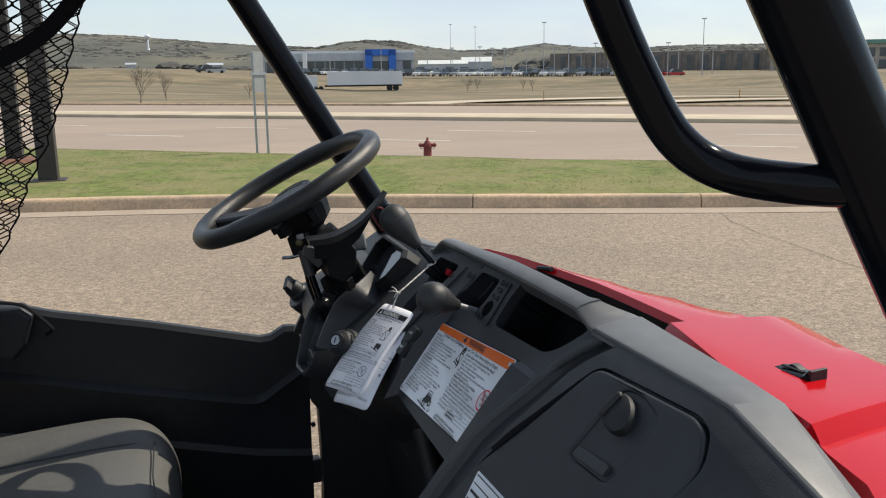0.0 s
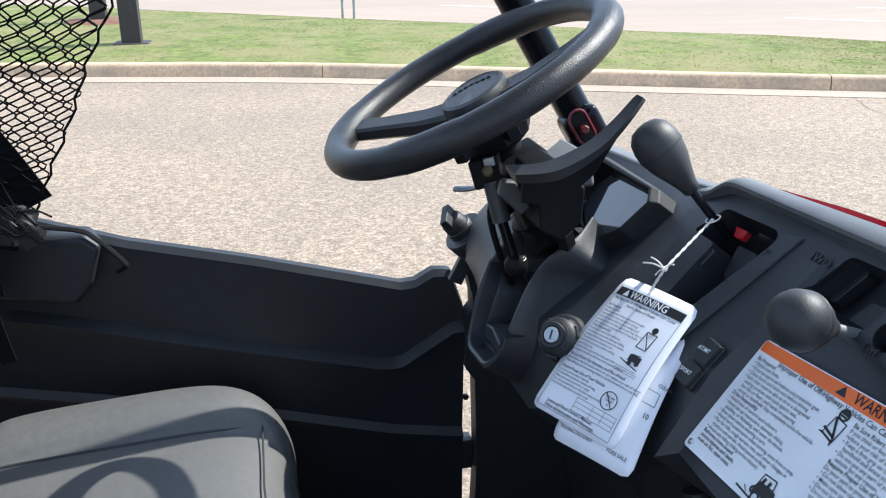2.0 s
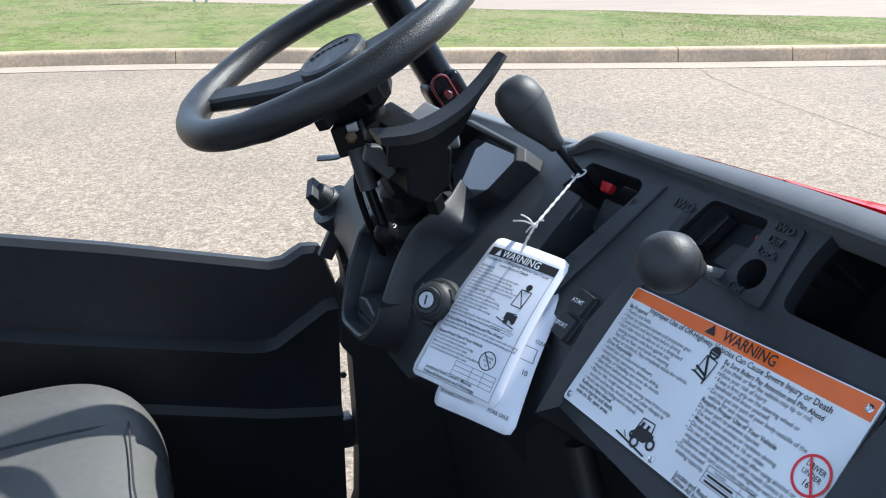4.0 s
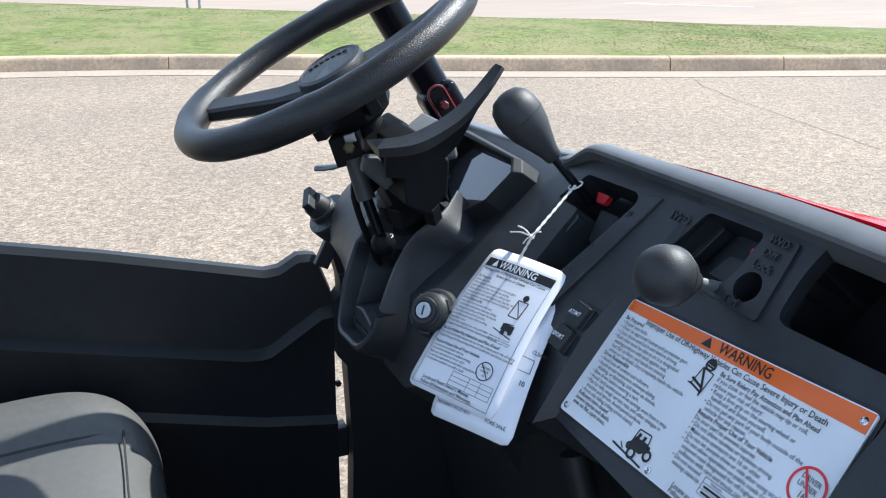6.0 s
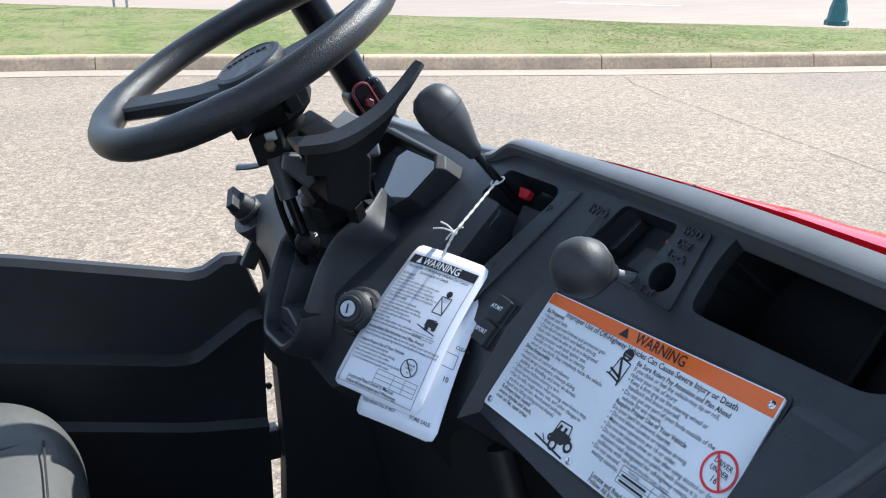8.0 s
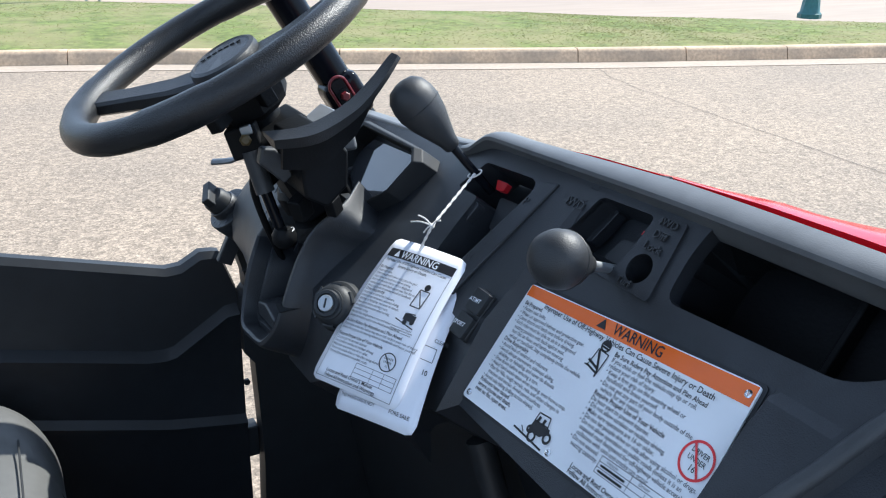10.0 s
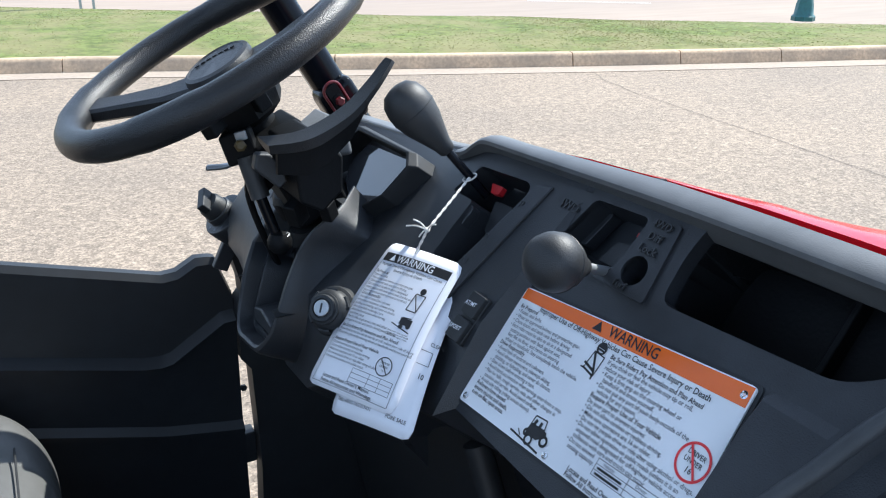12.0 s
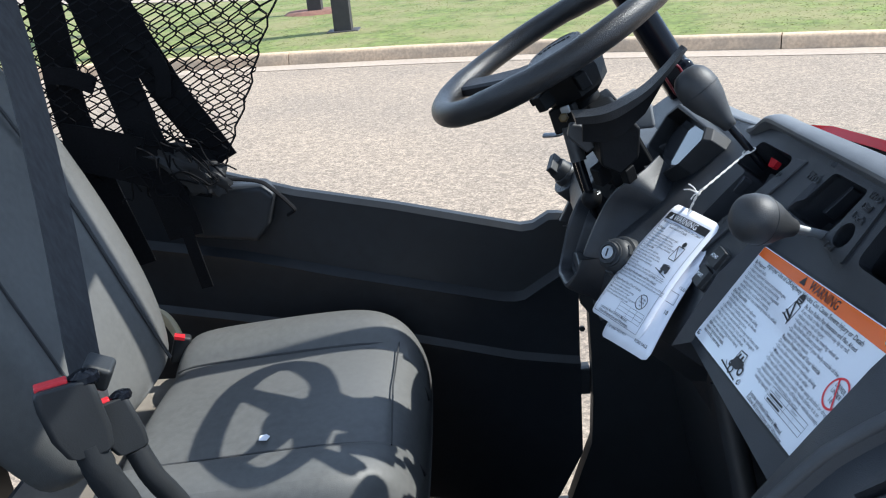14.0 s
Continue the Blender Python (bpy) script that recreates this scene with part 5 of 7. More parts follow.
def seat_thing(y0, y1):
    bm = cushion_bm(y0, y1)
    seat = part("seat_cushion", bm, M_SEAT, utv, "grey vinyl bench-style seat cushion with stitched bolsters")
    sub = seat.modifiers.new("soft", "SUBSURF")
    sub.levels = sub.render_levels = 2
    w = y1 - y0
    for a in (0.240, 0.760):
        y = y0 + w * a
        pts = smooth_path([(-0.445, y, 0.921), (-0.40, y, 0.9315), (-0.3, y, 0.9395), (-0.2, y, 0.947), (-0.12, y, 0.9505), (-0.065, y, 0.9450), (-0.030, y + (0.03 if a < 0.5 else -0.03), 0.907), (-0.012, y + (0.045 if a < 0.5 else -0.045), 0.86)], 5)
        part("piping", tube_bm([(p[0] - 0.018, p[1], p[2] - 0.001) for p in pts], 0.0032, 6), M_SEAT_DARK, seat, "dark stitched seam")
    pts = [(-0.056 + 0.008 * abs(k - 4) / 4 * (k < 4), y0 + w * (0.232 + 0.536 * k / 8), 0.9525 - 0.0010 * abs(k - 4)) for k in range(9)]
    part("piping", tube_bm([(p[0] - 0.018, p[1], p[2] - 0.001) for p in smooth_path(pts, 3)], 0.0014, 6), M_SEAT_DARK, seat)
    # backrest, reclined
    secs = []
    for t, hw, th in ((0.0, 0.185, 0.045), (0.06, 0.212, 0.072), (0.22, 0.25, 0.085), (0.5, 0.255, 0.085), (0.7, 0.235, 0.08), (0.85, 0.20, 0.075), (0.95, 0.16, 0.06), (1.0, 0.12, 0.03)):
        cx, cz = -0.52 - 0.24 * t, 0.91 + 0.66 * t
        n = Vector((0.94, 0, 0.34))
        my = (y0 + y1) / 2
        ring_ = []
        for a, d in ((-1.0, -0.4), (-1.0, 0.3), (-0.93, 0.75), (-0.8, 0.98), (-0.6, 0.95), (-0.5, 0.72), (-0.25, 0.66), (0.25, 0.66), (0.5, 0.72), (0.6, 0.95), (0.8, 0.98), (0.93, 0.75), (1.0, 0.3), (1.0, -0.4), (0.6, -0.6), (-0.6, -0.6)):
            ring_.append(tuple(Vector((cx, my + hw * a, cz)) + n * th * d))
        secs.append(ring_)
    back = part("backrest", loft_bm(secs), M_SEAT, utv, "grey vinyl seat backrest with dark seams")
    sub = back.modifiers.new("soft", "SUBSURF")
    sub.levels = sub.render_levels = 2
    for a in (-0.55, 0.55):
        pts = []
        for t in (0.04, 0.25, 0.5, 0.7, 0.88):
            hw = 0.24 if t < 0.6 else 0.22 - 0.2 * (t - 0.6)
            pts.append(Vector((-0.52 - 0.24 * t, (y0 + y1) / 2 + hw * a, 0.91 + 0.66 * t)) + Vector((0.94, 0, 0.34)) * 0.070)
        part("piping", tube_bm(smooth_path(pts, 5), 0.0032, 6), M_SEAT_DARK, back, "dark stitched seam")
    return seat


seat_thing(1.225, 1.80)
seat_thing(0.30, 0.82)


# belts and buckles
def ribbon_bm(path, width, thick, side):
    side = Vector(side).normalized()
    path = [Vector(p) for p in path]
    secs = []
    for i, p in enumerate(path):
        d = (path[min(i + 1, len(path) - 1)] - path[max(i - 1, 0)]).normalized()
        s = (side - d * side.dot(d)).normalized()
        n = d.cross(s).normalized()
        secs.append([tuple(p + s * a * width / 2 + n * b * thick / 2) for a, b in ((-1, -1), (1, -1), (1, 1), (-1, 1))])
    return loft_bm(secs)


belt = part("seat_belt", ribbon_bm(smooth_path([(-0.52, 1.46, 1.74), (-0.455, 1.375, 1.535), (-0.418, 1.30, 1.34), (-0.390, 1.225, 1.185), (-0.375, 1.19, 1.09)], 6), 0.047, 0.0016, (0.35, 1, 0)), M_BELT, utv, "black shoulder belt across the backrest")
for k, (c, ax, sz) in enumerate((((-0.345, 1.086, 1.188), (-0.05, 0.10, 1.0), 0.98), ((-0.325, 1.13, 1.148), (-0.2, 0.1, 1.0), 0.75))):
    up_ = Vector(ax).normalized()
    wide = (Vector((0.86, 0.5, 0)) - up_ * Vector((0.86, 0.5, 0)).dot(up_)).normalized()
    m = Matrix.Translation(c) @ Matrix((wide, up_.cross(wide), up_)).transposed().to_4x4()
    secs = [[tuple(m @ Vector((x * sz + dx * sz, y * sz, z * sz))) for x, y in ((-0.5 * wd, -0.012), (-0.42 * wd, -0.016), (0.42 * wd, -0.016), (0.5 * wd, -0.012), (0.5 * wd, 0.012), (0.42 * wd, 0.016), (-0.42 * wd, 0.016), (-0.5 * wd, 0.012))] for z, wd, dx in ((-0.046, 0.03, 0.012), (-0.042, 0.046, 0.010), (-0.02, 0.058, 0.006), (0.015, 0.060, 0.001), (0.030, 0.058, 0.0), (0.036, 0.050, 0.0))]
    bk = part("belt_buckle", loft_bm(secs), M_BLACK, utv, "black seat belt buckle with red release button", bevel=0.003)
    part("release_button", box_bm(0.032 * sz, 0.017 * sz, 0.010 * sz, m @ Matrix.Translation((-0.010 * sz, 0, 0.0345 * sz))), M_REDPLASTIC, bk, "red release button", bevel=0.002)
    part("buckle_end", lathe_bm([(0.014 * sz, 0), (0.0165 * sz, 0.004 * sz), (0.0155 * sz, 0.010 * sz), (0.008 * sz, 0.014 * sz), (0.0001, 0.015 * sz)], m @ Matrix.Translation((0.021 * sz, 0, 0.028 * sz)), 16), M_TUBE, bk)
    part("stalk", tube_bm(smooth_path([m @ Vector((0.010, 0, -0.035)), m @ Vector((0.016, 0, -0.075)), m @ Vector((0.032, 0.01, -0.13)), m @ Vector((0.05, 0.01, -0.24))], 4), 0.0175 * sz, 12), M_BLACK, bk)
    part("stalk_rivet", lathe_bm([(0.011, 0), (0.010, 0.004), (0.005, 0.007), (0.0001, 0.007)], turned(m @ Vector((0.034, -0.012, -0.125)), (0.1, -1, 0.2)), 14), M_CHROME, bk, "bright rivet")
part("belt_clip", box_bm(0.034, 0.030, 0.026, turned(Vector((-0.328, 1.128, 1.212)), (0.5, 0.1, 1))), M_BLACK, belt, bevel=0.005)
# seat base seen in the gap behind the cushion
M_DUST = material("dusty_tan_plastic", (0.20, 0.175, 0.145), 0.8, grain=0.2, scale=25, stain=(0.12, 0.105, 0.09), stain_scale=7)
M_CREAM = material("cream_edge_strip", (0.62, 0.54, 0.36), 0.6, grain=0.1, scale=15)
part("seat_base", span_bm((-0.72, 1.20, 0.70), (-0.10, 1.79, 0.80)), M_BLACK, utv)
part("seat_base", span_bm((-0.72, 0.32, 0.70), (-0.10, 0.84, 0.80)), M_BLACK, utv)
part("base_cover", span_bm((-0.66, 1.30, 0.80), (-0.48, 1.76, 0.862)), M_DUST, utv, "dusty tan cover between cushion and backrest", bevel=0.012)
part("edge_strip", tube_bm(smooth_path([(-0.60, 1.83, 0.955), (-0.565, 1.835, 0.962), (-0.535, 1.83, 0.952), (-0.515, 1.82, 0.925), (-0.505, 1.81, 0.90)], 4), 0.0075, 8, flat=1.8), M_CREAM, utv, "cream edge strip beside the seat")
bk = part("belt_buckle", box_bm(0.022, 0.03, 0.055, turned(Vector((-0.475, 1.725, 0.935)), (0.35, 0.1, 1))), M_BLACK, utv, "small black belt latch beside the seat", bevel=0.005)
part("release_button", box_bm(0.014, 0.018, 0.006, turned(Vector((-0.470, 1.718, 0.962)), (0.35, 0.1, 1))), M_REDPLASTIC, bk, "red release button")
part("paper_flake", prism_bm([(-0.006, -0.007), (0.005, -0.008), (0.008, 0.002), (0.002, 0.008), (-0.007, 0.004)], 0.001, Matrix.Translation((-0.250, 1.39, 0.9530))), M_PAPER, utv, "small white paper flake on the seat")

# window net: knotted strands with webbing


def net_y(x, z):
    return 1.83 - 0.02 * math.sin((z - 1.2) * 5) + 0.012 * noise.noise((x * 6, z * 6, 1))


NET_FRONT = [(1.20, -0.385), (1.25, -0.362), (1.365, -0.302), (1.44, -0.270), (1.516, -0.228), (1.63, -0.188), (1.746, -0.152), (1.9, -0.11)]


def net_edge(z):
    return door_line(z, NET_FRONT)


bm = bmesh.new()
CELL = 0.0168
for layer, (dx, dz, dy) in enumerate(((0, 0, 0), (0.0075, 0.005, 0.024))):
    for i in range(44 if layer == 0 else 40):
        pts = []
        z = 1.215 + dz
        for k in range(140):
            z += CELL * (0.30 if k % 2 else 0.52)
            if z > 1.86:
                break
            gx = -CELL * i + (0.46 if (k // 2 + i) % 2 else -0.46) * CELL
            wob = noise.noise((gx * 11, z * 11, layer * 7))
            x = net_edge(z) - 0.008 + gx * (1 + 0.08 * noise.noise((0, z * 4, 5))) - dx + 0.008 * wob
            pts.append((x, net_y(x, z) + dy, z + 0.007 * noise.noise((gx * 13, z * 13, 2 + layer))))
        tube_bm(pts, 0.0016, 3, bm=bm, up=(0, 1, 0))
net = part("window_net", bm, M_WEB, utv, "black knotted window net with webbing straps", smooth=False)
edge = [(net_edge(1.235 + 0.015 * k) + 0.0035 * math.sin(k * 2.1), net_y(net_edge(1.235 + 0.015 * k), 1.235 + 0.015 * k), 1.235 + 0.015 * k) for k in range(42)]
part("edge_cord", tube_bm(edge, 0.0018, 6, up=(0, 1, 0)), M_WEB, net)
STRAPS = [
    ([(-0.63, 1.835, 1.72), (-0.622, 1.83, 1.547), (-0.621, 1.83, 1.4535), (-0.620, 1.83, 1.3556), (-0.599, 1.83, 1.230), (-0.557, 1.83, 1.0615)], 0.062),
    ([(-0.58, 1.83, 1.70), (-0.546, 1.825, 1.5406), (-0.527, 1.82, 1.455), (-0.504, 1.815, 1.356), (-0.4795, 1.805, 1.257), (-0.4626, 1.80, 1.187), (-0.4515, 1.805, 1.12)], 0.064),
    ([(-0.565, 1.83, 1.66), (-0.508, 1.825, 1.5375), (-0.469, 1.82, 1.4505), (-0.435, 1.82, 1.375), (-0.398, 1.825, 1.307), (-0.3686, 1.83, 1.248)], 0.060),
    ([(-0.505, 1.818, 1.474), (-0.470, 1.814, 1.4635), (-0.449, 1.812, 1.443), (-0.4395, 1.812, 1.412), (-0.4465, 1.815, 1.372)], 0.026),
    ([(-0.640, 1.815, 1.30), (-0.56, 1.80, 1.285), (-0.47, 1.80, 1.255), (-0.385, 1.825, 1.225)], 0.085),
    ([(-0.56, 1.815, 1.40), (-0.60, 1.81, 1.42), (-0.64, 1.81, 1.425)], 0.03),
    ([(-0.4500, 1.803, 1.14), (-0.440, 1.80, 1.08), (-0.430, 1.80, 1.02)], 0.022),
    ([(-0.75, 1.82, 1.66), (-0.45, 1.815, 1.655), (-0.32, 1.815, 1.67), (-0.22, 1.81, 1.72), (-0.14, 1.80, 1.80)], 0.03),
]
for pts, wd in STRAPS:
    part("strap", ribbon_bm(smooth_path(pts, 6), wd, 0.003, (1, 0, 0.15) if pts[0][2] - pts[-1][2] > 0.1 else (0, 0, 1)), M_WEB, net, "black webbing strap")
# gathered net end, tied to the door
M_NYLON = material("black_nylon_sheen", (0.008, 0.008, 0.009), 0.6, grain=0.3, scale=60, bump=0.3, bump_scale=120, bump_distance=0.003)
bm = bmesh.new()
bmesh.ops.create_icosphere(bm, subdivisions=4, radius=1.0)
for v in bm.verts:
    f = 1 + 0.34 * noise.noise(v.co * 2.3) + 0.20 * noise.noise(v.co * 5.0) + 0.12 * noise.noise(v.co * 11.0)
    v.co = Vector((-0.440 + 0.070 * v.co.x * f - 0.040 * v.co.z, 1.818 + 0.024 * v.co.y * f, 1.248 + 0.052 * v.co.z * f - 0.020 * v.co.x))
part("gathered_net", bm, M_NYLON, net, "bunched black nylon at the net corner")
rng = random.Random(3)
bm = bmesh.new()
for k in range(26):
    p = Vector((rng.uniform(-0.54, -0.40), 1.79 + rng.uniform(-0.004, 0.012), rng.uniform(1.235, 1.345)))
    pts = [p]
    for _ in range(4):
        pts.append(pts[-1] + Vector((rng.uniform(-0.012, 0.034), rng.uniform(-0.006, 0.006), rng.uniform(-0.038, 0.008))))
    tube_bm(smooth_path(pts, 3), 0.0016, 4, bm=bm, up=(0, 1, 0))
part("slack_net", bm, M_WEB, net, "slack folds of the net", smooth=False)


# ---- printed text ----
def plate_words(words, s, t, size, bold=0.0, mat=M_INK, name="print", align="LEFT", slope=-0.02, parent=None):
    """Words on the safety plate, from the plate point s, t."""
    u0, v0 = plate_point(s, t)
    u1, v1 = plate_point(min(s + 0.2, 1.0), t + 0.2 * slope)
    d = Vector((u1 - u0, v1 - v0)).normalized()
    e = Vector((-d.y, d.x))
    me = text_mesh(words, size, PANEL, 0.0038, bold, 0.0, lambda x, y: (u0 + d.x * x * 0.92 + e.x * y, v0 + d.y * x * 0.92 + e.y * y), align)
    return me


def plate_line(words, a, b, size, bold=0.0):
    """One printed line from the plate point a to the plate point b."""
    p, q = Vector(plate_point(*a)), Vector(plate_point(*b))
    d = (q - p).normalized()
    e = Vector((-d.y, d.x))
    me = text_mesh(words, size, Matrix.Identity(4), 0.0, bold)
    wide = max(v.co.x for v in me.vertices)
    for v in me.vertices:
        w = p + d * (v.co.x * (q - p).length / wide) + e * v.co.y
        v.co = PANEL @ Vector((w.x, w.y, 0.0038))
    return me


heads, body = [], []
heads.append(plate_line("WARNING", (0.450, 0.914), (0.664, 0.904), 0.0122, 0.010))
heads.append(plate_line("Improper Use of Off-Highway Vehicles Can Cause Severe Injury or Death", (0.122, 0.866), (0.893, 0.818), 0.0066, 0.010))
LEFT = ["#Be Prepared", "\u2022 Fasten seat belts.", "\u2022 Wear an approved helmet and protective gear.", "\u2022 Close doors and latch nets before driving.", "\u2022 Each rider must be able to sit in a designated", "   seating position with back against seat,", "   feet flat on floor, and hands on steering", "   wheel or handhold. Stay completely inside the vehicle.",
        "#Drive Responsibly", "\u2022 Avoid loss of control and rollovers.", "\u2022 Avoid abrupt maneuvers, sideways sliding,", "   skidding, or fishtailing, and never do donuts.", "\u2022 Slow down before entering a turn.", "\u2022 Avoid hard acceleration when turning, even from a stop.", "\u2022 Plan for hills, rough terrain, ruts, and other changes in", "   traction and terrain. Avoid paved surfaces.", "\u2022 Avoid side hilling (riding across slopes).",
        "#Rollovers have caused", "#severe injuries and death,", "#even on flat, open areas."]
RIGHT = ["#Be Sure Riders Pay Attention and Plan Ahead", "If you think or feel the vehicle may tip or roll,", "reduce your risk of injury:", "\u2022 Keep a firm grip on the steering wheel or", "   handhold and brace yourself.", "\u2022 Do not put any part of your body outside of the", "   vehicle for any reason.", "#Require Proper Use of Your Vehicle", "Do your part to prevent injuries:", "\u2022 Do not allow careless or reckless driving.", "\u2022 Make sure operators are 16 or older.", "\u2022 Do not let people drive or ride after using alcohol or drugs.", "\u2022 Do not allow operation on public roads (unless it is an", "   unpaved road designated for off-highway vehicle access)-", "   collisions with cars and trucks can occur.", "\u2022 Do not exceed", "   seating capacity.", "", "#Locate and Read Owner's Manual.", "#Follow All Instructions and Warnings."]
for col, s0, t0, dt, sz, slope in ((LEFT, 0.026, 0.836, 0.0388, 0.0047, -0.025), (RIGHT, 0.508, 0.789, 0.0386, 0.0050, -0.065)):
    for k, line in enumerate(col):
        if not line:
            continue
        s, t = s0 + 0.0008 * k, t0 - dt * k
        if k > 16 and col is RIGHT:
            s, t = 0.580, t - 0.040
        if line.startswith("#"):
            heads.append(plate_words(line[1:], s, t, sz * 1.08, 0.012, slope=slope))
        else:
            body.append(plate_words(line, s, t, sz, 0.005, slope=slope))
part("heading_print", joined(heads), M_INK, plate, smooth=False, kind="stuff")
part("body_print", joined(body), M_GREYINK, plate, smooth=False, kind="stuff")


def flat_line(p, q, w, m, lift, bm):
    p, q = Vector(p), Vector(q)
    d = (q - p).normalized() * 1.0
    n = Vector((-d.y, d.x)) * w / 2
    vs = [bm.verts.new(m @ Vector((a.x, a.y, lift))) for a in (p + n, p - n, q - n, q + n)]
    bm.faces.new(vs)


def flat_ring(c, r, w, m, lift, bm, seg=40, ry=None):
    ry = ry or r
    prev = first = None
    for k in range(seg + 1):
        a = 2 * math.pi * k / seg
        cur = [bm.verts.new(m @ Vector((c[0] + (r - w * j) * math.cos(a), c[1] + (ry - w * j) * math.sin(a), lift))) for j in (0, 1)]
        if prev:
            bm.faces.new((prev[0], prev[1], cur[1], cur[0]))
        prev = cur


def plate_quad(pts, bm, lift=0.0034):
    bm.faces.new([bm.verts.new(PANEL @ Vector((*plate_point(*p), lift))) for p in pts])


# alert triangle, seat belt sign, tipping vehicle sign and capacity table
bm = bmesh.new()
plate_quad([(0.376, 0.916), (0.420, 0.914), (0.400, 0.985)], bm, 0.0038)
for a, b, w in (((0.425, 0.655), (0.425, 0.665), 0.004), ((0.425, 0.665), (0.482, 0.635), 0.0016), ((0.482, 0.635), (0.488, 0.775), 0.0010), ((0.488, 0.775), (0.439, 0.790), 0.0010), ((0.439, 0.790), (0.431, 0.67), 0.0010), ((0.444, 0.785), (0.476, 0.66), 0.0022), ((0.423, 0.70), (0.476, 0.665), 0.0020), ((0.476, 0.665), (0.480, 0.610), 0.0016)):
    flat_line(plate_point(*a), plate_point(*b), w, PANEL, 0.0036, bm)
c = plate_point(0.460, 0.822)
flat_ring(c, 0.0052, 0.0017, PANEL, 0.0036, bm, 24, 0.0050)
bm.faces.new([bm.verts.new(PANEL @ Vector((c[0] + 0.0046 * math.cos(math.pi * k / 10), c[1] + 0.0046 * math.sin(math.pi * k / 10), 0.0037))) for k in range(11)])
flat_line((c[0] - 0.004, c[1] - 0.0012), (c[0] + 0.004, c[1] - 0.0012), 0.0016, PANEL, 0.0037, bm)
for a, b, w in (((0.296, 0.050), (0.448, 0.020), 0.0016), ((0.325, 0.085), (0.345, 0.052), 0.0008), ((0.362, 0.115), (0.366, 0.225), 0.0011), ((0.366, 0.225), (0.420, 0.232), 0.0011), ((0.420, 0.232), (0.432, 0.135), 0.0011), ((0.362, 0.165), (0.430, 0.170), 0.0009), ((0.376, 0.160), (0.380, 0.205), 0.0030), ((0.402, 0.160), (0.404, 0.205), 0.0030)):
    flat_line(plate_point(*a), plate_point(*b), w, PANEL, 0.0036, bm)
plate_quad([(0.360, 0.085), (0.415, 0.085), (0.446, 0.135), (0.440, 0.165), (0.368, 0.165), (0.358, 0.12)], bm, 0.0036)
for s, t, r in ((0.385, 0.060, 0.0048), (0.446, 0.105, 0.0046), (0.362, 0.095, 0.0032)):
    flat_ring(plate_point(s, t), r, 0.0021, PANEL, 0.0037, bm, 20)
for k in range(4):
    t = 0.118 + 0.036 * k
    flat_line(plate_point(0.664, t), plate_point(0.93, t), 0.0004, PANEL, 0.0036, bm)
for s in (0.664, 0.79, 0.93):
    flat_line(plate_point(s, 0.118), plate_point(s, 0.226), 0.0004, PANEL, 0.0036, bm)
for k in range(2):
    flat_line(plate_point(0.675, 0.135 + 0.036 * k), plate_point(0.775, 0.135 + 0.036 * k), 0.0018, PANEL, 0.0036, bm)
part("symbol_print", bm, M_INK, plate, smooth=False, kind="stuff")
part("table_print", joined([plate_words("Vehicle", 0.69, 0.198, 0.0042), plate_words("Driver", 0.82, 0.198, 0.0042), plate_words("1", 0.85, 0.160, 0.0042), plate_words("1", 0.85, 0.125, 0.0042)]), M_GREYINK, plate, smooth=False, kind="stuff")
bm = bmesh.new()
c = plate_point(0.938, 0.488)
flat_ring(c, 0.0138, 0.0019, PANEL, 0.0036, bm)
flat_line((c[0] - 0.0075, c[1] + 0.0100), (c[0] + 0.0075, c[1] - 0.0100), 0.0017, PANEL, 0.0038, bm)
part("ban_sign", bm, M_REDINK, plate, "red ring with slash", smooth=False)
me = [text_mesh(w, z, PANEL, 0.0035, 0.006, 0.0, lambda x, y, dy=dy: (c[0] + x * 0.9, c[1] + dy + y), "CENTER") for w, z, dy in (("DRIVER", 0.0052, 0.0038), ("UNDER", 0.0052, -0.0016), ("16", 0.0066, -0.0080))]
part("ban_print", joined(me), M_INK, plate, smooth=False, kind="stuff")

# raised marks on the dashboard
def gate_w(v):
    return 0.0250 - 0.148 * (v - 0.044)


STRIP = [(-0.094, 0.060), (-0.066, 0.060), (-0.046, 0.196), (-0.068, 0.192)]
bm = bmesh.new()
top = [bm.verts.new(on_panel(u, v, gate_w(v))) for u, v in STRIP]
low = [bm.verts.new(on_panel(u, v, gate_w(v) - 0.012)) for u, v in STRIP]
bm.faces.new(top)
bm.faces.new(low[::-1])
for i in range(4):
    bm.faces.new((top[i], low[i], low[(i + 1) % 4], top[(i + 1) % 4]))
part("letter_strip", bm, M_PLASTIC, dash, "raised strip with gear letters", bevel=0.0015)
# letters a lighter grey than the dashboard, as if their edges caught light
me = [text_mesh(w, z, PANEL, l, 0.004, 0.0009, lambda x, y, u=u, v=v: (u + x, v + y)) for w, z, u, v, l in (
    ("4WD", 0.0118, -0.0255, 0.183, 0.0034), ("4WD", 0.0092, 0.084, 0.2005, 0.0034), ("Diff", 0.0098, 0.087, 0.1895, 0.0034), ("Lock", 0.0098, 0.085, 0.1785, 0.0034), ("Turf", 0.0090, 0.080, 0.1455, 0.0034),
    ("P", 0.0125, -0.070, 0.164, gate_w(0.168) - 0.0002), ("R", 0.0125, -0.081, 0.121, gate_w(0.128) - 0.0002), ("N", 0.0125, -0.086, 0.092, gate_w(0.098) - 0.0002), ("H", 0.0125, -0.089, 0.067, gate_w(0.072) - 0.0002))]
part("raised_lettering", joined(me), M_PLASTIC_GREY, dash, "moulded lettering", smooth=False, kind="stuff")
sw_words = []
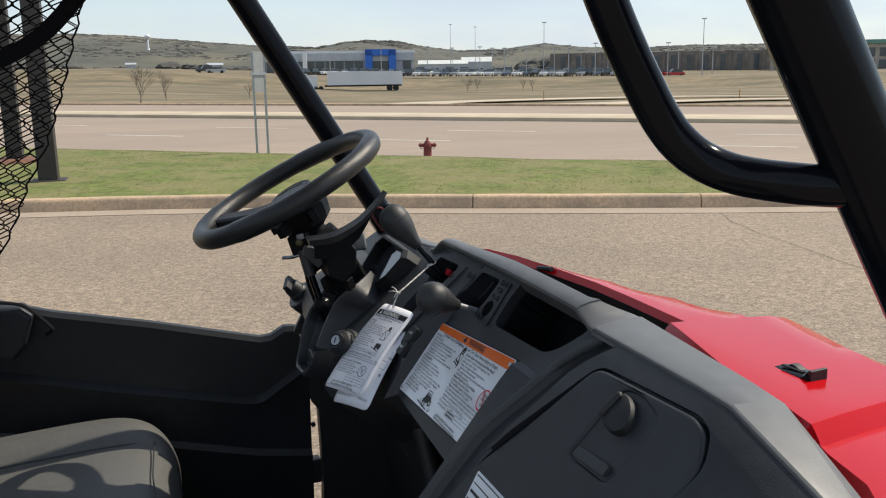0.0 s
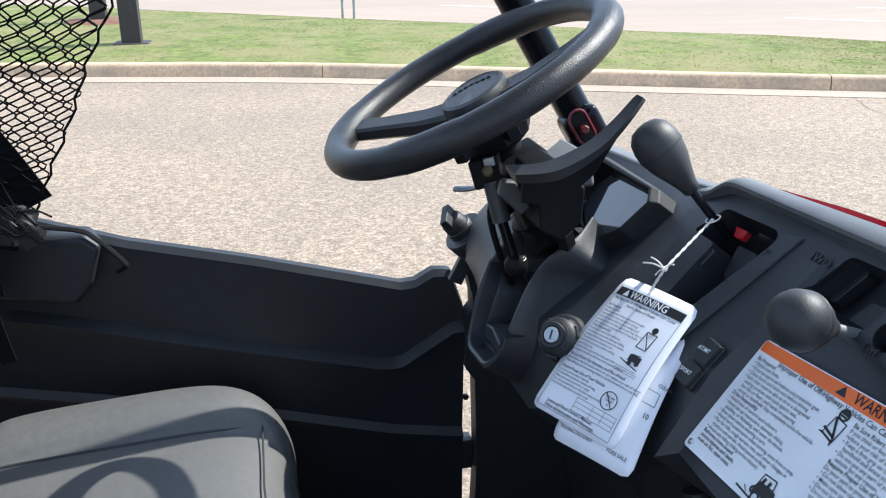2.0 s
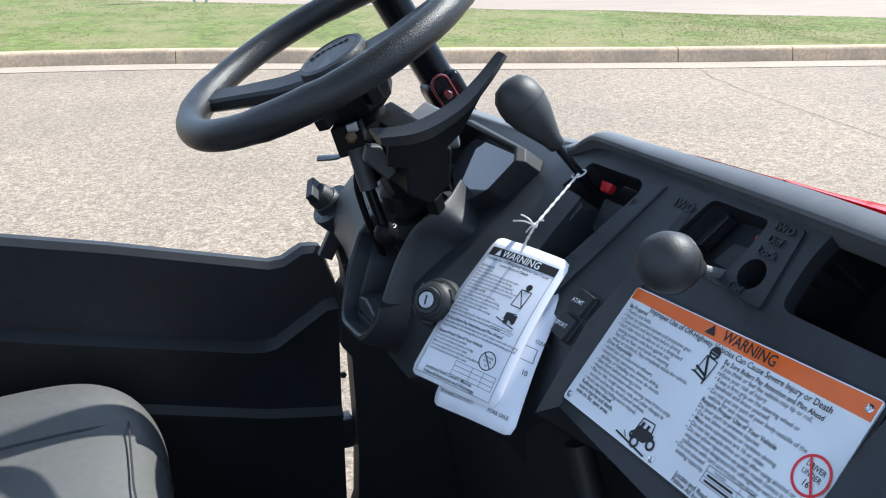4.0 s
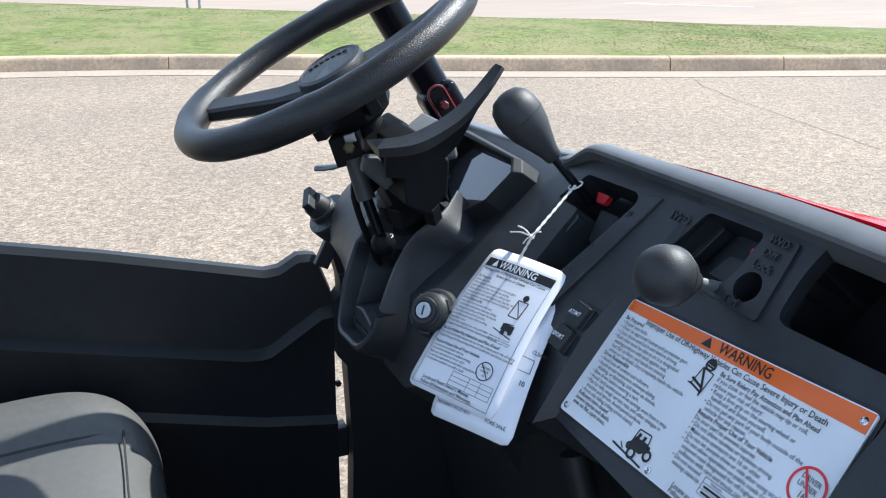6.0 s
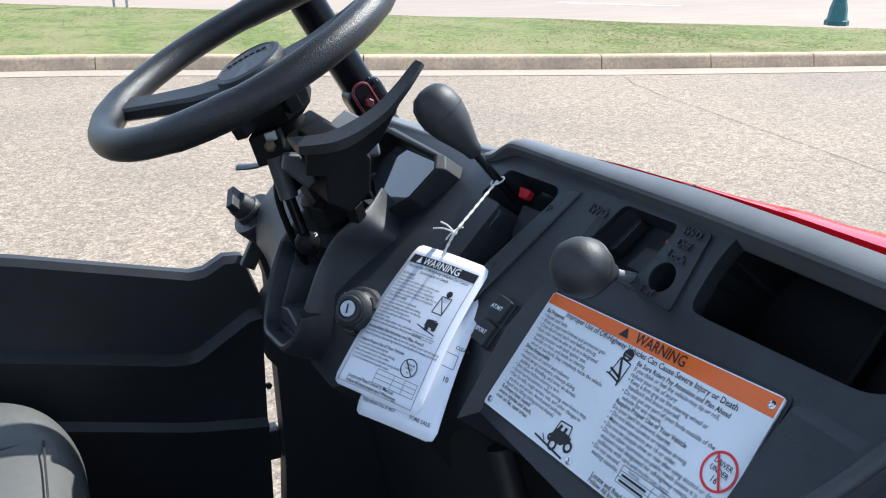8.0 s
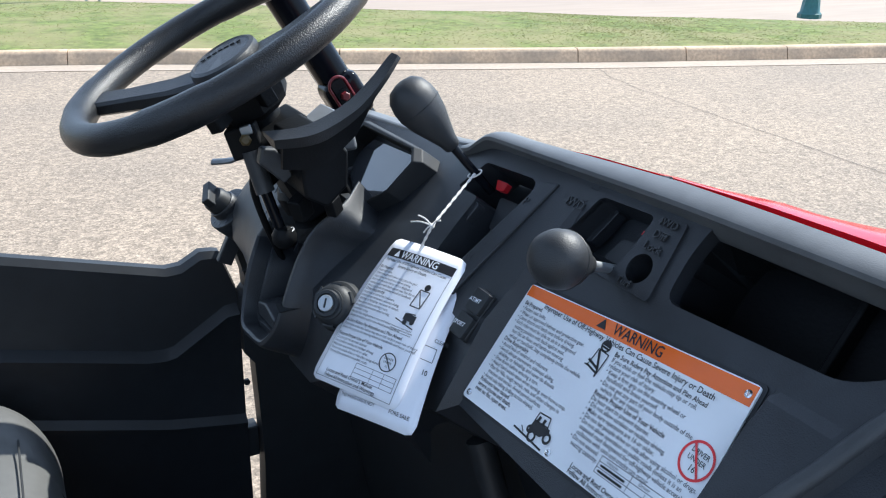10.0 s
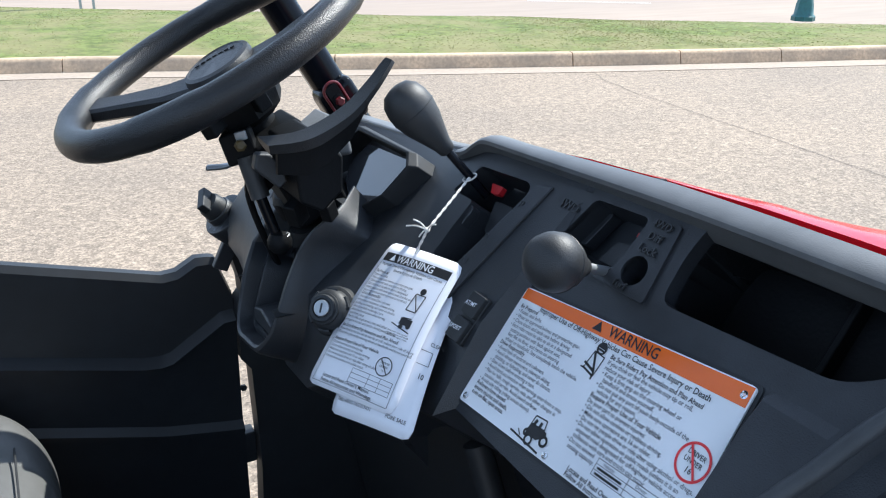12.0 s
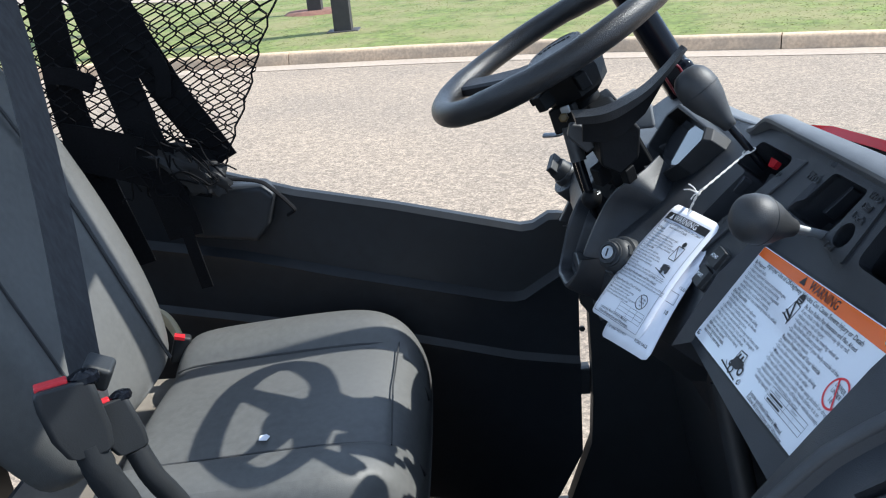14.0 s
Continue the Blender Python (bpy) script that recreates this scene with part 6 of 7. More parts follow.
for w, u, v in (("AT/MT", -0.0345, 0.0668), ("SPORT", -0.0362, 0.0425)):
    sw_words.append(text_mesh(w, 0.0055, PANEL, 0.0259, 0.016, 0.0, lambda x, y, u=u, v=v: (u + x, v + y + 0.12 * x)))
for sw, me in zip([o for o in utv.children if o.name.startswith("rocker_switch")], sw_words):
    part_mesh("switch_print", me, M_WHITE, sw, "white lettering", smooth=False)
part("ignition_print", joined([text_mesh(w, 0.009, KM @ Matrix.Rotation(radians(-90), 4, "Z"), 0.0068, 0.0, 0.0, lambda x, y, dx=dx, dy=dy: (x + dx, y + dy)) for w, dx, dy in (("0", -0.016, 0.0265), ("I", 0.004, 0.0285))]), M_GREYINK, ign, smooth=False, kind="stuff")

# small decal under the glove box
DECAL = Matrix.Translation((0.3610, 0.0205, 0.0)) @ Matrix.Rotation(radians(2.5), 4, "Z")
dec = part("decal", panel_prism([(0, 0), (0.080, 0), (0.094, -0.052), (0.0125, -0.052)], 0.0337, 0.0012, 0.002, LID @ DECAL), M_WHITE, utv, "white sticker with grey lines")
bm = bmesh.new()
for k, w in enumerate((0.0012, 0.0012, 0.0030, 0.0022, 0.0022, 0.0022)):
    y = -0.0035 - 0.0085 * k
    x = 0.003 - 0.25 * y
    flat_line((x, y), (x + (0.075 if k < 2 else 0.060), y), w, LID @ DECAL, 0.0342, bm)
part("decal_print", bm, M_INK, dec, smooth=False, kind="stuff")


# ---- hang tags ----
def card_map(tl, tr, br, bl, w, h):
    """Maps card metres (x across, y down negative, lift) onto a slightly curled card hung by four corners."""
    tl, tr, br, bl = Vector(tl), Vector(tr), Vector(br), Vector(bl)
    n = (bl - tl).cross(tr - tl).normalized()

    def at(x, y, z=0.0):
        s, t = x / w * 1.03 - 0.015, -y / h * 1.02 - 0.008
        p = tl.lerp(tr, s).lerp(bl.lerp(br, s), t)
        return p + n * (z + 0.005 * math.sin(min(max(t, 0), 1) * math.pi) - 0.004 * (2 * s - 0.9) ** 2)
    return at


def card(name, m, w, h, label, dz=0.0):
    bm = bmesh.new()
    nx, ny = 12, 16
    g = [[bm.verts.new((w * i / nx, -h * j / ny, 0)) for i in range(nx + 1)] for j in range(ny + 1)]
    for j in range(ny):
        for i in range(nx):
            bm.faces.new((g[j][i], g[j][i + 1], g[j + 1][i + 1], g[j + 1][i]))
    r = 0.009
    for v in bm.verts:
        cx, cy = min(max(v.co.x, r), w - r), max(min(v.co.y, -r), -h + r)
        d = Vector((v.co.x - cx, v.co.y - cy, 0))
        if d.length > r:
            v.co = Vector((cx, cy, 0)) + d.normalized() * r
    for v in bm.verts:
        v.co = m(v.co.x, v.co.y, dz)
    ob = part(name, bm, M_PAPER, None, label)
    so = ob.modifiers.new("card", "SOLIDIFY")
    so.thickness, so.offset = 0.0006, -1
    return ob


TW, TH = 0.112, 0.158
TAG = card_map((0.3103, 1.3295, 1.2785), (0.3290, 1.2155, 1.2916), (0.2322, 1.1665, 1.1886), (0.2029, 1.2957, 1.1648), TW, TH)
TAG2 = card_map((0.3153, 1.3139, 1.2732), (0.3302, 1.2079, 1.2832), (0.2343, 1.1355, 1.1806), (0.2064, 1.2446, 1.1573), 0.108, 0.176)
tag = tagged(card("hang_tag", TAG, TW, TH, "white safety hang tag with black heading tied to the lever"), category="tag")
tag2 = tagged(card("hang_tag", TAG2, 0.108, 0.176, "white delivery hang tag behind the safety tag"), category="tag")


def tag_words(words, x, y, size, bold=0.0, align="LEFT", m=TAG, dz=0.0):
    cu = text_mesh(words, size, Matrix.Identity(4), 0.0, bold, 0.0, lambda a, b: (x + a * 0.92, y + b), align)
    for v in cu.vertices:
        v.co = m(v.co.x, v.co.y, 0.0005 + dz)
    return cu


def tag_bar(x0, y0, x1, y1, bm, m=TAG, dz=0.0, n=8):
    prev = None
    for k in range(n + 1):
        x = x0 + (x1 - x0) * k / n
        cur = [bm.verts.new(m(x, y, 0.0004 + dz)) for y in (y0, y1)]
        if prev:
            bm.faces.new((prev[0], prev[1], cur[1], cur[0]))
        prev = cur


bm = bmesh.new()
tag_bar(0.006, -0.0112, 0.104, -0.0208, bm)
tag_bar(0.006, -0.1532, 0.104, -0.1536, bm)
for x in (0.006, 0.1036):
    for k in range(10):
        tag_bar(x, -0.0208 - 0.01326 * k, x + 0.0004, -0.03406 - 0.01326 * k, bm, n=1)
for k in range(4):
    tag_bar(0.052, -0.1305 - 0.0045 * k, 0.101, -0.1309 - 0.0045 * k, bm)
for x in (0.052, 0.074, 0.087, 0.1006):
    tag_bar(x, -0.1305, x + 0.0004, -0.1440, bm, n=1)
part("tag_ruling", bm, M_INK, tag, smooth=False, kind="stuff")


def tag_line_words(words, x0, x1, y, size, bold=0.0, dz=0.0, m=TAG):
    """One printed line on a tag, set from x0 to x1."""
    me = text_mesh(words, size, Matrix.Identity(4), 0.0, bold)
    wide = max(v.co.x for v in me.vertices)
    for v in me.vertices:
        v.co = m(x0 + v.co.x * (x1 - x0) / wide, y + v.co.y, 0.0005 + dz)
    return me


part("tag_heading", joined([tag_line_words("WARNING", 0.0285, 0.083, -0.0197, 0.0112, 0.010, 0.0002)]), M_WHITE, tag, "white heading", smooth=False)
bm = bmesh.new()
bm.faces.new([bm.verts.new(TAG(x, y, 0.0008)) for x, y in ((0.0175, -0.0196), (0.0265, -0.0196), (0.022, -0.0122))])
part("tag_triangle", bm, M_WHITE, tag, smooth=False)
hd = [tag_line_words("Improper Use of Off-Highway Vehicles Can Cause", 0.010, 0.099, -0.0255, 0.0046, 0.008), tag_line_words("Severe Injury or Death", 0.034, 0.076, -0.0300, 0.0046, 0.008),
      tag_words("Be Prepared", 0.009, -0.0345, 0.0046, 0.01), tag_words("Drive Responsibly", 0.009, -0.0605, 0.0046, 0.01), tag_words("Be Sure Riders Pay Attention and Plan Ahead", 0.009, -0.0960, 0.0047, 0.01), tag_words("Require Proper Use of Your Vehicle", 0.009, -0.1105, 0.0047, 0.01),
      tag_words("Locate and Read Owner's Manual.", 0.018, -0.1475, 0.0050, 0.01), tag_words("Follow All Instruction and Warnings.", 0.018, -0.1522, 0.0050, 0.01)]
bd = []
for y0, lines, w in ((-0.0382, ["Fasten seat belts.", "Wear an approved helmet and protective gear.", "Close doors and latch nets before driving.", "Each rider must be able to sit in a designated", "seating position with back against seat, feet flat on", "floor, and hands on steering wheel or handhold."], 0.0037),
                     (-0.0642, ["Avoid loss of control and rollovers.", "Avoid abrupt maneuvers, sideways sliding,", "skidding, or fishtailing, and never do donuts.", "Slow down before entering a turn.", "Avoid hard acceleration when turning,", "even from a stop.", "Plan for hills, rough terrain, ruts, and other", "changes in traction and terrain. Avoid paved surfaces."], 0.0037),
                     (-0.0998, ["If you think or feel the vehicle may tip or roll, reduce your risk of injury:", "Keep a firm grip on the steering wheel or handholds and brace yourself."], 0.0037),
                     (-0.1142, ["Do your part to prevent injuries:", "Do not allow careless or reckless driving.", "Make sure operators are 16 or older.", "Do not let people drive or ride after using alcohol", "Do not allow operation on public roads"], 0.0037)):
    for k, line in enumerate(lines):
        bd.append(tag_words(line, 0.009, y0 - 0.0037 * k, w, 0.006))
hd += [tag_line_words(w, x0, x1, y, 0.0030, 0.006) for w, x0, x1, y in (("DRIVER", 0.0797, 0.0903, -0.1172), ("UNDER", 0.0803, 0.0897, -0.1207), ("16", 0.0835, 0.0865, -0.1245))]
hd += [tag_line_words(w, 0.070, x1, -0.0862 - 0.0022 * k, 0.0023, 0.004) for k, (w, x1) in enumerate((("Rollovers have caused", 0.094), ("severe injuries and death,", 0.097), ("even on flat, open areas.", 0.096)))]
part("tag_print", joined(hd), M_INK, tag, smooth=False, kind="stuff")
part("tag_small_print", joined(bd), M_GREYINK, tag, smooth=False, kind="stuff")
bm = bmesh.new()


def tag_line(p, q, w, m=TAG):
    p, q = Vector(p), Vector(q)
    d = (q - p).normalized()
    n = Vector((-d.y, d.x)) * w / 2
    bm.faces.new([bm.verts.new(m(a.x, a.y, 0.0006)) for a in (p + n, p - n, q - n, q + n)])


for p, q in (((0.078, -0.062), (0.080, -0.044)), ((0.078, -0.062), (0.090, -0.062)), ((0.090, -0.062), (0.092, -0.044)), ((0.080, -0.044), (0.092, -0.044)), ((0.080, -0.045), (0.090, -0.061)), ((0.070, -0.078), (0.094, -0.083)), ((0.080, -0.070), (0.090, -0.069)), ((0.080, -0.070), (0.081, -0.078))):
    tag_line(p, q, 0.0011)
for c, r in (((0.0865, -0.040), 0.0035), ((0.082, -0.079), 0.0026), ((0.090, -0.077), 0.0026)):
    bm.faces.new([bm.verts.new(TAG(c[0] + r * math.cos(2 * math.pi * k / 16), c[1] + r * math.sin(2 * math.pi * k / 16), 0.0007)) for k in range(16)])
for x0, y0, x1, y1 in ((0.078, -0.070, 0.092, -0.077),):
    tag_bar(x0, y0, x1, y1, bm, n=2)
prev = None
for k in range(33):
    a = 2 * math.pi * k / 32
    cur = [bm.verts.new(TAG(0.085 + r * math.cos(a), -0.1195 + r * math.sin(a), 0.0007)) for r in (0.0092, 0.0082)]
    if prev:
        bm.faces.new((prev[0], prev[1], cur[1], cur[0]))
    prev = cur
tag_line((0.079, -0.113), (0.091, -0.126), 0.0010)
part("tag_artwork", bm, M_INK, tag, smooth=False, kind="stuff")
w2 = [tag_words("CLEAN", 0.098, -0.084, 0.0055, 0.004, m=TAG2), tag_words("10", 0.096, -0.118, 0.0075, 0.012, m=TAG2), tag_words("FORE SALE", 0.075, -0.163, 0.0055, 0.004, m=TAG2), tag_words("THIS HANG-TAG IS NOT", 0.006, -0.163, 0.0050, 0.004, m=TAG2)]
part("tag_print", joined(w2), M_INK, tag2, smooth=False, kind="stuff")
bm = bmesh.new()
for a, b in (((0.090, -0.090), (0.104, -0.090)), ((0.104, -0.090), (0.104, -0.104)), ((0.104, -0.104), (0.090, -0.104))):
    tag_line(a, b, 0.0006, TAG2)
part("tag_box", bm, M_INK, tag2, smooth=False, kind="stuff")
# the string, from the lever to the eyelets
M_STRING = material("white_string", (0.75, 0.72, 0.68), 0.8, grain=0.2, scale=400, bump=0.4, bump_scale=900)
hole = TAG(0.050, -0.006, 0.002)
knot = Vector((0.322, 1.268, 1.309))
lo = Vector((0.388, 1.304, 1.343))
line = [hole.lerp(knot, k / 10) for k in range(10)] + [knot.lerp(lo, k / 24) for k in range(25)]
string = tagged(part("tag_string", tube_bm([p + Vector((0.0009 * math.sin(k * 1.1), 0.0009 * math.cos(k * 1.1), 0)) for k, p in enumerate(line)], 0.0008, 8), M_STRING), "twisted white string knotted round the lever", "string")
part("strand", tube_bm([p - Vector((0.0009 * math.sin(k * 1.1), 0.0009 * math.cos(k * 1.1), 0)) for k, p in enumerate(line)], 0.0008, 8), M_STRING, string)
part("knot", lathe_bm([(0.0001, -0.003), (0.0022, -0.002), (0.0028, 0), (0.0022, 0.002), (0.0001, 0.003)], turned(knot, lo - knot), 10), M_STRING, string)
part("loop", tube_bm([lo + Vector((0.007 * math.cos(a), 0.006 * math.sin(a), 0.003 * math.cos(a))) for a in (2 * math.pi * k / 20 for k in range(20))], 0.0009, 6, True), M_STRING, string)
for d in ((-0.006, 0.018, 0.006), (-0.008, 0.030, -0.004), (0.004, -0.010, 0.008), (-0.006, 0.006, -0.008)):
    part("loose_end", tube_bm(smooth_path([knot, knot + Vector(d) * 0.5 + Vector((0, 0, 0.002)), knot + Vector(d)], 4), 0.0008, 6), M_STRING, string)


# ---- lawn grass ----
def lawn_at(i, f, v):
    a, b = lawn_point(lawn_rows[i], v), lawn_point(lawn_rows[i + 1], v)
    return a.lerp(b, f)


rng = random.Random(5)
verts, faces = [], []
rows_near = [i for i, r in enumerate(lawn_rows[:-1]) if -9 < r[0].x < 19]
while len(faces) < 42000:
    i = rng.choice(rows_near)
    v = rng.random() ** 0.9 * 1.35 + 0.01
    p = lawn_at(i, rng.random(), v)
    thin = noise.noise((p.x * 0.55, p.y * 0.55, 4))
    if thin < -0.25 and rng.random() < 0.55:
        continue
    h = rng.uniform(0.003, 0.008) * (1.25 if thin > 0.2 else 1.0)
    a = rng.uniform(0, math.pi)
    w = rng.uniform(0.006, 0.012)
    lean = Vector((rng.uniform(-0.035, 0.035), rng.uniform(-0.035, 0.035), 0))
    d = Vector((math.cos(a) * w, math.sin(a) * w, 0))
    k = len(verts)
    verts += [p - d, p + d, p + lean + Vector((0, 0, h))]
    faces.append((k, k + 1, k + 2))
me = bpy.data.meshes.new("lawn_grass")
me.from_pydata([tuple(v) for v in verts], [], faces)
tagged(part_mesh("lawn_grass", me, M_GRASS, smooth=False), "short green and yellowed spring grass", "grass", kind="stuff")
# seam and cracks in the asphalt
M_CRACK = material("crack_filler", (0.08, 0.07, 0.06), 0.9, grain=0.2, scale=30)


def ground_streak(name, pts, width, mat, label, z=0.004, jag=0.03):
    line = smooth_path([(x, y, 0) for x, y in pts], 10)
    a, b = [], []
    for k, p in enumerate(line):
        d = (line[min(k + 1, len(line) - 1)] - line[max(k - 1, 0)]).normalized()
        n = Vector((-d.y, d.x, 0))
        o = jag * noise.noise((p.x * 3, p.y * 3, 9))
        w = width * (0.6 + 0.8 * abs(noise.noise((p.x * 2, p.y * 2, 2))))
        a.append(p + n * (o + w / 2))
        b.append(p + n * (o - w / 2))
    return tagged(part(name, strip_bm(a, b, z, z, 1), mat), label, "pavement crack", kind="structure")


ground_streak("pavement_crack", [(5.95, 8.42), (5.62, 7.4), (5.37, 5.7), (5.14, 4.1), (4.9, 2.2)], 0.007, M_CRACK, "thin dark crack in the asphalt")
# lane dashes
M_LINE = material("road_paint", (0.62, 0.6, 0.56), 0.8, grain=0.15, scale=4)
lanes = tagged(new("lane_marking"), "white dashed lane lines on the concrete road", "lane marking", kind="structure")
for n0 in (3.9, 7.9):
    for k in range(-3, 8):
        s0 = 6.1 + (-0.2 if n0 < 5 else 1.2) + 9.0 * k
        ss = [s0, s0 + 1.5, s0 + 3]
        part("dash", strip_bm([road_at(s, n0) for s in ss], [road_at(s, n0 + 0.12) for s in ss], ROAD_Z + 0.005, ROAD_Z + 0.005, 1), M_LINE, lanes)
# far paths and a side road crossing the field
M_PATH = material("pale_path", (0.48, 0.41, 0.31), 0.95, grain=0.1, scale=0.5, stain=(0.4, 0.33, 0.24), stain_scale=0.1)


def land_strip(name, pts, width, mat, label, cat):
    line = smooth_path([(x, y, 0) for x, y in pts], 10)
    bm = bmesh.new()
    prev = None
    for k, p in enumerate(line):
        d = (line[min(k + 1, len(line) - 1)] - line[max(k - 1, 0)]).normalized()
        n = Vector((-d.y, d.x, 0)) * width / 2
        cur = [bm.verts.new((q.x, q.y, land_height(q.x, q.y) + 0.15)) for q in (p + n, p, p - n)]
        if prev:
            bm.faces.new((prev[0], prev[1], cur[1], cur[0]))
            bm.faces.new((prev[1], prev[2], cur[2], cur[1]))
        prev = cur
    return tagged(part(name, bm, mat), label, cat, kind="structure")


land_strip("path", [(10, 53), (20, 62), (34, 68), (58, 71), (95, 72)], 5.0, M_PATH, "pale concrete path through the dry grass", "path")
land_strip("path", [(13, 51), (24, 51.5), (45, 56), (80, 57)], 3.5, M_PATH, "pale concrete path beside the road", "path")
land_strip("path", [(22, 43), (40, 45), (75, 44)], 4.0, M_ROAD, "tan side road joining the carriageway", "road")

# ---- street things ----
M_HYDRANT = material("hydrant_red", (0.24, 0.035, 0.035), 0.6, grain=0.25, scale=20, stain=(0.16, 0.04, 0.035), stain_scale=8)
hp = Vector((4.60, 15.62))
hyd = thing("fire_hydrant", (hp.x, hp.y, -0.1), "dark red fire hydrant behind the lawn edge", "fire hydrant")
H = Matrix.Translation((hp.x, hp.y, 0.0))
part("barrel", lathe_bm([(0.085, -0.3), (0.085, 0.03), (0.078, 0.04), (0.076, 0.22), (0.092, 0.225), (0.092, 0.245), (0.076, 0.25)], H, 20), M_HYDRANT, hyd)
part("bonnet", lathe_bm([(0.074, 0.25), (0.070, 0.29), (0.055, 0.33), (0.030, 0.36), (0.020, 0.37), (0.018, 0.41), (0.0001, 0.412)], H, 20), M_HYDRANT, hyd)
for a in (0, 180, 270):
    e = Vector((math.cos(radians(a - 17)), math.sin(radians(a - 17)), 0))
    noz = part("nozzle", lathe_bm([(0.034, 0), (0.034, 0.055), (0.042, 0.06), (0.042, 0.085), (0.018, 0.09), (0.016, 0.105), (0.0001, 0.105)], turned(Vector((hp.x, hp.y, 0.265)) + e * 0.065, e), 14), M_HYDRANT, hyd)
    part("cap_chain", tube_bm([Vector((hp.x, hp.y, 0.23)) + e * 0.13, Vector((hp.x, hp.y, 0.19)) + e * 0.12, Vector((hp.x, hp.y, 0.20)) + e * 0.085], 0.006, 6), M_HYDRANT, noz)

sp = thing("road_sign", (1.66, 16.9, 0.0), "back of a white road sign on two galvanised posts", "road sign")
for x, y in ((1.56, 16.82), (1.79, 17.0)):
    part("post", span_bm((x - 0.02, y - 0.02, -0.2), (x + 0.02, y + 0.02, 2.02)), M_STEEL, sp)
M_SIGNBACK = material("bare_sign_back", (0.34, 0.35, 0.36), 0.5, metal=0.3, grain=0.08, scale=10)
part("panel", box_bm(0.30, 0.006, 0.75, Matrix.Translation((1.66, 16.89, 1.66)) @ Matrix.Rotation(radians(38), 4, "Z")), M_SIGNBACK, sp, "unpainted sign back")
part("crossbar", box_bm(0.40, 0.02, 0.05, Matrix.Translation((1.67, 16.88, 1.62)) @ Matrix.Rotation(radians(38), 4, "Z")), M_STEEL, sp)

M_TEAL = material("teal_lamp_paint", (0.02, 0.10, 0.10), 0.45, grain=0.15, scale=20)
lp = thing("street_lamp", (13.95, 12.4, -0.2), "teal ornamental street lamp post on the lawn", "street lamp")
part("base", lathe_bm([(0.22, 0), (0.22, 0.08), (0.18, 0.12), (0.16, 0.30), (0.13, 0.42), (0.10, 0.55), (0.085, 0.60)], Matrix.Translation((13.95, 12.4, -0.2)), 8), M_TEAL, lp)
part("pole", lathe_bm([(0.075, 0.58), (0.07, 1.5), (0.055, 3.6), (0.05, 3.8)], Matrix.Translation((13.95, 12.4, -0.2)), 14), M_TEAL, lp)
part("lantern", lathe_bm([(0.06, 3.8), (0.17, 3.95), (0.2, 4.3), (0.12, 4.45), (0.02, 4.6)], Matrix.Translation((13.95, 12.4, -0.2)), 12), M_TEAL, lp)

M_BRONZE = material("dark_bronze_post", (0.028, 0.024, 0.022), 0.6, grain=0.2, scale=10, stain=(0.045, 0.038, 0.034), stain_scale=3)
M_BRICKRED = material("rusty_base", (0.16, 0.075, 0.05), 0.9, grain=0.3, scale=12)
pyl = thing("sign_pylon", (-2.1, 15.0, 0.1), "dark bronze twin post of a tall sign on the lawn", "sign post")
for (x, y), h, w in (((-1.70, 13.42), 6.5, 0.26), ((-2.62, 16.7), 6.5, 0.26)):
    secs = []
    for z, s in ((0.05, 1.0), (2.0, 0.96), (h, 0.82)):
        secs.append([(x + a * w / 2 * s, y + b * w / 2 * s, z) for a, b in ((-1, -1), (1, -1), (1, 1), (-1, 1))])
    part("post", loft_bm(secs), M_BRONZE, pyl, bevel=0.012)
    part("base_plate", span_bm((x - 0.24, y - 0.2, 0.04), (x + 0.24, y + 0.2, 0.19)), M_BRONZE, pyl, bevel=0.02)
part("footing", lathe_bm([(0.62, 0.0), (0.62, 0.14), (0.52, 0.20), (0.3, 0.21)], Matrix.Translation((-2.62, 16.7, 0.02)), 24), M_BRICKRED, pyl, "rusty red round footing")
part("sign_box", span_bm((-2.95, 13.0, 6.3), (-1.4, 17.2, 8.0)), M_BRONZE, pyl)

# ---- the far side of the road ----
def place(bearing, dist):
    a = radians(72.5 - bearing)
    return Vector((dist * math.cos(a), dist * math.sin(a)))


def lot_z(b):
    return 0.55 - 0.041 * (b + 2.35)


def facing(b, extra=0.0):
    return Matrix.Rotation(radians(72.5 - b - 90 + extra), 4, "Z")


# hills beyond the town
RIDGE = [(-40, 50), (-30, 62), (-23, 66), (-20, 63), (-16, 54), (-12, 45), (-8, 42), (-6.5, 49), (-5, 53), (-3, 51), (-1, 39), (1, 33), (4, 34), (6.5, 43), (9, 35), (12, 33), (16, 36), (20, 35), (24, 32), (30, 30), (40, 30)]
M_HILL = material("wooded_hill", (0.088, 0.088, 0.072), 1.0, grain=0.2, scale=0.02, stain=(0.19, 0.165, 0.10), stain_scale=0.006, stain_amount=0.45, spread=(0.5, 0.66))
M_WOODS = material("bare_woods", (0.078, 0.076, 0.070), 1.0, grain=0.1, scale=0.05, island=0.1)
bm = bmesh.new()
prev = None
for k in range(0, 321):
    b = -40 + 0.25 * k
    top = along(b, RIDGE) / 1558 * 1700
    cur = []
    for d, f in ((1150, 0.0), (1250, 0.25), (1400, 0.6), (1550, 0.85), (1700, 0.985), (1850, 0.9)):
        p = place(b, d)
        cur.append(bm.verts.new((p.x, p.y, 2 + (top * d / 1700) * f + 2.0 * noise.noise((p.x * 0.01, p.y * 0.01, 3)))))
    if prev:
        for j in range(5):
            bm.faces.new((prev[j], cur[j], cur[j + 1], prev[j + 1]))
    prev = cur
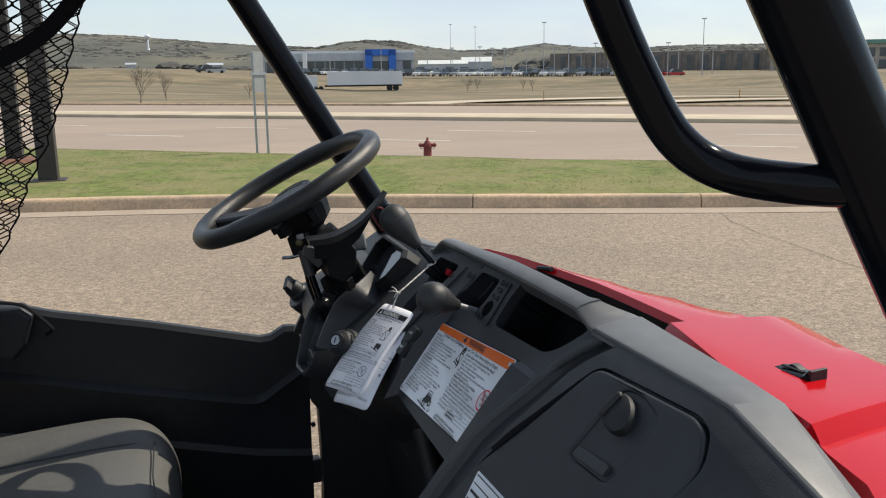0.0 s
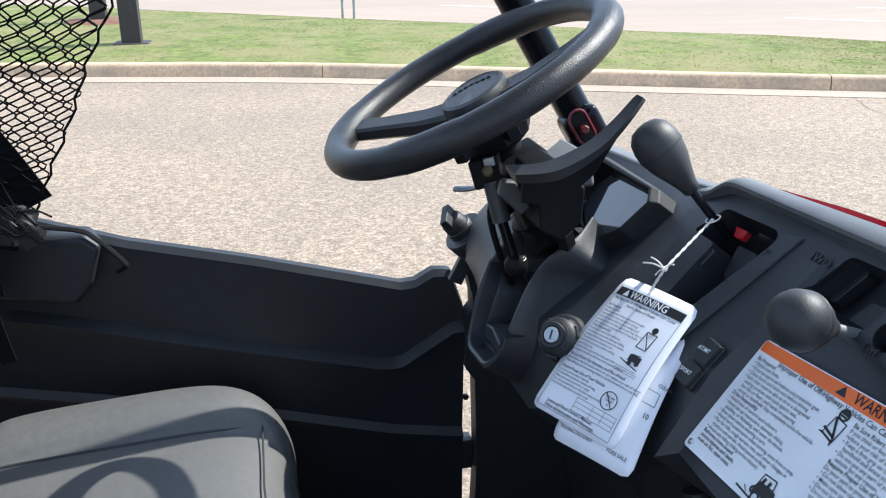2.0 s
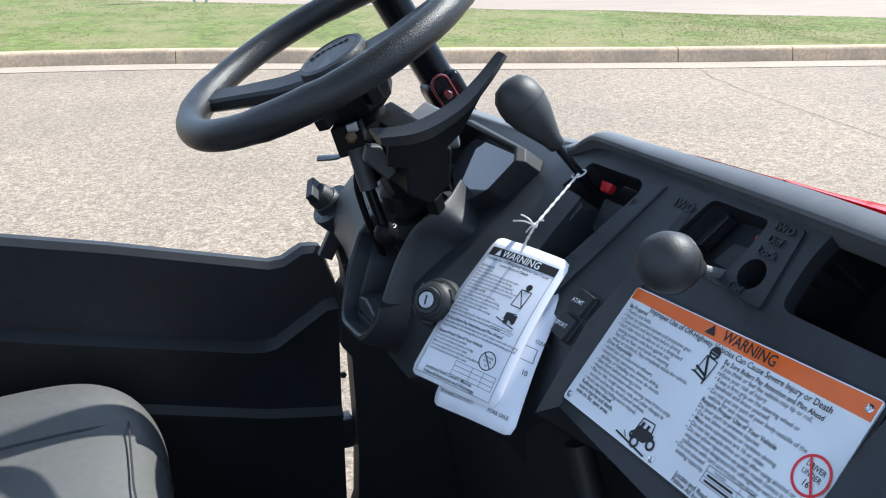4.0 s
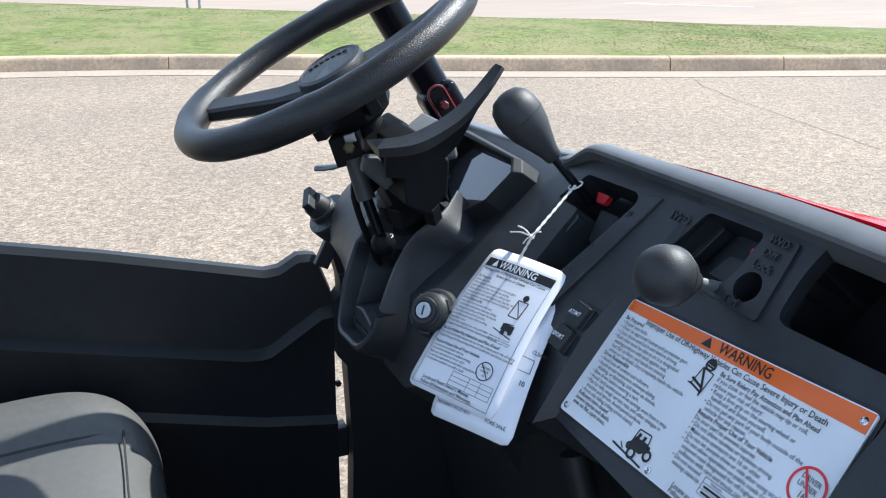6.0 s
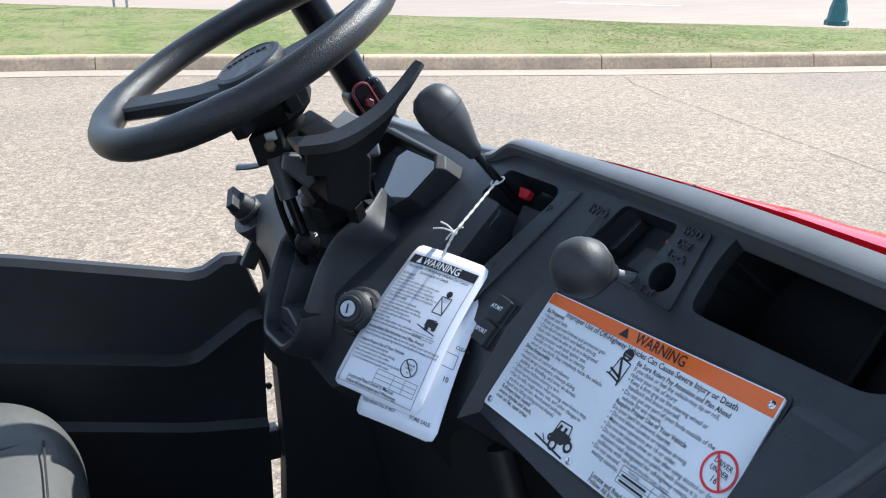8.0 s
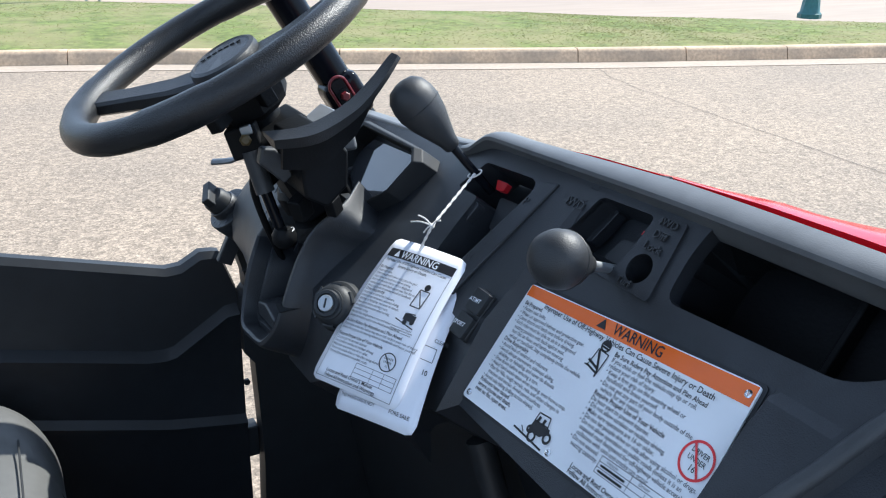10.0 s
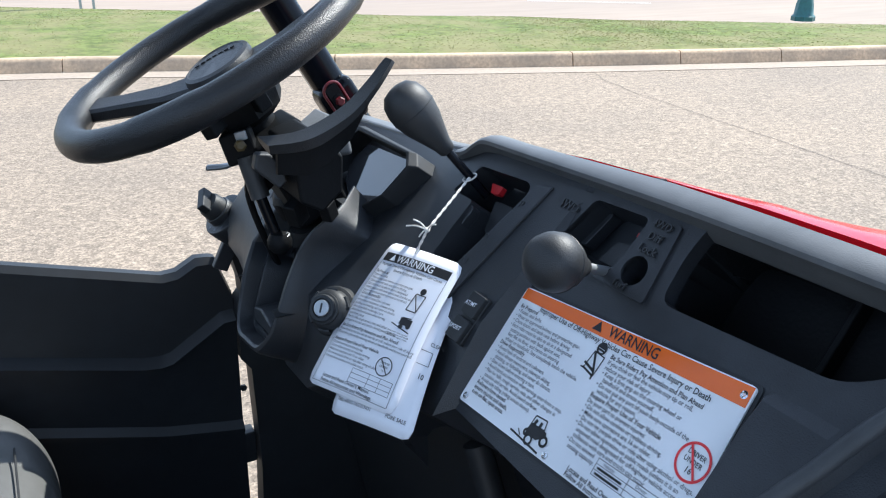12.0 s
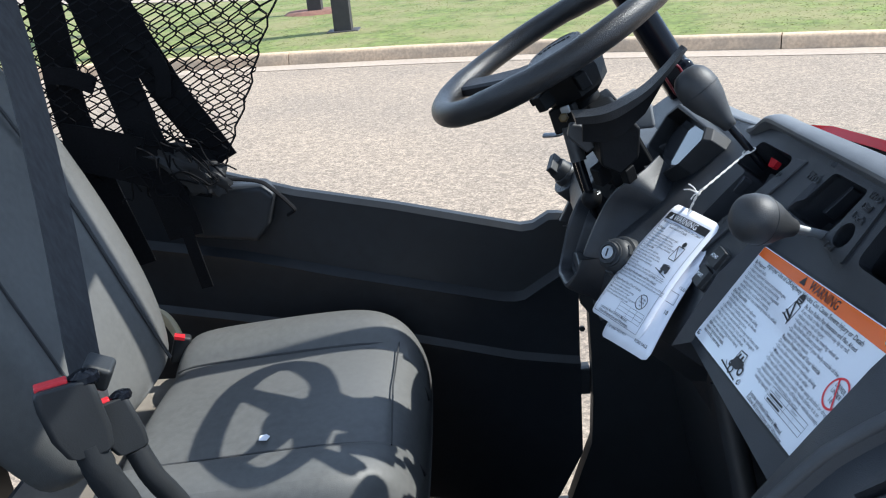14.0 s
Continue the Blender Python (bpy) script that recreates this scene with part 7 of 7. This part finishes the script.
tagged(part("backdrop", bm, M_HILL), "low wooded hills with pale meadows along the horizon", "hills", kind="structure")
# bare woods along the ridges and behind the town
rng = random.Random(9)
verts, faces = [], []


def clump(x, y, z, r, h):
    k = len(verts)
    n = 6
    for j, (zz, rr) in enumerate(((0, 0.8), (0.4, 1.0), (0.8, 0.7))):
        for i in range(n):
            a = 2 * math.pi * i / n + j * 0.4
            q = r * rr * rng.uniform(0.75, 1.25)
            verts.append((x + q * math.cos(a), y + q * math.sin(a), z + h * zz * rng.uniform(0.9, 1.1)))
    verts.append((x + rng.uniform(-r, r) * 0.3, y, z + h * rng.uniform(0.95, 1.15)))
    for j in range(2):
        for i in range(n):
            faces.append((k + j * n + i, k + j * n + (i + 1) % n, k + (j + 1) * n + (i + 1) % n, k + (j + 1) * n + i))
    for i in range(n):
        faces.append((k + 2 * n + i, k + 2 * n + (i + 1) % n, k + 3 * n))


for _ in range(6500):
    b = rng.uniform(-32, 34)
    d = rng.uniform(1330, 1720)
    f = along(d, [(1150, 0.0), (1250, 0.25), (1400, 0.6), (1550, 0.85), (1700, 0.985), (1850, 0.9)])
    if noise.noise((b * 0.35, d * 0.006, 1)) < -0.1 and d < 1620:
        continue
    top = along(b, RIDGE) / 1558 * 1700 * d / 1700
    p = place(b, d)
    clump(p.x, p.y, 1 + top * f, rng.uniform(4, 8), rng.uniform(0.8, 2.4))
for _ in range(2200):
    b = rng.uniform(-30, 32)
    d = rng.uniform(420, 900)
    if noise.noise((b * 0.3, d * 0.004, 5)) < 0.0 and b < 5:
        continue
    p = place(b, d)
    clump(p.x, p.y, land_height(p.x, p.y) - 0.5, rng.uniform(2.5, 6), rng.uniform(3, 7) if b > 5 else rng.uniform(1.5, 3.5))
me = bpy.data.meshes.new("bare_woods")
me.from_pydata(verts, [], faces)
tagged(part_mesh("bare_woods", me, M_WOODS, smooth=False), "grey-brown leafless woods on the far hills", "woods", kind="stuff")

# dealership: long grey showroom with a blue entrance arch
M_FACADE = material("pale_grey_cladding", (0.42, 0.45, 0.48), 0.6, grain=0.1, scale=0.4, stain=(0.35, 0.38, 0.41), stain_scale=0.15)
M_GLASS_DARK = material("showroom_glass", (0.06, 0.075, 0.085), 0.12, grain=0.2, scale=0.6)
M_BLUE = material("blue_arch_panel", (0.02, 0.14, 0.55), 0.4, grain=0.06, scale=0.6)
M_ROOFWHITE = material("white_parapet", (0.7, 0.72, 0.73), 0.6, grain=0.05, scale=0.5)
B0 = place(-5.6, 262)
FR = Matrix.Translation((B0.x, B0.y, 0.4)) @ facing(-5.6)
deal = thing("dealership_building", (B0.x, B0.y, 0.4), "long grey car dealership with a bright blue entrance arch", "building")


def placed_box(name, M, x0, x1, y0, y1, z0, z1, mat, parent, label=""):
    bm = span_bm((x0, y0, z0), (x1, y1, z1))
    bmesh.ops.transform(bm, matrix=M, verts=bm.verts)
    return part(name, bm, mat, parent, label, smooth=False)


placed_box("wall", FR, -30, 17, 0.3, 22, -2, 6.4, M_FACADE, deal)
placed_box("parapet", FR, -30.4, 17.4, 0.0, 22.4, 6.4, 7.1, M_ROOFWHITE, deal)
placed_box("fascia", FR, -30.2, 17.2, -0.2, 0.3, 4.2, 6.4, M_FACADE, deal)
for k in range(16):
    x = -29 + 2.85 * k
    if 2 < x < 13:
        continue
    placed_box("window", FR, x, x + 2.4, -0.05, 0.4, 0.2, 4.0, M_GLASS_DARK, deal)
for x0, x1, z0, z1 in ((2.6, 4.7, -1, 7.2), (9.5, 11.6, -1, 7.2), (2.6, 11.6, 5.6, 7.4)):
    placed_box("arch", FR, x0, x1, -1.6, 0.6, z0, z1, M_BLUE, deal, "bright blue entrance arch")
placed_box("entrance_glass", FR, 4.8, 9.4, -0.4, 0.2, 0, 5.0, M_GLASS_DARK, deal)
placed_box("entrance_frame", FR, 4.75, 9.45, -0.6, -0.1, 4.0, 5.55, M_FACADE, deal)
placed_box("pylon", FR, -15.5, -14.3, -4, -2.8, -1, 6.4, M_ROOFWHITE, deal, "white entrance pylon")

# office block with stone piers, far to the right
M_STONE = material("brown_stone_wall", (0.20, 0.175, 0.155), 0.9, grain=0.25, scale=0.5, stain=(0.13, 0.115, 0.105), stain_scale=0.1)
M_PALEWALL = material("buff_wall", (0.36, 0.32, 0.27), 0.9, grain=0.15, scale=0.4)
M_GREENROOF = material("green_roof_band", (0.12, 0.26, 0.22), 0.6, grain=0.1, scale=0.5)
B1 = place(15.2, 330)
FR1 = Matrix.Translation((B1.x, B1.y, -0.6)) @ facing(15.2)
off = thing("long_office_building", (B1.x, B1.y, -0.6), "long low brown stone building with dark window slots", "building")
placed_box("wall", FR1, -48, 40, 0, 25, -2, 7.6, M_STONE, off)
for k in range(15):
    x = -44 + 5.7 * k
    placed_box("window", FR1, x, x + 1.7, -0.15, 0.4, 0.3, 6.4, M_GLASS_DARK, off)
    placed_box("pier", FR1, x + 2.7, x + 3.6, -0.5, 0.3, -2, 7.8, M_STONE, off)
B2 = place(23.8, 300)
FR2 = Matrix.Translation((B2.x, B2.y, -0.6)) @ facing(23.8)
off2 = thing("office_building", (B2.x, B2.y, -0.6), "two-storey buff office building with a green roof band", "building")
placed_box("wall", FR2, -18, 30, 0, 20, -2, 8.4, M_PALEWALL, off2)
placed_box("roof", FR2, -17, 29, -0.5, 20.5, 8.4, 9.6, M_GREENROOF, off2)
for r in range(2):
    for k in range(14):
        x = -16.6 + 3.3 * k
        w_ = placed_box("window", FR2, x, x + 2.1, -0.12, 0.4, 1.0 + 3.6 * r, 3.6 + 3.6 * r, M_GLASS_DARK, off2)

# small sheds between
M_SHED = material("white_metal_shed", (0.6, 0.62, 0.6), 0.6, grain=0.1, scale=0.5)
for b, d, w, h in ((0.0, 400, 22, 5.5), (2.2, 420, 14, 7), (-19.5, 420, 4, 2.4), (-14.5, 430, 7, 3.2), (-11, 400, 9, 5)):
    q = place(b, d)
    z = land_height(q.x, q.y)
    M = Matrix.Translation((q.x, q.y, z)) @ facing(b)
    sh = thing("shed", (q.x, q.y, z), "pale metal shed in the distance", "shed", group="far sheds")
    placed_box("wall", M, -w / 2, w / 2, 0, 8, -1, h * 0.7, M_FACADE, sh)
    bm = loft_bm([[tuple(M @ Vector((x, y, z2))) for y, z2 in ((-0.4, h * 0.68), (4, h), (8.4, h * 0.68))] for x in (-w / 2 - 0.4, w / 2 + 0.4)])
    part("roof", bm, M_SHED if b > -5 else M_FACADE, sh, smooth=False)

# water tower
M_TANK = material("white_tank", (0.75, 0.77, 0.8), 0.5, grain=0.05, scale=0.1)
q = place(-18.4, 1300)
wt = thing("water_tower", (q.x, q.y, 38), "white water tower on the hill", "water tower")
part("tank", lathe_bm([(1.0, 14), (2.0, 15), (3.6, 17), (3.9, 18.3), (3.3, 19.8), (1.8, 20.8), (0.1, 21)], Matrix.Translation((q.x, q.y, 34)), 20), M_TANK, wt)
part("stem", lathe_bm([(2.2, 0), (1.3, 3), (1.2, 14.5)], Matrix.Translation((q.x, q.y, 34)), 14), M_TANK, wt)

# lot light poles
def light_pole(b, d, h, z):
    q = place(b, d)
    lp_ = thing("light_pole", (q.x, q.y, z), "tall grey parking lot light pole", "light pole", group="lot light poles")
    part("mast", lathe_bm([(0.12, 0), (0.095, h * 0.5), (0.065, h)], Matrix.Translation((q.x, q.y, z)), 8), M_STEEL, lp_)
    part("head", box_bm(1.1, 0.5, 0.22, Matrix.Translation((q.x, q.y, z + h)) @ facing(b)), M_STEEL, lp_)
    return lp_


for b, h in ((-7.3, 7), (-4.0, 7.5), (-1.0, 7), (6.52, 13.0), (4.0, 6.5), (5.4, 7), (8.1, 7), (8.9, 6.5), (9.8, 7.4), (10.6, 6.6), (11.3, 6.4), (12.0, 7.4), (13.2, 6.6), (14.3, 7.4), (14.95, 7.2), (17.0, 6.6), (2.4, 7.2), (3.2, 6.6), (16.4, 12.5), (0.6, 7), (7.2, 6.4)):
    light_pole(b, 214 + 12 * math.sin(b * 3), h, lot_z(b) - 0.4)
for b, d, h in ((0.5, 330, 18), (2.1, 330, 17), (-22.6, 900, 45)):
    light_pole(b, d, h, 0)

# parked cars
M_TYRE = material("tyre_rubber", (0.015, 0.015, 0.016), 0.8, grain=0.2, scale=10)
PAINTS = [("white", material("white_car_paint", (0.7, 0.71, 0.72), 0.3, coat=0.5, grain=0.03, scale=2)), ("black", material("black_car_paint", (0.02, 0.021, 0.024), 0.25, coat=0.6, grain=0.1, scale=2)), ("silver", material("silver_car_paint", (0.36, 0.38, 0.4), 0.3, coat=0.5, grain=0.05, scale=2)), ("blue-grey", material("bluegrey_car_paint", (0.09, 0.12, 0.17), 0.3, coat=0.5, grain=0.05, scale=2)), ("red", material("red_car_paint", (0.42, 0.03, 0.035), 0.3, coat=0.5, grain=0.05, scale=2))]


def make_car(paint, mat, suv):
    car = thing("parked_car", (0, 0, 0), "%s parked %s in the dealership lot" % (paint, "pickup or van" if suv else "car"), "car", group="cars in the lot")
    h = 1.75 if suv else 1.45
    side = [(-2.3, 0.35), (-2.3, 0.85), (-1.5, 0.98), (2.1, 0.98), (2.3, 0.8), (2.3, 0.35)]
    part("body", loft_bm([[(x, y, z * (1 if abs(y) < 0.85 else 0.97)) for x, z in side] for y in (-0.9, -0.8, 0.8, 0.9)]), mat, car)
    top = [(-1.0, 0.98), (-0.3, h), (1.3, h), (2.0, 0.98)]
    part("cabin", loft_bm([[(x * s, y, z) for x, z in top] for y, s in ((-0.78, 1.0), (0.78, 1.0))]), M_GLASS_DARK, car)
    part("roof", span_bm((-0.32, -0.72, h - 0.06), (1.32, 0.72, h + 0.01)), mat, car)
    for x in (-1.45, 1.45):
        for y in (-0.82, 0.82):
            part("wheel", cyl_bm(0.34, 0.34, 0.2, Matrix.Translation((x, y - 0.1, 0.34)) @ Matrix.Rotation(radians(-90), 4, "X"), 14), M_TYRE, car)
    return car


masters = {(k, s): make_car(n, m, s) for k, (n, m) in enumerate(PAINTS) for s in (False, True)}
used = set()
rng = random.Random(21)


def park(k, s, m):
    if (k, s) in used:
        copy_thing(masters[(k, s)], m)
    else:
        masters[(k, s)].matrix_basis = m
        used.add((k, s))


for i in range(27):
    b = -2.2 + 0.585 * i + rng.uniform(-0.05, 0.05)
    q = place(b, 208 + rng.uniform(-2, 2))
    park(rng.choice([0, 0, 0, 1, 1, 2, 2, 3]), rng.random() < 0.5, Matrix.Translation((q.x, q.y, lot_z(b) - 0.3)) @ facing(b, rng.choice((70, 75, 80))))
for b in (13.9, 14.7):
    q = place(b, 206)
    park(4, b > 14, Matrix.Translation((q.x, q.y, lot_z(b) - 0.4)) @ facing(b, 20))
for i in range(12):
    b = -9.5 + 0.62 * i
    q = place(b, 236)
    park(rng.choice([0, 0, 1, 2, 3]), rng.random() < 0.4, Matrix.Translation((q.x, q.y, lot_z(b) - 0.1)) @ facing(b, rng.choice((60, 75, 100))))
for i in range(16):
    b = -1.5 + 0.95 * i
    q = place(b, 226)
    park(rng.choice([0, 1, 2, 3]), rng.random() < 0.5, Matrix.Translation((q.x, q.y, lot_z(b) + 0.15)) @ facing(b, 75))
for b in (-15.1, -14.5):
    q = place(b, 215)
    park(1 if b < -15 else 2, b < -15, Matrix.Translation((q.x, q.y, land_height(q.x, q.y))) @ facing(b, 5))
for b in (-10.3, -9.7):
    q = place(b, 240)
    park(4, False, Matrix.Translation((q.x, q.y, lot_z(b))) @ facing(b, 5))
for k, ob in masters.items():
    if k not in used:
        for o in (*ob.children_recursive, ob):
            bpy.data.objects.remove(o)

# white semi-trailer on the lower road
M_TRAILER = material("white_trailer_skin", (0.66, 0.68, 0.7), 0.45, grain=0.04, scale=0.6, stain=(0.58, 0.6, 0.62), stain_scale=0.3)
q = place(-5.2, 168)
TZ = land_height(q.x, q.y) + 0.05
FT = Matrix.Translation((q.x, q.y, TZ)) @ facing(-5.2, 3)
trl = thing("semi_trailer", (q.x, q.y, TZ), "white semi truck and box trailer on the lower road", "truck")
placed_box("box", FT, -6.8, 7.4, -1.25, 1.25, 1.15, 3.65, M_TRAILER, trl)
placed_box("chassis", FT, -7.3, 7.3, -0.6, 0.6, 0.85, 1.15, M_TYRE, trl)
placed_box("cab", FT, -11.2, -8.6, -1.2, 1.2, 0.7, 3.0, M_TRAILER, trl, "white tractor cab")
placed_box("cab_hood", FT, -12.6, -11.2, -1.0, 1.0, 0.7, 1.9, M_TRAILER, trl)
for x in (5.0, 6.2, -9.0, -8.0, -12.0):
    for y in (-1.2, 0.9):
        bm = cyl_bm(0.5, 0.5, 0.3, FT @ Matrix.Translation((x, y, 0.5)) @ Matrix.Rotation(radians(-90), 4, "X"), 14)
        part("wheel", bm, M_TYRE, trl)

# bare shrubs and a small leafless tree in the field
M_TWIG = material("bare_twig", (0.25, 0.21, 0.165), 0.9, grain=0.3, scale=3)


def branch(bm, p, d, ln, r, depth, rng):
    q = p + d * ln
    tube_bm([p, p.lerp(q, 0.5) + Vector((rng.uniform(-1, 1), rng.uniform(-1, 1), 0)) * ln * 0.06, q], [r, r * 0.8, r * 0.6], 4, bm=bm)
    if depth:
        for _ in range(rng.choice((3, 4))):
            nd = (d + Vector((rng.uniform(-0.8, 0.8), rng.uniform(-0.8, 0.8), rng.uniform(-0.1, 0.5)))).normalized()
            branch(bm, p.lerp(q, rng.uniform(0.5, 1.0)), nd, ln * rng.uniform(0.55, 0.8), r * 0.55, depth - 1, rng)


def bare_tree(b, d, h, name, label):
    rng = random.Random(int(b * 100))
    q = place(b, d)
    z = land_height(q.x, q.y)
    bt = thing(name, (q.x, q.y, z), label, "tree" if "tree" in name else "shrub")
    bm = bmesh.new()
    tube_bm([(q.x, q.y, z - 0.2), (q.x + 0.05, q.y, z + h * 0.3)], [h * 0.018, h * 0.014], 6, bm=bm)
    part("trunk", bm, M_TWIG, bt)
    bm = bmesh.new()
    for _ in range(5):
        branch(bm, Vector((q.x, q.y, z + h * rng.uniform(0.1, 0.3))), Vector((rng.uniform(-0.5, 0.5), rng.uniform(-0.5, 0.5), 1)).normalized(), h * 0.3, h * 0.010, 3, rng)
    part("crown", bm, M_TWIG, bt)


bare_tree(-19.1, 74, 3.6, "bare_tree", "small leafless tree in the dry field")
bare_tree(-17.6, 84, 3.0, "bare_tree", "small leafless tree beyond the road")
for b, d, h in ((1.6, 150, 3.2), (2.2, 152, 2.8), (5.2, 152, 2.6), (5.8, 150, 2.4), (-12.5, 95, 2.0)):
    bare_tree(b, d, h, "bare_shrub", "brown leafless shrub in the dry grass")
# orange marker posts in the verge
M_MARK = material("orange_marker", (0.42, 0.17, 0.05), 0.6, grain=0.1, scale=5)
for b, d in ((6.55, 70), (18.7, 72)):
    q = place(b, d)
    z = land_height(q.x, q.y)
    mp_ = thing("marker_post", (q.x, q.y, z), "small orange marker post in the verge", "marker post", group="marker posts")
    part("stake", lathe_bm([(0.03, 0), (0.03, 0.7), (0.02, 0.72)], Matrix.Translation((q.x, q.y, z)), 8), M_MARK, mp_)
    part("cap", lathe_bm([(0.045, 0.6), (0.045, 0.75), (0.02, 0.8)], Matrix.Translation((q.x, q.y, z)), 8), M_MARK, mp_)
